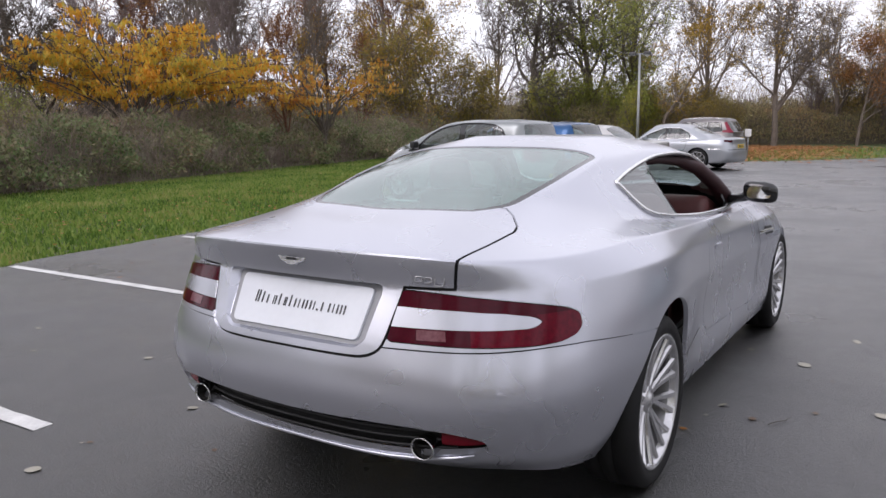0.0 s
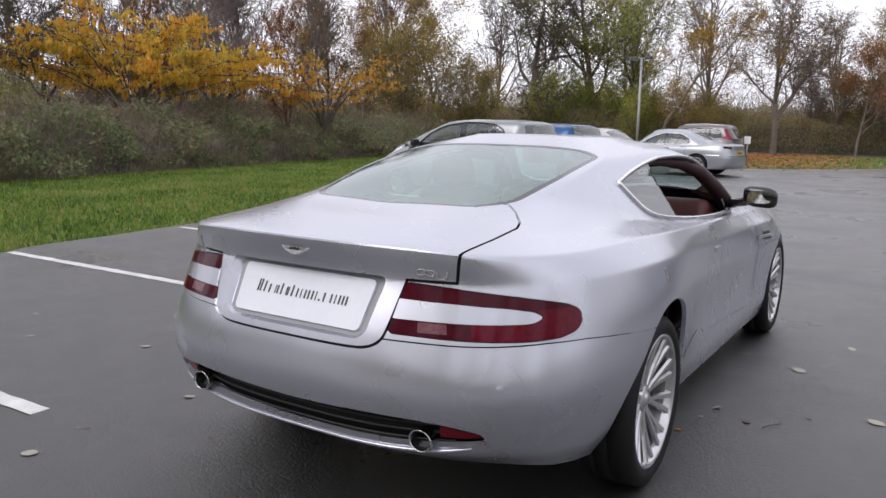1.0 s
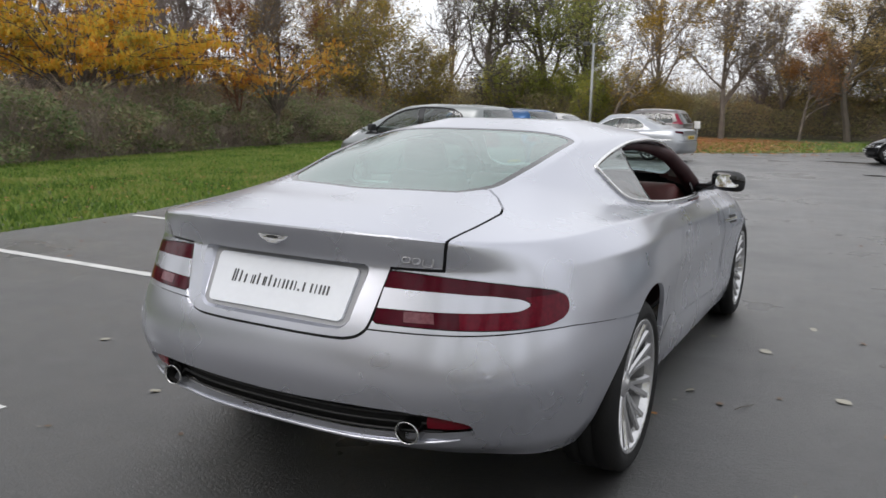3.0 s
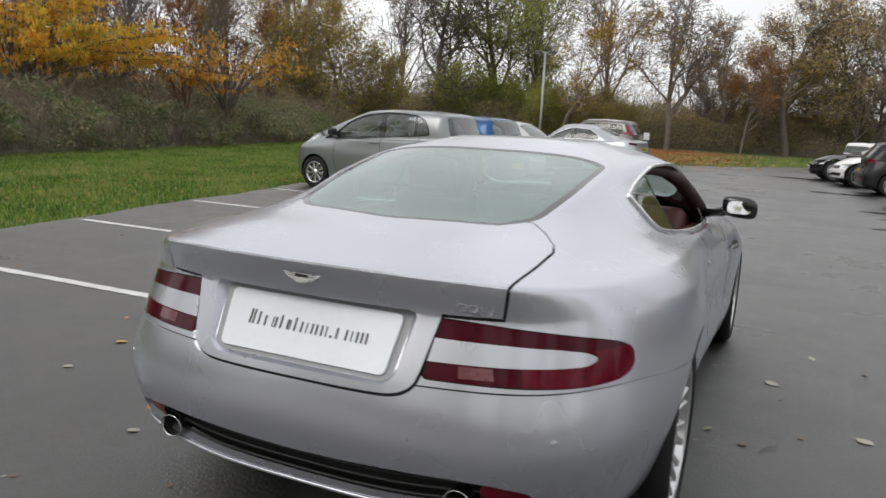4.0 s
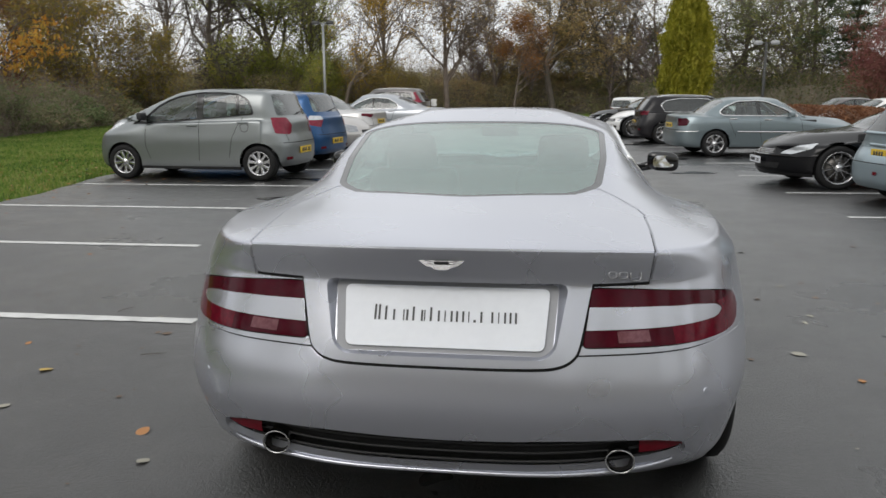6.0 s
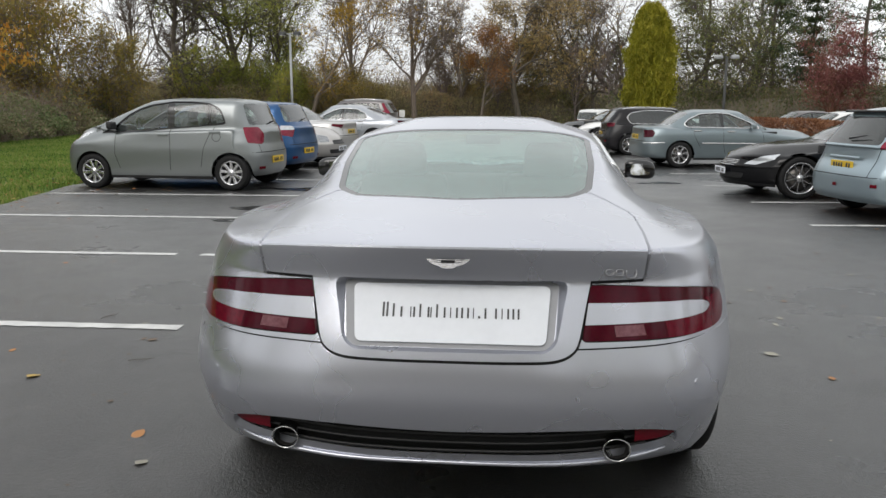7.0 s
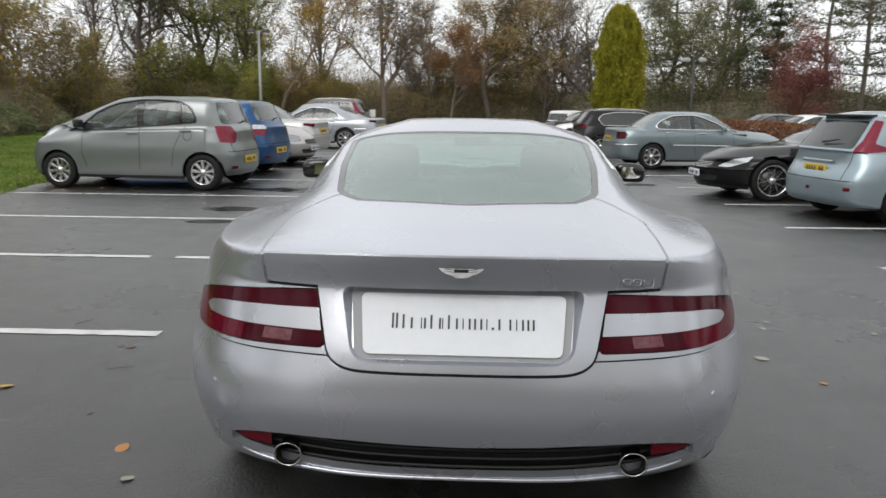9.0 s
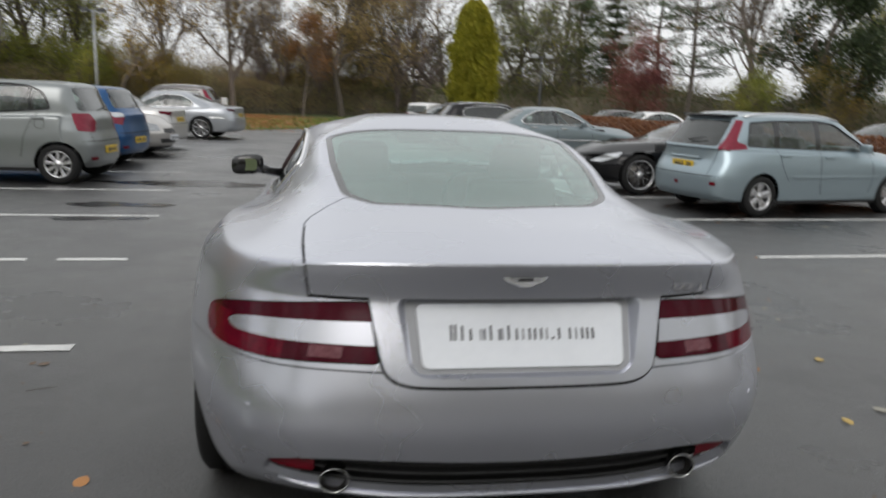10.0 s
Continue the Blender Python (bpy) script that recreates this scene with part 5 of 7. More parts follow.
    for s in (-1, 1):
        part("door_card", box(s * (w - .10), (yr + yf) / 2 + .1, .68, .05, c["wb"] - .75, .40, .02), BLACK, car)
        seat(car, s * .36, yr + c["wb"] * .52, .50, PALE_LEATHER, .48, .58)
    if not c.get("two", False):
        rs = box(0, yr + .62, .62, 1.2, .5, .22, .06)
        part("rear_seat", rs, PALE_LEATHER, car)
        part("rear_backrest", moved(box(0, 0, .27, 1.2, .14, .56, .05), Matrix.Translation((0, yr + .38, .66)) @ Matrix.Rotation(radians(16), 4, "X")), PALE_LEATHER, car)
    if c.get("wiper"):
        y0, z0 = c["wiper"]
        q, n = sk.drop((0, -2, z0), (0, 1, 0))
        if q:
            part("rear_wiper", tube([q + n * .025, q + n * .03 + Vector((.16, .01, .02)), q + n * .03 + Vector((.34, .03, .05))], [.016, .011, .006], False, 6), BLACK, car)
    if c.get("flap"):
        fy, fz = c["flap"]
        ring = [(1, fy + .075 * math.cos(a), fz + .075 * math.sin(a)) for a in np.linspace(0, 2 * math.pi, 25)]
        for s in (-1, 1)[:1]:
            part("fuel_flap", ribbon(sk, [(s * x, y, z) for x, y, z in ring], (-s, 0, 0), .008, .002, 2.0), GAP, car)
    sz = c.get("seam_z", .64)
    part("bumper_seam", ribbon(sk, along([(-.86 * w, 0, sz), (.86 * w, 0, sz)], .06), (0, 1, 0), .012, .002, 2.0), GAP, car)
    if c["yb"] < .3:
        for s in (-1, 1):
            part("tailgate_seam", ribbon(sk, along([(s * .66 * w, 0, sz), (s * .70 * w, 0, c["tail"])], .05), (0, 1, 0), .010, .002, 2.0), GAP, car)
        for xa, xb, zz in c.get("reflectors", ((-.76, -.58, .38), (.58, .76, .38))):
            part("rear_reflector", ribbon(sk, along([(xa * w, 0, zz), (xb * w, 0, zz)], .03), (0, 1, 0), .05, .008, 2.0), DEEP_RED, car)
        if c.get("handle_bar"):
            part("tailgate_handle", ribbon(sk, along([(-.33, 0, c["handle_bar"]), (.33, 0, c["handle_bar"])], .06), (0, 1, 0), .045, .028, 2.0), pm, car)
    else:
        for s in (-1, 1):
            part("boot_seam", ribbon(sk, along([(s * .60 * w, 0, sz), (s * .62 * w, 0, c["tail"] - .02)], .05), (0, 1, 0), .010, .002, 2.0), GAP, car)
    if c.get("spoiler"):
        rw_ = c.get("roofw", .66) * w
        part("roof_spoiler", box(0, c["yt"] - .03, H - .062, 2 * rw_ * .86, .20, .035, .012), GLOSS_BLACK, car, "black spoiler over the rear window")
    for s in (-1, 1):
        if c.get("rails"):
            y0, y1 = c["rails"]
            pts = []
            for t in np.linspace(0, 1, 9):
                q, n = sk.drop((s * c.get("roofw", .66) * w * .93, y0 + (y1 - y0) * t, 3), (0, 0, -1))
                if q:
                    pts.append(q + n * (.012 + .040 * min(1, 5 * t, 5 * (1 - t))))
            part("roof_rail", tube(pts, .016, False, 6), c.get("rail_mat", SATIN), car)
    return car


GREEN_SILVER = paint("grey_green_silver_paint", (0.25, 0.268, 0.27), 0.7, 0.34)
BLUE = paint("bright_blue_paint", (0.010, 0.072, 0.20), 0.55, 0.30)
CHAMPAGNE = paint("pale_silver_paint", (0.56, 0.55, 0.54), 0.75, 0.34)
WARM_SILVER = paint("warm_silver_paint", (0.50, 0.48, 0.46), 0.75, 0.34)
COOL_SILVER = paint("cool_silver_paint", (0.42, 0.44, 0.47), 0.75, 0.34)
TEAL = paint("pale_teal_paint", (0.208, 0.254, 0.272), 0.65, 0.34)
NIGHT = paint("black_paint", (0.004, 0.004, 0.005), 0.0, 0.12, 0.0)
AUBERGINE = paint("dark_grey_paint", (0.010, 0.009, 0.011), 0.0, 0.25, 0.0)
for dark in (NIGHT, AUBERGINE):
    dark.node_tree.nodes["Principled BSDF"].inputs["Specular IOR Level"].default_value = 0.34
PINK_RED = plain("pinkish_red_lens", (0.15, 0.006, 0.020), (0.28, 0.018, 0.045), 0.15, scale=20, spec=0.4)
ICE = paint("ice_blue_paint", (0.325, 0.402, 0.443), 0.65, 0.34)
WHITE = paint("white_paint", (0.78, 0.78, 0.77), 0.0, 0.25)
MAROON = paint("maroon_paint", (0.12, 0.015, 0.02), 0.4, 0.28)
MID_GREY = paint("mid_grey_paint", (0.16, 0.15, 0.15), 0.6, 0.3)


def hatch(**k):
    c = dict(L=3.76, W=1.69, H=1.545, wb=2.51, ro=.51, R=.30, rim=.20, style="s10", tail=.96, belt=1.03, hood=1.055, nose=.85, front_plate=False, mirror_mat=BLACK, yb=.12, yt=.36, wt=2.02, wbase=3.17, bbase=1.06, roofw=.72, round=.16, fround=.24, bumper=.06, paint=GREEN_SILVER, edge=.068,
             panes=[[(2.60, .985), (2.56, 1.06), (2.35, 1.235), (2.15, 1.335), (1.95, 1.40), (1.65, 1.445), (1.63, 1.045)], [(1.52, 1.052), (1.52, 1.455), (1.2, 1.452), (.93, 1.432), (.91, 1.10)], [(.865, 1.105), (.88, 1.42), (.745, 1.345), (.675, 1.24), (.64, 1.135)]],
             dlo=[(2.86, .945), (2.60, 1.065), (2.36, 1.258), (2.16, 1.355), (1.95, 1.42), (1.55, 1.475), (1.2, 1.472), (.91, 1.45), (.72, 1.365), (.65, 1.25), (.60, 1.11), (1.58, 1.028), (2.27, .968)], flap=(.74, .90),
             rear=(BACK, [(-.62, 1.09), (.62, 1.09), (.55, 1.445), (-.55, 1.445)]),
             lamps=[("tail_lamp", 42, [(.43, 1.055), (.72, 1.06), (.715, .93), (.700, .80), (.42, .775), (.36, .80), (.33, .93)], PINK_RED, "large pinkish red tail lamp"), ("headlamp", 140, [(-.56, .72), (-.60, .82), (-.84, .97), (-.96, .98), (-.90, .86), (-.74, .74)], CLEAR_LENS, "clear headlamp")],
             seams=[[(1.575, 1.02), (1.575, .6), (1.59, .34)], [(2.56, .95), (2.58, .6), (2.50, .36)], [(.80, 1.06), (.97, .72), (1.03, .40)]], handles=[(1.70, .927), (.77, .973)], plate=(0, .50), wiper=(0, 1.11))
    c.update(k)
    return c


def saloon(**k):
    c = dict(L=4.67, W=1.79, H=1.42, wb=2.71, ro=1.06, R=.315, rim=.215, style="s7", tail=.98, belt=.95, hood=.96, nose=.74, yb=.92, yt=1.50, wt=2.65, wbase=3.42, bbase=1.01, roofw=.62, round=.15, fround=.30, bumper=.06, paint=TEAL, edge=.085, trim=SATIN,
             dlo=[(3.12, .955), (2.74, 1.15), (2.38, 1.30), (2.16, 1.325), (1.72, 1.305), (1.42, 1.17), (1.30, 1.05), (1.38, .98)], panes=[[(3.02, .975), (2.72, 1.14), (2.36, 1.285), (2.22, 1.30), (2.24, .98)], [(2.16, .982), (2.14, 1.305), (1.72, 1.285), (1.44, 1.16), (1.36, 1.06), (1.42, 1.0)]],
             rear=(TOP, [(-.54, 1.0), (0, .94), (.54, 1.0), (.50, 1.44), (0, 1.50), (-.50, 1.44)]),
             lamps=[("tail_lamp", 40, [(.48, .93), (.72, .94), (.78, .84), (.66, .76), (.50, .77)], RED_LAMP, "red tail lamp"), ("headlamp", 140, [(-.44, .58), (-.46, .70), (-.72, .75), (-.92, .75), (-.88, .66), (-.70, .57)], GREY_LENS, "clear headlamp")],
             seams=[[(2.19, .98), (2.19, .6), (2.22, .34)], [(3.10, .9), (3.12, .6), (3.08, .36)], [(1.40, .98), (1.46, .72), (1.56, .50)]], handles=[(2.36, .88), (1.52, .90)], handle_mat=SATIN, plate=(0, .74), strips=[([(1.5, .62), (3.3, .60)], .045, TEAL), ([(.35, .66), (.75, .66)], .02, CHROME)])
    c.update(k)
    return c


def estate(**k):
    c = dict(L=4.43, W=1.76, H=1.56, wb=2.71, ro=.87, R=.31, rim=.205, style="f5", tail=.98, belt=1.0, hood=1.0, nose=.78, yb=.10, yt=.52, wt=2.50, wbase=3.45, bbase=1.02, roofw=.68, round=.14, fround=.34, bumper=.11, paint=ICE, edge=.10,
             dlo=[(3.18, .98), (2.64, 1.26), (2.38, 1.41), (2.05, 1.445), (1.15, 1.435), (.70, 1.40), (.62, 1.05)], panes=[[(3.02, 1.0), (2.62, 1.24), (2.36, 1.39), (2.06, 1.425), (2.06, 1.01)], [(1.96, 1.012), (1.96, 1.43), (1.26, 1.42), (1.24, 1.03)], [(1.14, 1.035), (1.16, 1.415), (.72, 1.385), (.64, 1.06)]],
             rear=(BACK, [(-.60, 1.04), (.60, 1.04), (.53, 1.43), (-.53, 1.43)]), rglass=DARK_GLASS,
             lamps=[("tail_lamp", 46, [(.76, 1.44), (.87, 1.42), (.81, 1.12), (.95, 1.07), (.97, 1.01), (.55, .98), (.57, 1.05), (.65, 1.15)], PINK_RED, "tall red tail lamp"), ("headlamp", 140, [(-.50, .62), (-.54, .74), (-.80, .84), (-.98, .84), (-.90, .74), (-.72, .63)], CLEAR_LENS, "clear headlamp")],
             seams=[[(2.01, 1.0), (2.02, .6), (2.05, .34)], [(3.08, .95), (3.12, .6), (3.05, .36)], [(1.16, 1.0), (1.24, .75), (1.36, .55)]], handles=[(2.18, .90), (1.30, .92)], plate=(0, .74), handle_bar=.845, reflectors=((-.09, .01, .46), (.74, .83, .49)), wiper=(0, 1.10), rails=(.65, 2.55), spoiler=True, seam_z=.60, strips=[([(1.45, .60), (3.2, .60)], .05, ICE)])
    c.update(k)
    return c


def sports(**k):
    c = dict(L=4.70, W=1.90, H=1.28, wb=2.74, ro=1.08, R=.345, rim=.255, style="v5", tail=.96, belt=.90, hood=.92, nose=.68, yb=.75, yt=1.60, wt=2.42, wbase=3.15, bbase=1.02, roofw=.60, round=.22, fround=.42, bumper=.05, paint=NIGHT, edge=.08, two=True, alloy=ALLOY,
             dlo=[(2.84, .91), (2.42, 1.10), (2.16, 1.19), (1.85, 1.20), (1.54, 1.17), (1.42, 1.05), (1.60, .945)], panes=[[(2.78, .925), (2.40, 1.09), (2.15, 1.17), (1.85, 1.18), (1.55, 1.15), (1.45, 1.05), (1.62, .96)]],
             rear=(TOP, [(-.50, .90), (0, .82), (.50, .90), (.50, 1.55), (0, 1.60), (-.50, 1.55)]),
             lamps=[("tail_lamp", 40, [(.45, .90), (.82, .88), (.82, .80), (.45, .78)], RED_LAMP, "red tail lamp"), ("headlamp", 140, [(-.50, .545), (-.60, .605), (-.80, .68), (-1.04, .725), (-1.02, .645), (-.72, .545)], CLEAR_LENS, "clear swept-back headlamp")],
             seams=[[(1.80, .90), (1.82, .6), (1.90, .36)], [(2.98, .85), (3.0, .5), (2.96, .34)]], handles=[(1.95, .80)], plate=(0, .74), plates=True, grille_bars=(.525, .55, .575, .60), strips=[([(3.02, .66), (3.30, .66)], .02, SATIN)])
    c.update(k)
    return c


def heading(x, y, deg, c, rear=True):
    """Pose of a car whose rear middle stands at x, y and whose nose points deg anticlockwise from +y."""
    return Matrix.Translation((x, y, 0)) @ Matrix.Rotation(radians(deg), 4, "Z")


def nose_at(x, y, deg, L):
    a = radians(deg)
    return Matrix.Translation((x + L * math.sin(a), y - L * math.cos(a), 0)) @ Matrix.Rotation(a, 4, "Z")


LEFT, RIGHT = 84.0, -84.0
make_car("hatchback", heading(-4.35, 10.90, 88.3, None), "grey-green silver five-door hatchback in a marked bay, tail to the aisle", hatch())
make_car("hatchback", heading(-4.58, 13.50, LEFT, None), "bright blue hatchback beside a silver one, tail to the aisle", hatch(L=4.2, W=1.76, H=1.51, wb=2.6, ro=.72, R=.31, paint=BLUE, hood=1.0, nose=.80, yb=.10, yt=.38, bbase=1.0, roofw=.70, round=.14, fround=.36, bumper=.05, edge=.10,
         wt=2.35, wbase=3.25, dlo=[(3.0, .985), (2.5, 1.27), (2.1, 1.41), (1.8, 1.44), (1.1, 1.42), (.80, 1.33), (.70, 1.07), (1.7, 1.012)], flap=None, panes=[[(2.82, 1.0), (2.45, 1.25), (1.85, 1.40), (1.85, 1.02)], [(1.75, 1.03), (1.74, 1.40), (1.16, 1.38), (1.14, 1.05)], [(1.08, 1.06), (1.08, 1.37), (.85, 1.29), (.78, 1.08)]],
         lamps=[("tail_lamp", 42, [(.42, .93), (.76, .93), (.74, .83), (.50, .79)], PINK_RED, "red and clear tail lamp"), ("lamp_lens", 42, [(.46, 1.01), (.72, 1.02), (.76, .935), (.42, .935)], CLEAR_LENS, "clear upper lens")]))
make_car("saloon_car", nose_at(-4.46, 15.9, -96, 4.7), "pale silver saloon reversed into its bay, nose to the aisle", saloon(paint=WARM_SILVER, H=1.45, trim=None))
make_car("saloon_car", heading(-4.80, 18.2, LEFT, None), "pale champagne saloon with slim red lamps, tail to the aisle", saloon(paint=CHAMPAGNE, H=1.44, lamps=[("tail_lamp", 40, [(.40, .93), (.78, .95), (.80, .89), (.50, .84)], BRIGHT_RED, "slim red tail lamp")], trim=None))
make_car("saloon_car", heading(-4.05, 23.45, LEFT, None), "cool silver executive saloon with bright window trim", saloon(paint=COOL_SILVER, L=4.96, W=1.88, H=1.46, wb=2.91, R=.335, rim=.245, style="s10", yb=.70, yt=1.65,
         lamps=[("tail_lamp", 40, [(.50, .93), (.80, .95), (.80, .88), (.52, .86)], RED_LAMP, "slim dark red tail lamp")]))
make_car("estate_car", heading(-6.5, 34.0, LEFT, None) @ Matrix.Diagonal((1.05, 1.03, 1.07, 1)), "grey estate car with tall red tail lamps", estate(paint=MID_GREY, H=1.62, strips=[], spoiler=False))
make_car("estate_car", heading(4.12, 8.45, -76.5, None) @ Matrix.Diagonal((.925, .885, .905, 1)), "ice-blue estate car with roof rails, tail to the aisle", estate())
make_car("sports_car", nose_at(3.205, 10.944, 96, 4.465) @ Matrix.Diagonal((.95, .95, .95, 1)), "black two-door sports car, nose to the aisle", sports(wb=2.64))
back = lambda y: y - .27 + .077 * (y - 1.3)
make_car("saloon_car", heading(2.50, 17.05, -82, None) @ Matrix.Diagonal((1, .93, .95, 1)), "pale teal saloon with bright trim, tail to the aisle", saloon(ro=.93, yb=.66, yt=1.25, wt=2.49, wbase=3.30, dlo=[(back(y), z) for y, z in saloon()["dlo"]], panes=[[(back(y), z) for y, z in p] for p in saloon()["panes"]],
         rear=(TOP, [(-.54, .74), (0, .68), (.54, .74), (.50, 1.19), (0, 1.25), (-.50, 1.19)]), seams=[[(2.0, .98), (2.0, .6), (2.06, .34)], [(2.98, .9), (3.02, .6), (3.0, .36)], [(1.20, .98), (1.30, .72), (1.42, .50)]], handles=[(2.18, .88), (1.34, .90)],
         strips=[([(1.45, .60), (3.25, .585)], .030, SATIN), ([(.06, .60), (.52, .61)], .022, SATIN)], lamps=[("tail_lamp", 40, [(.46, .91), (.74, .92), (.82, .85), (.78, .74), (.50, .73)], RED_LAMP, "red tail lamp")]))
make_car("estate_car", heading(2.0, 21.6, RIGHT, None) @ Matrix.Diagonal((.92, .84, .84, 1)), "dark grey sport utility car with bright window surround", estate(paint=AUBERGINE, L=4.63, W=1.89, H=1.66, wb=2.77, R=.36, rim=.245, style="s7", trim=SATIN, rglass=DARK_GLASS, glass=DARK_GLASS,
         dlo=[(3.08, 1.05), (2.64, 1.345), (2.37, 1.50), (2.0, 1.525), (1.4, 1.525), (.94, 1.455), (.77, 1.30), (.93, 1.08)], panes=[[(3.02, 1.06), (2.62, 1.33), (2.36, 1.48), (2.0, 1.51), (1.4, 1.51), (.95, 1.44), (.80, 1.30), (.95, 1.10)]], lamps=[("tail_lamp", 44, [(.42, 1.10), (.84, 1.12), (.82, .99), (.50, .98)], BRIGHT_RED, "wide red tail lamp")], belt=1.08, tail=1.06, bbase=1.12, hood=1.08, nose=.86,
         rear=(BACK, [(-.60, 1.14), (.60, 1.14), (.53, 1.53), (-.53, 1.53)]), wiper=None, spoiler=False, strips=[]))
make_car("sports_car", nose_at(1.35, 24.6, 100, 4.5), "white sports car, nose to the aisle", sports(paint=WHITE, L=4.5))
make_car("sports_car", nose_at(.7, 27.1, 100, 4.5), "black low car, nose to the aisle", sports(L=4.5))
make_car("hatchback", heading(2.05, 31.0, -35, None) @ Matrix.Diagonal((.8, .8, .8, 1)), "white upright hatchback parked at the far end", hatch(paint=WHITE, H=1.62))
for i, (x, y, p, lab) in enumerate([(13.5, 32.5, MID_GREY, "grey saloon beyond the beech hedge"), (13.5, 28.0, WHITE, "white saloon beyond the beech hedge"), (14.0, 23.0, MAROON, "maroon saloon beyond the beech hedge"), (14.5, 15.0, MID_GREY, "grey saloon beyond the beech hedge"), (14.5, 11.0, WHITE, "white saloon beyond the beech hedge")]):
    make_car("saloon_car", heading(x, y, 95, None) @ Matrix.Diagonal((1, 1, .88, 1)), lab, saloon(paint=p, trim=None), "cars beyond the hedge")


# ---------------------------------------------------------------- trees and plants
def grow(r, p, d, length, radius, level, spec, segs, tips):
    """One branch and, from it, its children: segments (a, b, ra, rb) and tips for leaves."""
    n = spec["segs"][level]
    step = length / n
    pts = [p]
    for i in range(n):
        d = d + Vector(r.normal(0, spec["wander"][level], 3)) + Vector((0, 0, spec["lift"][level]))
        d.normalize()
        q = pts[-1] + d * step
        ra, rb = radius * (1 - .72 * i / n), radius * (1 - .72 * (i + 1) / n)
        segs.append((*pts[-1], *q, ra, rb))
        pts.append(q)
        if level + 1 < len(spec["kids"]) + 1 and level < len(spec["kids"]):
            t0 = spec["from"][level]
            if (i + 1) / n > t0:
                k = spec["kids"][level] / max(1, n * (1 - t0))
                k = int(k) + (r.random() < k - int(k))
                for _ in range(k):
                    az = r.uniform(0, 2 * math.pi)
                    o = d.orthogonal().normalized()
                    side = (Matrix.Rotation(az, 3, d) @ o)
                    a = radians(spec["angle"][level] + r.normal(0, 9))
                    nd = d * math.cos(a) + side * math.sin(a)
                    ln = length * spec["ratio"][level] * r.uniform(.65, 1.2) * (1 - .35 * (i + 1) / n)
                    grow(r, q, nd, ln, rb * spec["thin"][level], level + 1, spec, segs, tips)
    if level >= spec.get("leaf_level", 3):
        for q in pts[1:]:
            tips.append(q)


def tubes_mesh(name, segs, mat, fine=.02, least=.006):
    """All branch segments as thin prisms."""
    s = np.array(segs, float)
    a, b, ra, rb = s[:, 0:3], s[:, 3:6], np.maximum(s[:, 6], least), np.maximum(s[:, 7], least)
    d = b - a
    d /= np.linalg.norm(d, axis=1, keepdims=True) + 1e-9
    ref = np.where(np.abs(d[:, 2:3]) < .9, np.array([[0, 0, 1.0]]), np.array([[1.0, 0, 0]]))
    u = np.cross(d, ref)
    u /= np.linalg.norm(u, axis=1, keepdims=True) + 1e-9
    v = np.cross(d, u)
    out = []
    for sel, k, faces in ((ra > fine, 6, 6), ((ra <= fine) & (ra > .0135), 3, 3), ((ra <= fine) & (ra <= .0135), 3, 2)):
        if not sel.any():
            continue
        A, B, U, V, RA, RB = a[sel], b[sel], u[sel], v[sel], ra[sel][:, None], rb[sel][:, None]
        B = B + d[sel] * RB * .4
        for j in range(faces):
            t0, t1 = 2 * math.pi * j / k, 2 * math.pi * (j + 1) / k
            e0, e1 = U * math.cos(t0) + V * math.sin(t0), U * math.cos(t1) + V * math.sin(t1)
            out.append(np.stack([A + e0 * RA, A + e1 * RA, B + e1 * RB, B + e0 * RB], 1))
    return quads_mesh(name, np.concatenate(out), mat)


def kites(r, c, size, droop=0.3, narrow=.42, up=0.0, far=False):
    """Loose leaves at the centres c: kite-shaped quads, turned at random; droop hangs them, up raises them."""
    n = len(c)
    a = r.normal(0, 1, (n, 3))
    a[:, 2] += (up - droop) * 2.2
    a /= np.linalg.norm(a, axis=1, keepdims=True)
    b = np.cross(a, r.normal(0, 1, (n, 3)))
    b /= np.linalg.norm(b, axis=1, keepdims=True) + 1e-9
    s = size * r.uniform(.55, 1.35, (n, 1))
    nrm = np.cross(a, b)
    if far:
        return np.stack([c - a * s * .5, c + b * s * narrow * .85, c + a * s * .5], 1)
    return np.stack([c - a * s * .5, c + b * s * narrow * .5 + nrm * s * .08, c + a * s * .5, c - b * s * narrow * .5 + nrm * s * .08], 1)


def tree_of(seed, spec, height, radius, bark, leaf=None, leaves=0, size=.12, spread=.18, droop=.3, lean=(0, 0), least=.006, stems=1, above=0.0, narrow=.42):
    r = np.random.default_rng(seed)
    segs, tips = [], []
    for k in range(stems):
        d = Vector((lean[0] + (r.normal(0, .35) if stems > 1 else 0), lean[1] + (r.normal(0, .35) if stems > 1 else 0), 1)).normalized()
        grow(r, Vector((r.normal(0, .15) * (stems > 1), r.normal(0, .15) * (stems > 1), -.1)), d, height, radius, 0, spec, segs, tips)
    br = tubes_mesh("trunk", segs, bark, least=least)
    lf = None
    if leaves and tips:
        t = np.array([tuple(p) for p in tips])
        t = t[t[:, 2] > above]
        # denser leaves in some boughs than in others
        w = np.array([.15 + max(0, noise.noise(Vector(p) * .55 + Vector((seed, 0, 0))) + .25) ** 1.3 for p in t])
        pick = r.choice(len(t), leaves, p=w / w.sum())
        c = t[pick] + r.normal(0, spread, (leaves, 3))
        lf = quads_mesh("crown", kites(r, c, size, droop, narrow, far=True), leaf)
    return br, lf


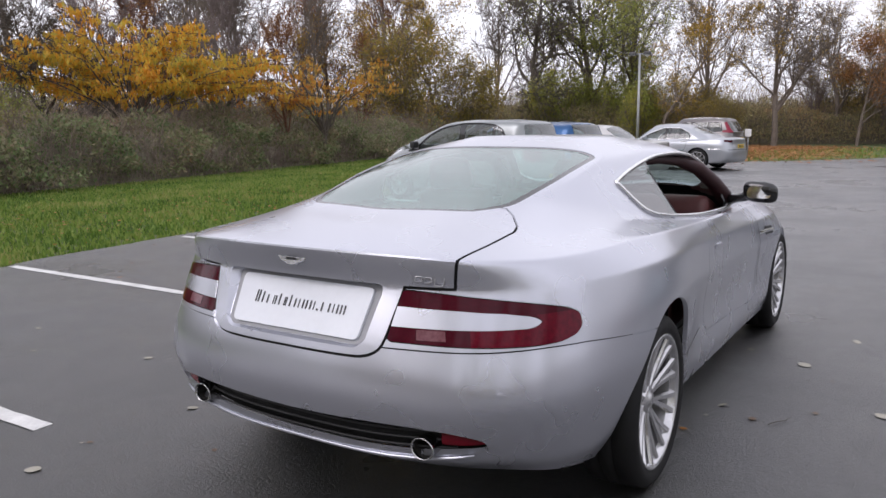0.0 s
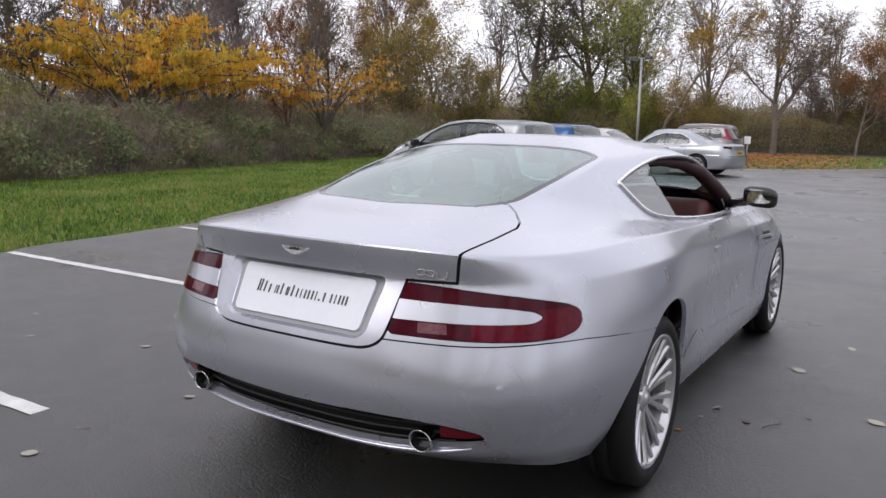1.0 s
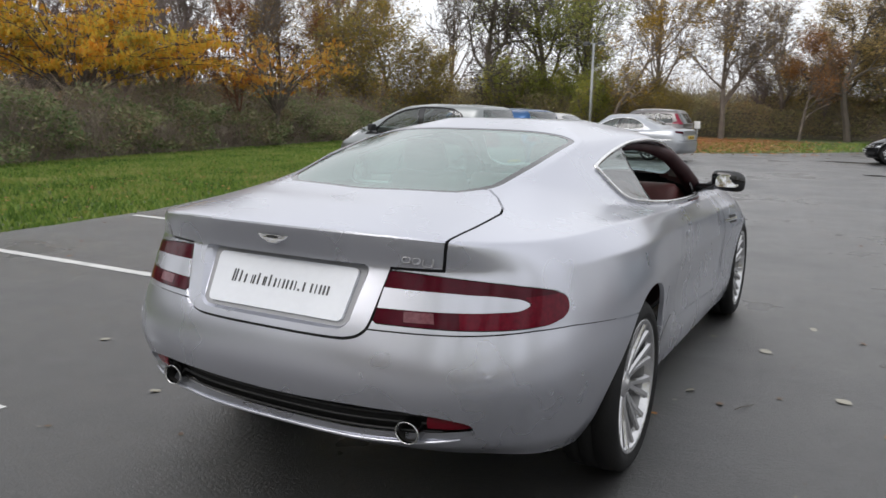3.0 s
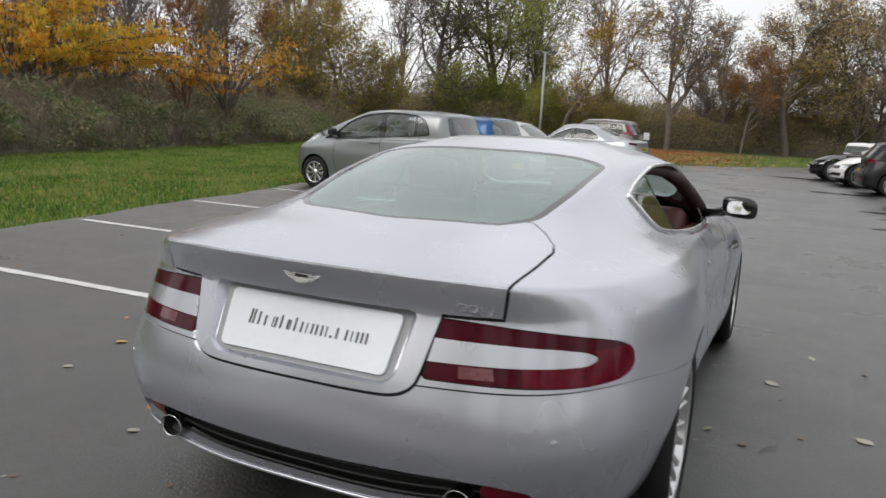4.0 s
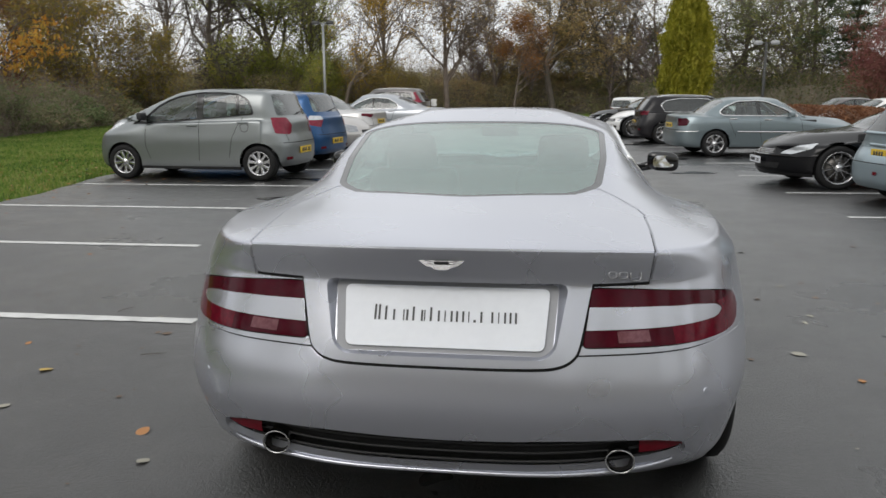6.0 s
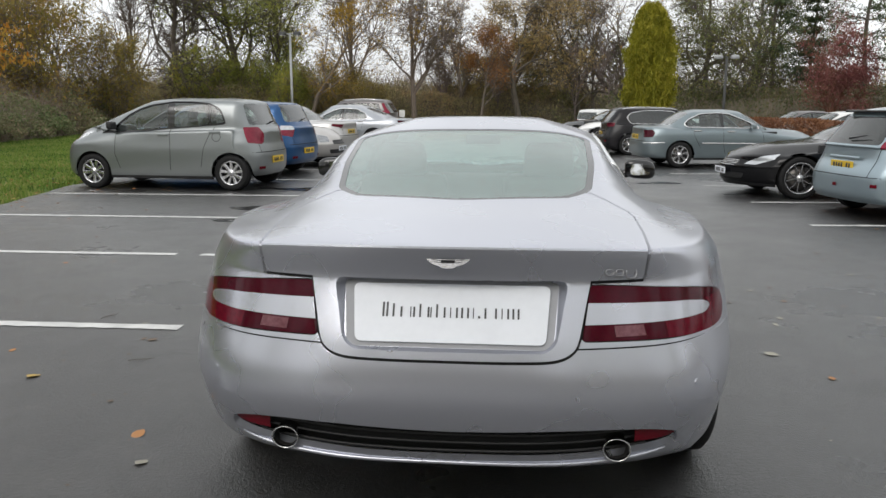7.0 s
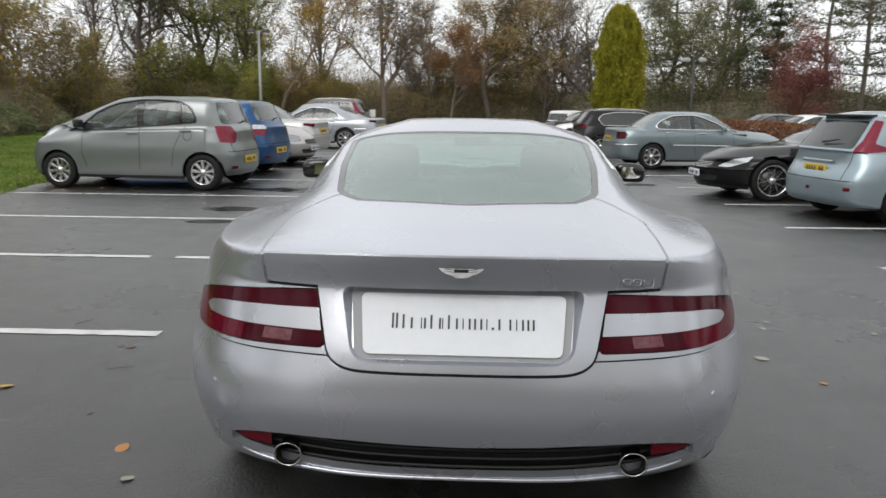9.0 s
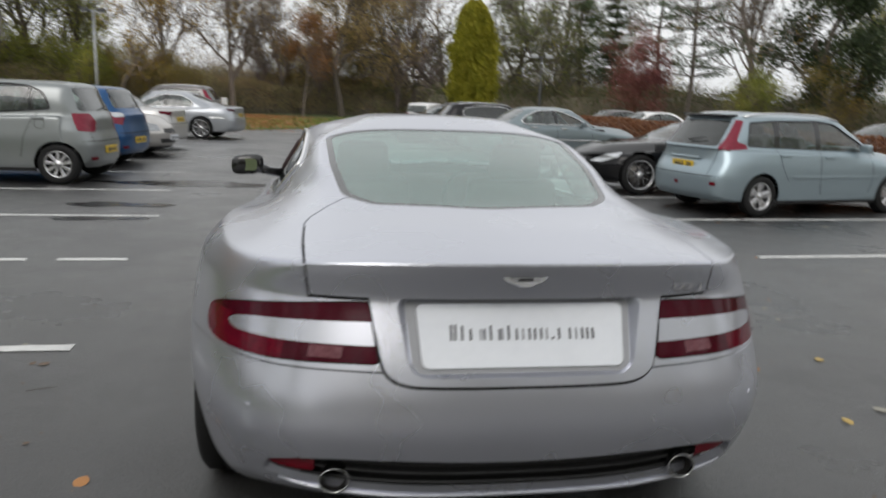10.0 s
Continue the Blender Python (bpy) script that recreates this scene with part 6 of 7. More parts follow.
def plant(name, meshes, x, y, turn, scale, label, group="", wide=1.0, z=-.03):
    t = empty(name, Matrix.Translation((x, y, z)) @ Matrix.Rotation(radians(turn), 4, "Z") @ Matrix.Diagonal((scale * wide, scale * wide, scale, 1)), label, "tree" if "tree" in name else "bush", group)
    part("trunk", meshes[0], None, t)
    if meshes[1]:
        part("crown", meshes[1], None, t)
    return t


L_YELLOW = leafy("golden_leaves", [(0, (.66, .24, .03)), (.35, (.76, .40, .045)), (.62, (.72, .52, .07)), (.85, (.52, .43, .08)), (1, (.34, .34, .07))], .55, .48, .7)
L_BUSH = leafy("olive_brown_leaves", [(0, (.16, .15, .045)), (.4, (.27, .23, .06)), (.75, (.38, .26, .07)), (1, (.44, .24, .07))], .6, .4, .5)
L_ORANGE = leafy("orange_leaves", [(0, (.50, .17, .03)), (.4, (.62, .30, .05)), (.75, (.60, .40, .08)), (1, (.40, .32, .10))], .55, .45, .7)
L_AMBER = leafy("amber_leaves", [(0, (.20, .13, .03)), (.35, (.38, .25, .04)), (.7, (.50, .32, .05)), (1, (.52, .24, .05))], .6, .35, .5)
L_OLIVE = leafy("olive_leaves", [(0, (.19, .22, .055)), (.5, (.31, .34, .08)), (.8, (.44, .40, .085)), (1, (.54, .43, .08))], .55, .5, .45)
L_TAN = leafy("tan_oak_leaves", [(0, (.27, .22, .09)), (.5, (.46, .34, .14)), (1, (.52, .32, .12))], .65, .4)
L_RUST = leafy("rust_leaves", [(0, (.19, .085, .035)), (.5, (.36, .17, .06)), (1, (.46, .24, .08))], .65, .3)
L_BEECH = leafy("beech_hedge_leaves", [(0, (.10, .045, .024)), (.5, (.20, .085, .042)), (1, (.29, .14, .06))], .65, .2)
L_RED = leafy("dark_red_leaves", [(0, (.19, .070, .070)), (.5, (.29, .105, .098)), (1, (.38, .19, .14))], .6, .3)
L_LIME = leafy("yellow_green_fronds", [(0, (.18, .185, .015)), (.5, (.32, .305, .024)), (1, (.48, .42, .06))], .6, .3, 1.2)
L_PINE = leafy("dark_needles", [(0, (.045, .070, .036)), (.6, (.080, .115, .055)), (1, (.14, .16, .07))], .6, .2)
L_DUSK = leafy("dusky_green_leaves", [(0, (.105, .125, .050)), (.5, (.175, .195, .065)), (1, (.34, .29, .08))], .55, .3, .5)
L_IVY = leafy("ivy_leaves", [(0, (.030, .046, .022)), (.6, (.055, .078, .032)), (1, (.11, .115, .05))], .45, .15)
L_BRAMBLE = leafy("bramble_leaves", [(0, (.075, .110, .045)), (.30, (.160, .215, .085)), (.52, (.205, .205, .105)), (.78, (.28, .225, .145)), (1, (.35, .21, .125))], .7, .25, .42)
L_DARKSCRUB = leafy("dark_green_scrub_leaves", [(0, (.055, .070, .030)), (.45, (.105, .125, .045)), (.8, (.17, .15, .06)), (1, (.22, .13, .06))], .65, .25, .35)
L_SCRUB = leafy("scrub_leaves", [(0, (.24, .25, .12)), (.4, (.40, .37, .18)), (.75, (.48, .37, .19)), (1, (.54, .32, .16))], .7, .25, .3)
STEMS = leafy("dead_stems", [(0, (.13, .10, .085)), (.6, (.27, .21, .175)), (1, (.44, .36, .29))], .8, 0)
LITTER = leafy("fallen_leaf_litter", [(0, (.22, .085, .030)), (.5, (.40, .17, .060)), (1, (.48, .27, .10))], .6, .1)
FROND_CORE = plain("shade_toned_fronds", (.10, .11, .02), (.19, .19, .03), .9, scale=4, bump=.6)
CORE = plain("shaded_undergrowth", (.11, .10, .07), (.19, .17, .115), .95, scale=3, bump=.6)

BARE = dict(segs=(7, 5, 3, 2, 1), wander=(.08, .16, .20, .22, .2), lift=(.04, .06, .05, .04, .02), kids=(9, 7, 6, 5), angle=(42, 40, 40, 42), ratio=(.62, .60, .55, .52), thin=(.62, .62, .6, .6), leaf_level=3)
BARE["from"] = (.28, .2, .2, .1)
GNARL = dict(BARE, wander=(.20, .30, .32, .30, .25), lift=(.02, .03, .02, .02, .0), kids=(8, 7, 6, 5))
FINE = dict(BARE, wander=(.05, .10, .14, .16, .16), lift=(.05, .12, .12, .10, .06), angle=(30, 30, 32, 34), kids=(13, 7, 6, 4), ratio=(.5, .55, .52, .5))
KNOT = dict(BARE, segs=(7, 6, 4, 2, 1), wander=(.12, .26, .34, .36, .3), lift=(.03, .03, .02, .02, .0), kids=(11, 8, 7, 5), angle=(48, 44, 42, 44), ratio=(.66, .58, .55, .52))
KNOT["from"] = (.22, .2, .2, .1)
BUSHY = dict(BARE, segs=(5, 3, 2, 1), wander=(.10, .18, .2, .2), lift=(.06, .06, .04, .02), kids=(9, 8, 6), angle=(38, 40, 42), ratio=(.55, .55, .5), leaf_level=2)
BUSHY["from"] = (.1, .15, .15)



def shelf_tree(seed, rx, ry, z0, z1, boughs, twigs, per, leaf=None):
    """Low spreading tree: arching boughs that level out, with long leaves hanging from their twigs in layers."""
    r = np.random.default_rng(seed)
    segs, cs = [], []
    fork = Vector((0, 0, z0 * .48))
    segs.append((0, 0, -.1, *fork, .12, .09))
    for i in range(boughs):
        a, q = 2 * math.pi * (i * .618 + r.normal(0, .04)), math.sqrt(r.uniform(.06, 1))
        end = Vector((rx * q * math.cos(a), ry * q * math.sin(a), z0 + (z1 - z0) * (1 - .62 * q * q) * r.uniform(.02, .95)))
        mid = Vector((end.x * .42 + r.normal(0, .25), end.y * .42 + r.normal(0, .25), end.z + r.normal(.28, .18)))
        pts = [fork * (1 - t) ** 2 + mid * 2 * t * (1 - t) + end * t * t + Vector(r.normal(0, .04, 3)) for t in np.linspace(0, 1, 9)]
        for k in range(8):
            segs.append((*pts[k], *pts[k + 1], .034 * (1 - k / 9.5), .034 * (1 - (k + 1) / 9.5)))
        for _ in range(twigs):
            t = r.uniform(.34, 1.0)
            p = pts[int(t * 8 * .999)].lerp(pts[min(8, int(t * 8 * .999) + 1)], (t * 8) % 1)
            az = math.atan2(end.y, end.x) + r.normal(0, 1.0)
            ln = r.uniform(.30, .95)
            d = Vector((math.cos(az) * ln, math.sin(az) * ln, r.normal(.02, .13)))
            segs.append((*p, *(p + d), .010, .005))
            u = r.uniform(.1, 1.05, per)[:, None]
            cs.append(np.array([tuple(p)]) + u * np.array([tuple(d)]) + r.normal(0, .05, (per, 3)) - np.array([[0, 0, .11]]))
    c = np.concatenate(cs)
    return tubes_mesh("trunk", segs, BARK, least=.007), quads_mesh("crown", kites(r, c, .19, .95, .34), leaf or L_YELLOW)


M_GOLD = shelf_tree(3, 5.3, 2.8, 2.75, 5.6, 52, 15, 17)
M_GOLD2 = shelf_tree(4, 2.9, 2.2, 2.5, 5.0, 24, 10, 8, L_ORANGE)
M_BARE = tree_of(5, BARE, 8.0, .20, TWIG, L_AMBER, 1100, .16, .15, .3, least=.010)
M_BARE2 = tree_of(6, FINE, 9.0, .17, TWIG, None, 0, least=.010)
M_GNARL = tree_of(7, KNOT, 7.2, .20, BARK, None, 0, least=.012)
M_REDDISH = tree_of(8, FINE, 7.0, .12, RED_TWIG, L_RUST, 3000, .13, .2, .3, least=.010)
M_OLIVE = tree_of(9, BARE, 9.0, .22, BARK, L_OLIVE, 12000, .18, .34, .3, least=.012)
M_TAN = tree_of(10, GNARL, 9.0, .26, BARK, L_TAN, 16000, .15, .30, .3, least=.014)
M_BUSH = tree_of(11, BUSHY, 3.6, .05, TWIG, L_BUSH, 13000, .125, .24, .3, least=.008, stems=5)
M_GREENBUSH = tree_of(12, BUSHY, 3.0, .05, TWIG, L_OLIVE, 12000, .14, .28, .3, least=.008, stems=5)
M_ORANGE = tree_of(13, BARE, 6.2, .13, TWIG, L_RUST, 7500, .17, .30, .3, least=.010, above=3.4)
M_RED = tree_of(14, BUSHY, 4.8, .14, RED_TWIG, L_RED, 13000, .15, .30, .3, least=.010, stems=2)
M_MAUVE = tree_of(16, dict(FINE, kids=(14, 8, 6, 5)), 6.8, .11, MAUVE_TWIG, None, 0, least=.011)
M_DUSKY = tree_of(17, GNARL, 9.5, .24, BARK, L_DUSK, 9500, .17, .36, .3, least=.014)
M_VERGE = tree_of(19, dict(KNOT, angle=(36, 38, 40, 44), lift=(.03, .08, .05, .03, .0), wander=(.06, .18, .28, .3, .3)), 7.0, .19, TWIG, L_AMBER, 900, .16, .2, .3, least=.012)
M_UNSEEN = tree_of(18, dict(BARE, kids=(8, 6, 4)), 9.0, .24, BARK, L_OLIVE, 4500, .34, .4, .3, least=.02)
M_BARK2 = tree_of(15, GNARL, 8.5, .16, TWIG, L_AMBER, 5500, .17, .24, .3, least=.010)


def conifer():
    """Soft flame-shaped column of upright sprays round a core coloured dark for shade."""
    r = np.random.default_rng(21)
    n = 62000
    hs, ws = (0, .14, .36, .56, .74, .87, .95, 1.0), (.66, .86, .98, 1.0, .92, .73, .50, .22)
    h = r.uniform(0, 1, n) ** .9
    a = r.uniform(0, 2 * math.pi, n)
    lump = np.array([noise.noise(Vector((math.cos(t) * 2.6, math.sin(t) * 2.6, q * 4))) + .6 * noise.noise(Vector((math.cos(t) * 6, math.sin(t) * 6, q * 11))) for t, q in zip(a, h)])
    rad = 1.16 * np.interp(h, hs, ws) * (1 + .40 * lump) * (1 - .42 * r.beta(1.1, 2.6, n)) * (1 + .08 * r.normal(0, 1, n))
    c = np.stack([rad * np.cos(a), rad * np.sin(a), .1 + 5.8 * h + .25 * lump], 1)
    k = kites(r, c, .20, 0, .24, .75)
    # solid core, kept as the trunk mesh; its darker tone stands for shade between fronds
    v, f = [], []
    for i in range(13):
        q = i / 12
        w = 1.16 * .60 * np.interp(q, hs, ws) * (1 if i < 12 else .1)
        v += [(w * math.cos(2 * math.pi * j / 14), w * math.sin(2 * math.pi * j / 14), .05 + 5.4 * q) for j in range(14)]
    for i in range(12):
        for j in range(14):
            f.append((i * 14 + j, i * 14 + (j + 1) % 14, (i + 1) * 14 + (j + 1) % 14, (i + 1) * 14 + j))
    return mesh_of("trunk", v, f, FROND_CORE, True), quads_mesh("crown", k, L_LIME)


def pine(seed, h, gaps, leaf, wide, low=.25):
    """Tall trunk with tiers of nearly level boughs and clumps of needles."""
    r = np.random.default_rng(seed)
    segs, cl = [], []
    k = 14
    for i in range(k):
        segs.append((math.sin(i * .7) * .08, math.cos(i * .9) * .08, h * i / k, math.sin((i + 1) * .7) * .08, math.cos((i + 1) * .9) * .08, h * (i + 1) / k, .20 * (1 - .8 * i / k), .20 * (1 - .8 * (i + 1) / k)))
    z = h * low
    while z < h * .98:
        t = (z / h - low) / (1 - low)
        for _ in range(r.integers(3, 6)):
            a = r.uniform(0, 2 * math.pi)
            ln = wide * (1 - .75 * t) * r.uniform(.5, 1.15)
            p = Vector((0, 0, z))
            d = Vector((math.cos(a), math.sin(a), r.uniform(.0, .25)))
            for j in range(5):
                q = p + d * ln / 5
                d = d + Vector(r.normal(0, .12, 3)) + Vector((0, 0, -.03))
                segs.append((*p, *q, .05 * (1 - j / 6) * (1 - .5 * t), .05 * (1 - (j + 1) / 6) * (1 - .5 * t)))
                if j > 0:
                    cl += [q + Vector(r.normal(0, (.30, .30, .10)[m]) for m in range(3)) for _ in range(int(5 * gaps))]
                p = q
        z += h * r.uniform(.03, .075)
    c = np.array([tuple(p) for p in cl])
    c = np.repeat(c, 7, 0) + r.normal(0, .16, (len(c) * 7, 3)) * np.array([1, 1, .5])
    return tubes_mesh("trunk", segs, BARK, least=.012), quads_mesh("crown", kites(r, c, .24, 0, .3, .25), leaf)


M_CONIFER = conifer()
M_PINE = pine(31, 15, .8, L_PINE, 3.4)
M_PINE2 = pine(32, 13, .55, L_PINE, 3.8, .35)
M_FIR = pine(33, 12, 1.3, L_IVY, 2.0, .08)


def ivy_tree():
    segs, tips = [], []
    r = np.random.default_rng(41)
    grow(r, Vector((0, 0, 0)), Vector((.1, 0, 1)), 6.0, .22, 0, BUSHY, segs, tips)
    t = np.array([tuple(p) for p in tips])
    t = t[t[:, 2] > 2.0]
    c = t[r.choice(len(t), 16000)] + r.normal(0, .3, (16000, 3))
    st = np.stack([r.normal(0, .28, 2500), r.normal(0, .28, 2500), r.uniform(0, 3, 2500)], 1)
    return tubes_mesh("trunk", segs, BARK, least=.01), quads_mesh("crown", kites(r, np.concatenate([c, st]), .22, .2), L_IVY)


M_IVY = ivy_tree()

plant("golden_tree", M_GOLD, -20.9, 13.4, 54, 1.0, "small spreading tree with golden yellow autumn leaves", wide=1.0)
plant("golden_tree", M_GOLD2, -18.9, 20.4, 50, 1.0, "thin small tree with orange-yellow autumn leaves")
plant("golden_tree", M_GOLD2, -22.6, 18.4, 170, 1.2, "thin small tree with orange-yellow autumn leaves")
plant("bush", M_GREENBUSH, -20.6, 9.0, 60, .62, "olive bush behind the hedge", "woodland bushes")
def deeper(x, y, s):
    """Trees of the far left stand behind the end of the hedge."""
    if x < -13 and 20 < y < 45:
        return 1 + (x - 1) * 1.28, -2 + (y + 2) * 1.28, s * 1.26
    return x, y, s


for x, y, t, s, m, lab in [
    (-36, 22, 0, 1.15, M_REDDISH, "bare tree with reddish brown twigs"), (-34, 28, 50, 1.2, M_BARE2, "bare grey tree with fine upright twigs"), (-38, 14, 90, 1.2, M_BARE2, "bare grey tree with fine upright twigs"), (-33, 33, 140, 1.15, M_REDDISH, "bare tree with reddish brown twigs"),
    (-40, 30, 200, 1.3, M_BARE2, "bare grey tree with fine upright twigs"), (-37, 7, 250, 1.2, M_REDDISH, "bare tree with reddish brown twigs"), (-32, 40, 300, 1.25, M_BARE2, "bare grey tree with fine upright twigs"), (-36, 2, 10, 1.2, M_BARE2, "bare grey tree with fine upright twigs"),
    (-26, 9, 0, .75, M_GNARL, "bare dark twisted tree behind the hedge"), (-29, 14, 70, .8, M_BARE2, "bare grey tree with fine upright twigs"), (-27, 18, 130, .8, M_REDDISH, "bare tree with reddish brown twigs"),
    (-25.5, 22, 40, .85, M_BARE2, "bare grey tree with fine upright twigs"), (-24.5, 26.5, 90, .95, M_REDDISH, "bare tree with reddish brown twigs"), (-22.5, 30, 10, .95, M_REDDISH, "bare tree with reddish brown twigs"),
    (-29, 5, 200, .85, M_BARE2, "bare grey tree with fine upright twigs"), (-24, 3, 300, .6, M_GNARL, "bare dark twisted tree behind the hedge"), (-31, 24, 20, .95, M_BARE, "bare grey tree with a few amber leaves"),
    (-22.4, 33.6, 300, .8, M_BARK2, "half-bare tree with sparse amber leaves"), 
    (-19.4, 38.4, 60, 1.12, M_GNARL, "gnarled bare dark tree"), (-16.2, 40.0, 10, 1.1, M_OLIVE, "tall tree with thinning olive and yellow leaves"), 
    (-18.4, 51.5, 120, .9, M_OLIVE, "tall tree with thinning olive and yellow leaves"), (-14.8, 47.5, 30, .9, M_BARK2, "half-bare tree with sparse amber leaves"), (-13.0, 52.5, 0, 1.12, M_BARE2, "tall bare tree with fine upright twigs"),
    (-8.7, 51.8, 30, 1.12, M_VERGE, "bare spreading tree on the leaf-strewn verge"), (-4.2, 54.6, 0, .80, M_ORANGE, "small tree with rust-orange leaves"), (-1.4, 56.5, 50, 1.0, M_TAN, "broad oak with tan autumn leaves"), (2.6, 58.5, 170, .98, M_TAN, "broad oak with tan autumn leaves"),
    (-6.2, 60.5, 220, .98, M_BARE, "bare grey tree with a few amber leaves"), (6.5, 59.5, 280, 1.02, M_BARE, "bare grey tree with a few amber leaves"),
    (25.8, 47.5, 20, 1.05, M_BARE2, "tall bare tree with fine upright twigs"), (23.4, 42.6, 200, 1.1, M_BARE, "bare grey tree with a few amber leaves"), (31.5, 44.0, 90, 1.05, M_OLIVE, "tall tree with thinning olive and yellow leaves"), (17, 62, 90, 1.2, M_BARE2, "tall bare tree with fine upright twigs"),
    (10.0, 56.5, 40, .98, M_DUSKY, "tall tree with sparse dark green leaves"), (13.4, 55.0, 150, 1.0, M_DUSKY, "tall tree with sparse dark green leaves"), (15.4, 52.0, 260, .85, M_DUSKY, "tall tree with sparse dark green leaves"), (7.4, 60.0, 300, 1.0, M_DUSKY, "tall tree with sparse dark green leaves"),
    (-3.4, 60.5, 300, .85, M_MAUVE, "small bare tree with mauve-brown twigs"), (-7.8, 60.5, 60, .85, M_MAUVE, "small bare tree with mauve-brown twigs"), (4.4, 60.5, 30, .85, M_BARE2, "bare grey tree with fine upright twigs"), (2.8, 57.8, 190, .72, M_MAUVE, "small bare tree with mauve-brown twigs"), (5.2, 56.8, 20, .70, M_MAUVE, "small bare tree with mauve-brown twigs"),
    (-27.0, 17.5, 0, .82, M_MAUVE, "small bare tree with mauve-brown twigs"), (-24.6, 20.6, 80, .86, M_MAUVE, "small bare tree with mauve-brown twigs"), (-23.0, 23.4, 200, .70, M_BARE2, "bare grey tree with fine upright twigs"), (-21.6, 15.6, 150, .58, M_MAUVE, "small bare tree with mauve-brown twigs"),
    (-20.4, 20.0, 20, .60, M_REDDISH, "bare tree with reddish brown twigs"), (-27.5, 56.5, 30, 1.1, M_MAUVE, "small bare tree with mauve-brown twigs"), (-30.5, 53.0, 250, 1.1, M_BARE2, "bare grey tree with fine upright twigs"), (-21.0, 58.0, 250, 1.1, M_BARE2, "bare grey tree with fine upright twigs"),
    (-25.0, 24.0, 40, .66, M_BARK2, "half-bare tree with sparse amber leaves"), (-23.0, 27.0, 140, .62, M_BARK2, "half-bare tree with sparse amber leaves"), (-20.6, 24.4, 240, .55, M_REDDISH, "bare tree with reddish brown twigs"), (-22.5, 11.5, 310, .66, M_GNARL, "bare dark twisted tree behind the hedge"), (-24.5, 14.0, 10, .70, M_MAUVE, "small bare tree with mauve-brown twigs"),
    (37, 40, 90, 1.1, M_BARE, "bare grey tree with a few amber leaves"), (42, 30, 0, 1.1, M_OLIVE, "tall tree with thinning olive and yellow leaves"),
]:
    x, y, s = deeper(x, y, s)
    plant("tree", m, x, y, t, s, lab, "woodland trees")
for x, y, t, s, m, lab in [(-18.6, 26.0, 0, 1.12, M_BUSH, "dense bush with olive-brown leaves"), (-17.4, 28.6, 70, .86, M_BUSH, "dense bush with olive-brown leaves"), (-17.6, 37.6, 0, 1.05, M_GREENBUSH, "round bush with olive leaves"), (-15.6, 39.2, 60, .95, M_GREENBUSH, "round bush with olive leaves"), (-16.6, 48.2, 20, 1.05, M_GREENBUSH, "round bush with olive leaves"), (-14.2, 49.8, 110, .9, M_BUSH, "dense bush with olive-brown leaves"),
                           (-11.2, 47.5, 150, .62, M_BUSH, "dense bush with olive-brown leaves"), (-6.2, 63.0, 100, 1.15, M_BUSH, "dense bush with olive-brown leaves"), (-0.6, 63.0, 40, 1.1, M_BUSH, "dense bush with olive-brown leaves"), (-3.2, 64.0, 20, 1.2, M_BUSH, "dense bush with olive-brown leaves"), (2.4, 62.5, 0, 1.1, M_BUSH, "dense bush with olive-brown leaves"),
                           (22.0, 40.0, 0, .9, M_GREENBUSH, "round bush with olive leaves"), (25.5, 38.0, 100, .8, M_BUSH, "dense bush with olive-brown leaves")]:
    x, y, s = deeper(x, y, s)
    plant("bush", m, x, y, t, s, lab, "woodland bushes")
plant("conifer_tree", M_CONIFER, 5.55, 37.9, 0, 1.07, "dense columnar conifer with yellow-green fronds", wide=.86)
for x, y, t, s, m in [(12.6, 59.5, 140, 1.0, M_PINE2), (16.4, 56.0, 60, .95, M_PINE), (19.2, 56.5, 20, .9, M_FIR), (21.4, 53.0, 0, 1.0, M_PINE2), (20.2, 44.4, 100, .9, M_PINE)]:
    plant("pine_tree", m, x, y, t, s, "tall dark evergreen with level boughs", "evergreens")
plant("red_tree", M_RED, 17.2, 46.6, 0, .90, "round tree with dark red leaves")
plant("ivy_tree", M_IVY, 24.9, 38.6, 0, 1.12, "tree smothered in dark ivy")


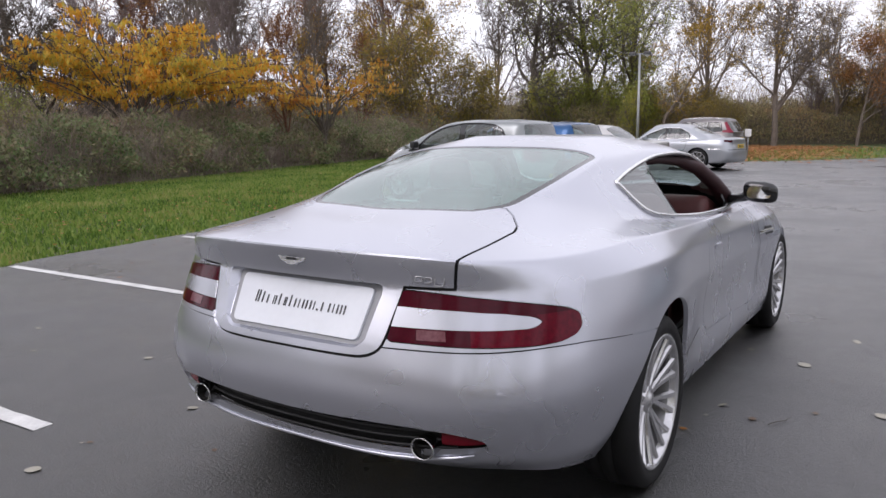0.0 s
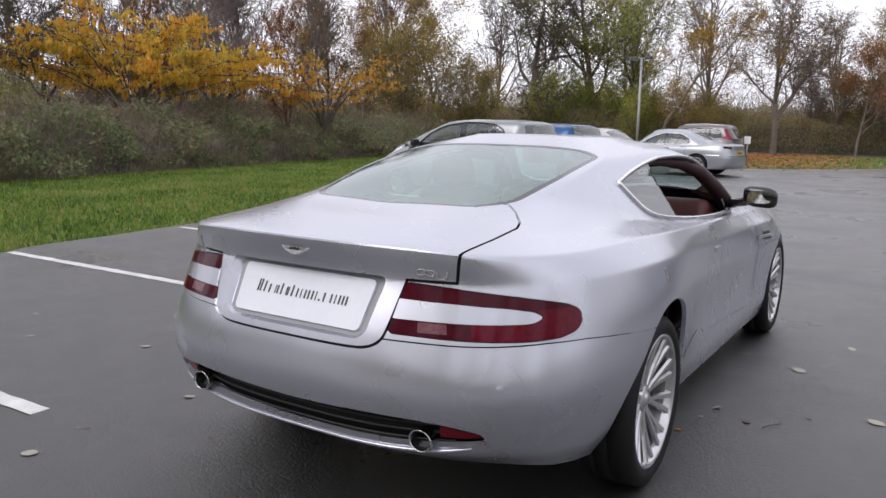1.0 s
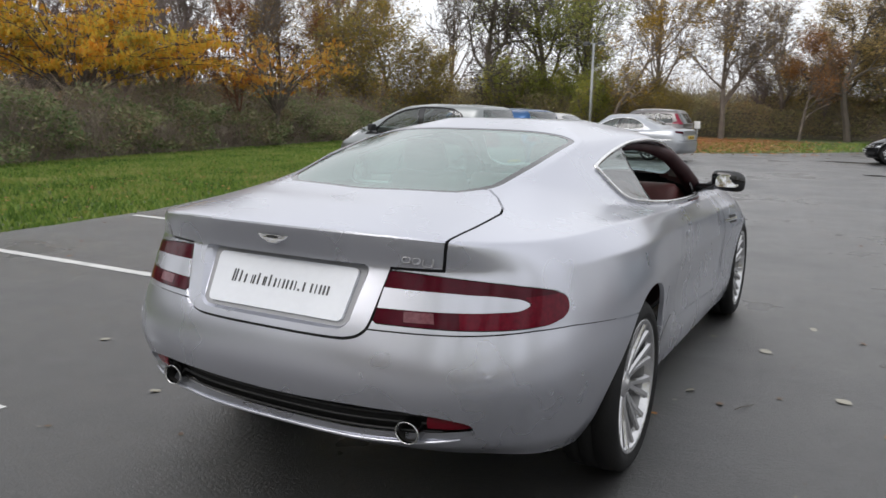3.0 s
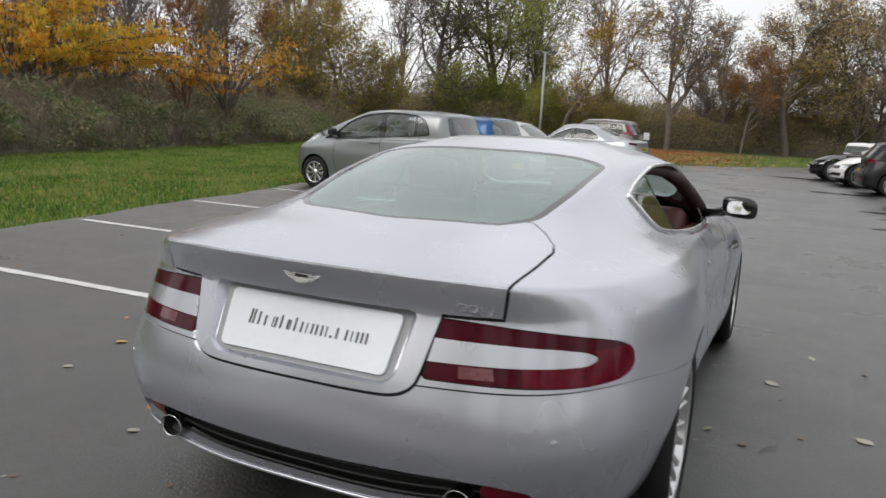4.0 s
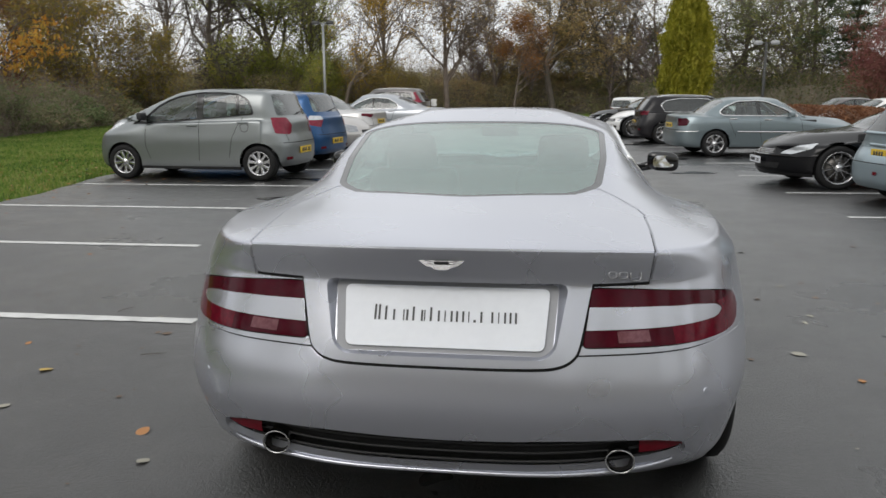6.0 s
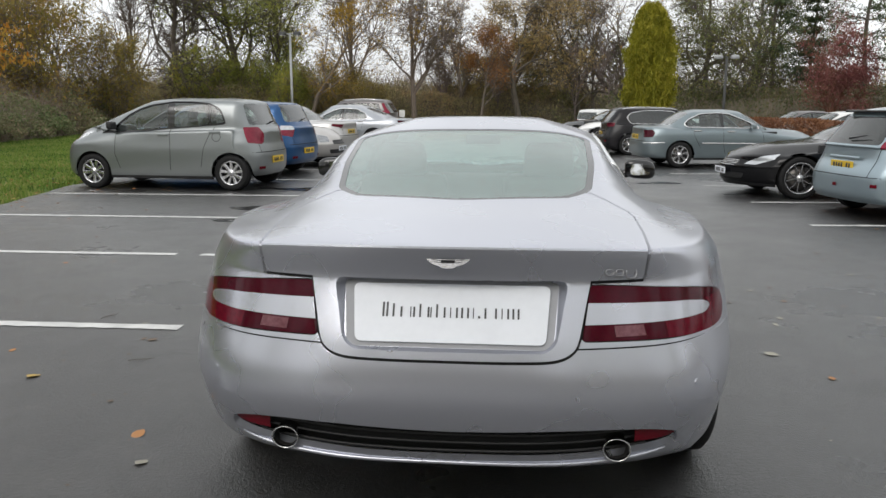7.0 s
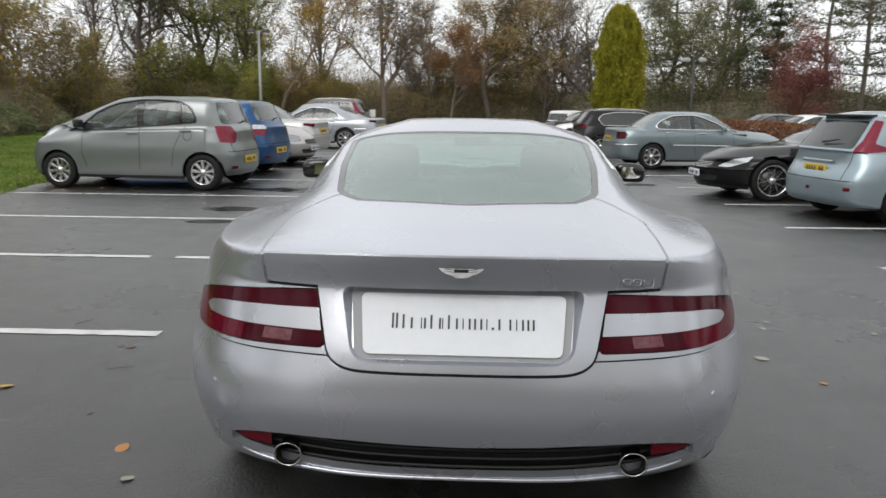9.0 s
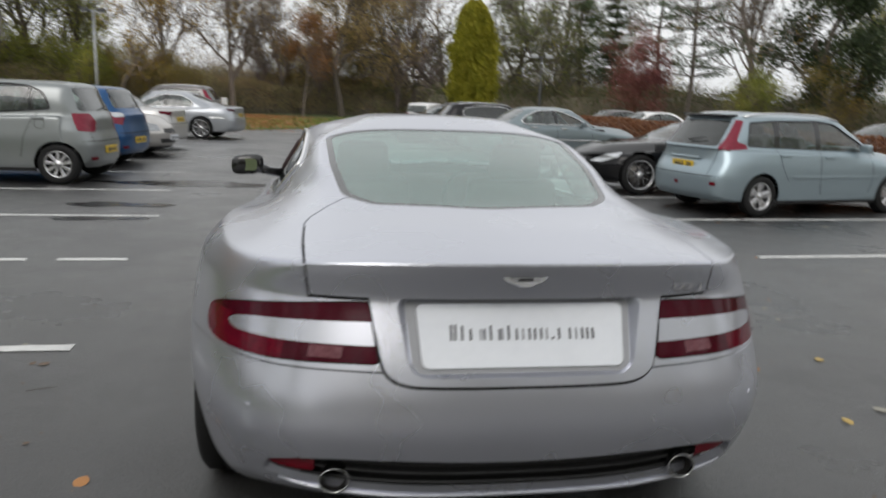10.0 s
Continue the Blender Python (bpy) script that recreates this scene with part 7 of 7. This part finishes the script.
def thicket(name, line, depth, tall, leaves, stems, mat, size, label, seed, stem_tall=1.0, top_noise=.35, core=True, ragged=0.0):
    """Tangled undergrowth along a line: a heart coloured dark for shade, loose leaves and thin dead stems."""
    r = np.random.default_rng(seed)
    line = np.array(line, float)
    cum = np.concatenate([[0], np.cumsum(np.linalg.norm(np.diff(line, axis=0), axis=1))])

    def at(u):
        return np.stack([np.interp(u, cum, line[:, 0]), np.interp(u, cum, line[:, 1])], 1)

    def height(u, t):
        n = np.array([noise.noise(Vector((a * .33, b * .45 + seed, 0))) + .5 * noise.noise(Vector((a * 1.1, b * 1.3, seed))) for a, b in zip(u, t)])
        return tall * (.72 + .28 * np.minimum(1, t / (depth * .5))) * (1 + top_noise * n) * np.clip(t / .5 + .35, 0, 1)

    d = line[-1] - line[0]
    nrm = np.array([-d[1], d[0]]) / np.linalg.norm(d)
    u = r.uniform(0, cum[-1], leaves)
    t = r.uniform(0, 1, leaves) ** 1.4 * depth
    h = height(u, t)
    z = h * np.clip(r.beta(2.2, 1.0, leaves), 0, 1)
    if ragged:
        # rounded clumps that bulge over the grass and hollows between them
        t = t - ragged * np.array([1.5 * noise.noise(Vector((a * .6, b * .9, 5))) + .7 * noise.noise(Vector((a * 1.7, b * 2.2, 9))) for a, b in zip(u, z)])
    c = np.concatenate([at(u) + nrm * t[:, None] + r.normal(0, .12, (leaves, 2)), z[:, None]], 1)
    top = empty(name, Matrix.Identity(4), label, "hedge", kind="stuff")
    part("foliage", quads_mesh("foliage", kites(r, c, size, .1, .5, far=size > .11), mat), None, top)
    u = r.uniform(0, cum[-1], stems)
    t = r.uniform(0, 1, stems) ** 1.2 * depth
    h = height(u, t) * r.uniform(.45, 1.25, stems) * stem_tall
    p = np.concatenate([at(u) + nrm * t[:, None], np.zeros((stems, 1))], 1)
    lean = r.normal(0, .22, (stems, 2))
    p0 = p + np.concatenate([np.zeros((stems, 2)), (h * .15)[:, None]], 1)
    p1 = p + np.concatenate([lean * h[:, None] * .5, (h * .65)[:, None]], 1)
    p2 = p + np.concatenate([lean * h[:, None] * 1.3 + r.normal(0, .12, (stems, 2)), h[:, None]], 1)
    w = .007 * (size / .12)
    seg = np.concatenate([np.concatenate([p0, p1, np.full((stems, 2), w)], 1), np.concatenate([p1, p2, np.full((stems, 1), w), np.full((stems, 1), w * .4)], 1)])
    part("stems", tubes_mesh("stems", seg, STEMS, least=w * .4), None, top)
    # added inner surface whose dull colour stands for the shade behind the leaves
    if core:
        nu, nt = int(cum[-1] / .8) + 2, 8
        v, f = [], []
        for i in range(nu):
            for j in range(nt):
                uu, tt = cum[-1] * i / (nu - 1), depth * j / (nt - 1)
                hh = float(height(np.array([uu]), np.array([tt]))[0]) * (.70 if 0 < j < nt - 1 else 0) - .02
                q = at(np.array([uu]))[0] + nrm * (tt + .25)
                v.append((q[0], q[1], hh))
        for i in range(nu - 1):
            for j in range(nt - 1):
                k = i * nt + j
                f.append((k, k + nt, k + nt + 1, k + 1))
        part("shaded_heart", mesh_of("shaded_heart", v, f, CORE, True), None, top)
    return top


hedge_line = [(hedge_x(y), y) for y in np.arange(-14, 48, 2.5)]
thicket("bramble_hedge", hedge_line, 4.0, 1.78, 165000, 20000, L_BRAMBLE, .115, "wild tangle of brambles and dry stems beside the grass", 1, 1.0, .60, ragged=.95)
thicket("undergrowth", [(-26, 46), (-18, 49.5), (-13.0, 53), (-9.5, 58), (-3, 60), (4, 59)], 5.0, 3.0, 74000, 11000, L_SCRUB, .15, "dense olive and brown scrub under the trees", 2)
thicket("undergrowth", [(4, 52), (12, 50), (20, 47.5), (29, 40), (38, 32), (44, 20)], 5.0, 2.7, 52000, 5000, L_DARKSCRUB, .16, "dense dark green scrub under the trees", 3)
thicket("undergrowth", [(-30, 2), (-33, 20), (-33, 36), (-26, 50), (-15, 62), (0, 66), (14, 66), (28, 56)], 6.0, 3.8, 40000, 9000, L_SCRUB, .24, "far scrub closing the view between trunks", 4, 1.2)
thicket("beech_hedge", [(8.7, 8.0), (8.7, 20), (8.6, 33.5)][::-1], 1.3, 1.0, 36000, 1500, L_BEECH, .10, "clipped low hedge with rust-brown leaves", 6, .9, .08)
# unseen woods added behind the camera: they close the place and darken reflections
thicket("undergrowth", [(-9.5, -14), (4, -17), (20, -15), (40, -4), (45, 20)][::-1], 5.0, 4.2, 12000, 1500, L_SCRUB, .34, "unseen scrub added behind the camera to darken reflections", 7)
for x, y, t, s, m in [(-16, -16, 0, 1.1, M_UNSEEN), (-6, -21, 40, 1.2, M_UNSEEN), (4, -23, 90, 1.2, M_UNSEEN), (14, -22, 10, 1.2, M_UNSEEN), (24, -18, 60, 1.2, M_UNSEEN), (34, -10, 0, 1.2, M_UNSEEN), (43, 4, 30, 1.2, M_UNSEEN), (-24, -8, 0, 1.1, M_UNSEEN)]:
    plant("tree", m, x, y, t, s, "unseen broad tree with thinning leaves, added to darken reflections", "woodland trees")


# ---------------------------------------------------------------- grass, fallen leaves
def lawn(name, n, inside_fn, box4, tall, seed, label):
    r = np.random.default_rng(seed)
    x, y = r.uniform(box4[0], box4[1], n), r.uniform(box4[2], box4[3], n)
    keep = np.array([inside_fn(a, b) for a, b in zip(x, y)])
    x, y = x[keep], y[keep]
    k = len(x)
    h = tall * r.uniform(.5, 1.5, k) * (1 + .5 * np.array([noise.noise(Vector((a * .8, b * .8, 3))) for a, b in zip(x, y)]))
    a = r.uniform(0, 2 * math.pi, k)
    w = r.uniform(.012, .03, k)
    bx, by = np.cos(a) * w, np.sin(a) * w
    lx, ly = r.normal(0, .45, k) * h, r.normal(0, .45, k) * h
    z0 = np.full(k, -.035)
    q = np.stack([np.stack([x - bx, y - by, z0], 1), np.stack([x + bx, y + by, z0], 1), np.stack([x + bx * .3 + lx, y + by * .3 + ly, z0 + h + .03], 1), np.stack([x - bx * .3 + lx, y - by * .3 + ly, z0 + h + .03], 1)], 1)
    return tagged(new(name, quads_mesh(name, q, GRASS)), label, "grass", kind="stuff")


lawn("grass", 230000, lambda x, y: hedge_x(y) - .6 < x < verge_x(y) + .04 * math.sin(y * 7), (-24, -5.2, -3, 36), .042, 51, "short bright green grass verge beside the bays")
lawn("grass", 16000, lambda x, y: y > far_edge(x) + .6 and y < far_edge(x) + 16 and y < 58, (-14, 10, 30, 58), .08, 52, "thin grass on the far verge")


def litter(name, n, pts, spread, seed, size, label, z=.02):
    r = np.random.default_rng(seed)
    p = np.array(pts, float)[r.integers(0, len(pts), n)] + r.normal(0, 1, (n, 2)) * np.array(spread)
    c = np.concatenate([p, np.full((n, 1), z) + r.uniform(0, .02, (n, 1))], 1)
    k = kites(r, c, size, 0, .7)
    k[:, :, 2] = z + (k[:, :, 2] - z) * .18
    return tagged(new(name, quads_mesh(name, k, LITTER)), label, "leaves", kind="stuff")


litter("leaf_litter", 14000, [(-9, 42), (-6, 36), (-7, 46), (-10, 48), (-8, 38)], (2.2, 3.2), 61, .20, "orange-brown leaf litter under the verge tree", .03)
litter("leaf_litter", 1200, [(-9, 4), (-9.5, 8), (-11, 12)], (1.6, 4), 62, .07, "scattered fallen leaves on the grass", .03)

LEAF_MATS = [plain("wet_fallen_leaf_" + k, d, l_, .45, scale=20) for k, d, l_ in (("yellow", (.42, .26, .05), (.60, .42, .10)), ("orange", (.34, .13, .03), (.48, .22, .06)), ("brown", (.10, .055, .03), (.17, .10, .05)), ("pale", (.27, .25, .20), (.40, .38, .31)))]


def crumbs(n, areas, seed, mat, label):
    """Bits of leaf, seed and grit strewn over the wet ground."""
    r = np.random.default_rng(seed)
    a = np.array(areas, float)[r.integers(0, len(areas), n)]
    c = np.stack([r.uniform(a[:, 0], a[:, 1]), r.uniform(a[:, 2], a[:, 3]), np.full(n, .004)], 1)
    k = kites(r, c, .030, 0, .6)
    k = c[:, None, :] + (k - c[:, None, :]) * r.uniform(.25, 1.0, (n, 1, 1))
    k[:, :, 2] = .004 + np.abs(k[:, :, 2] - .004) * .15
    return tagged(new("leaf_crumbs", quads_mesh("leaf_crumbs", k, mat)), label, "leaf debris", kind="stuff")


CRUMB_AREAS = [(1.2, 3.2, -.6, 3.5), (1.3, 4.6, 2.0, 7.5), (-3.2, -1.1, -.6, 2.5), (-4.2, -1.2, 2.0, 6.5)]
crumbs(150, CRUMB_AREAS, 71, LEAF_MATS[2], "small dark brown leaf crumbs on wet asphalt")
crumbs(90, CRUMB_AREAS, 72, LEAF_MATS[3], "small pale leaf crumbs on wet asphalt")


def leaf_mesh(mat):
    half = [(0, -.5), (.10, -.42), (.24, -.20), (.27, .02), (.20, .26), (.08, .42), (0, .5)]
    v = [(x, y, .10 * x * x + .03 * math.sin(y * 5)) for x, y in half] + [(-x, y, .16 * x * x + .03 * math.sin(y * 5)) for x, y in half[1:-1]]
    v += [(0, y, .0 + .03 * math.sin(y * 5)) for _, y in half[1:-1]]
    f = []
    mid = {1: 12, 2: 13, 3: 14, 4: 15, 5: 16}
    f += [(0, 1, 12), (5, 6, 16)] + [(i, i + 1, mid[i + 1], mid[i]) for i in range(1, 5)]
    f += [(0, 12, 7), (11, 16, 6)] + [(6 + i, mid[i], mid[i + 1], 7 + i) for i in range(1, 5)]
    v += [(-.012, -.8, .02), (.012, -.8, .02)]
    f.append((0, 17, 18))
    return mesh_of("fallen_leaf", v, f, mat, True)


LEAVES = [leaf_mesh(m) for m in LEAF_MATS]
LEAF_NAMES = ["yellow", "orange", "brown", "pale"]
r = np.random.default_rng(71)
spots = [(-2.39, 1.41, 0, .085), (-1.46, .79, 1, .075), (-1.31, .54, 3, .062), (-2.26, .94, 3, .060), (-3.57, .95, 3, .055), (-3.03, .63, 3, .050), (-1.28, -.29, 3, .075), (-2.08, 2.09, 2, .060), (-2.14, 2.10, 2, .040), (-1.79, 1.13, 2, .030), (-.80, .26, 2, .030), (-2.79, 1.79, 1, .045),
         (1.15, 2.97, 3, .090), (.815, 3.13, 3, .060), (.918, 2.04, 3, .060), (.889, 1.86, 3, .032), (1.09, 1.93, 2, .050), (.85, 1.63, 1, .040), (1.61, 2.30, 3, .085), (1.35, 3.67, 3, .065), (1.87, 5.17, 3, .070), (1.89, 3.10, 3, .050), (1.90, 3.90, 3, .055), (2.06, 3.59, 2, .050), (1.65, 3.49, 2, .055), (1.81, 1.92, 1, .050),
         (2.14, 1.33, 3, .080), (2.28, 2.07, 0, .075), (1.88, 1.20, 0, .070), (5.53, 7.07, 3, .090), (1.33, 2.17, 2, .035), (2.9, 4.6, 3, .060), (2.5, 2.9, 3, .050)]
for i in range(36):
    sx, sy = (r.uniform(1.1, 4.6), r.uniform(2.5, 12)) if i % 3 else (r.uniform(-5.6, -1.4), r.uniform(2.2, 8.5))
    spots.append((sx, sy, int(r.choice([1, 2, 2, 3, 3])), float(r.uniform(.030, .060))))
for i in range(80):
    spots.append((float(r.uniform(1.15, 4.8)) if i % 3 else float(r.uniform(-4.2, -1.2)), float(r.uniform(.3, 9.5)), int(r.choice([2, 2, 3, 1])), float(r.uniform(.012, .028))))
for x, y, k, s in spots:
    o = new("fallen_leaf", LEAVES[k])
    o.matrix_basis = Matrix.Translation((x, y, .004 + .012 * s)) @ Matrix.Rotation(float(r.uniform(0, 6.28)), 4, "Z") @ Matrix.Rotation(float(r.normal(0, .12)), 4, "X") @ Matrix.Diagonal((s * 1.45, s, s, 1))
    tagged(o, f"{LEAF_NAMES[k]} wet fallen leaf lying on asphalt", "leaf", "fallen leaves")


def fallen_twig(x, y, turn, size):
    m = Matrix.Translation((x, y, .006)) @ Matrix.Rotation(radians(turn), 4, "Z") @ Matrix.Scale(size, 4)
    bm = join(tube([(-.5, 0, .01), (-.15, .05, .015), (.2, -.02, .012), (.5, .10, .02)], [.014, .012, .010, .006], False, 5), tube([(.05, .01, .012), (.2, .13, .02), (.28, .20, .02)], [.008, .006, .004], False, 5))
    o = new("twig", to_data("twig", bm, BARK, True))
    o.matrix_basis = m
    return tagged(o, "thin dark fallen twig lying on asphalt", "twig", "fallen twigs")


for x, y, t_, k_ in ((1.21, 1.95, 60, .16), (-1.95, 1.72, 20, .14), (-2.62, 2.55, 70, .16)):
    fallen_twig(x, y, t_, k_)


# ---------------------------------------------------------------- lamp posts
def lamp_post(x, y, h, label, mat=POST, heads=POST):
    t = empty("lamp_post", Matrix.Translation((x, y, 0)), label, "lamp post", "lamp posts")
    part("pole", tube([(0, 0, -.05), (0, 0, h * .35), (0, 0, h)], [.085, .078, .066], False, 12), mat, t)
    part("cross_arm", tube([(-.42, 0, h), (.42, 0, h)], .03, False, 8), mat, t)
    for s in (-1, 1):
        hd = box(s * .44, 0, h + .03, .46, .32, .20, .06, .8)
        o = part("lamp_head", hd, heads, t)
        part("lamp_lens", box(s * .44, 0, h - .085, .34, .24, .03, .01), CLEAR_LENS, o)
    return t


def small_sign(x, y):
    t = empty("small_sign", Matrix.Translation((x, y, 0)), "small blank white sign on a short post", "sign")
    part("post", tube([(0, 0, -.05), (0, 0, .90)], .03, False, 8), POST, t)
    part("board", box(0, -.04, 1.04, .28, .03, .34, .01), WHITE, t, smooth=False)


small_sign(-6.45, 34.8)
lamp_post(-14.5, 42.6, 5.55, "tall grey lamp post with two dark heads", POST, DARK_POST)
lamp_post(10.4, 43.2, 4.1, "dark lamp post with two pale heads among trees", DARK_POST)
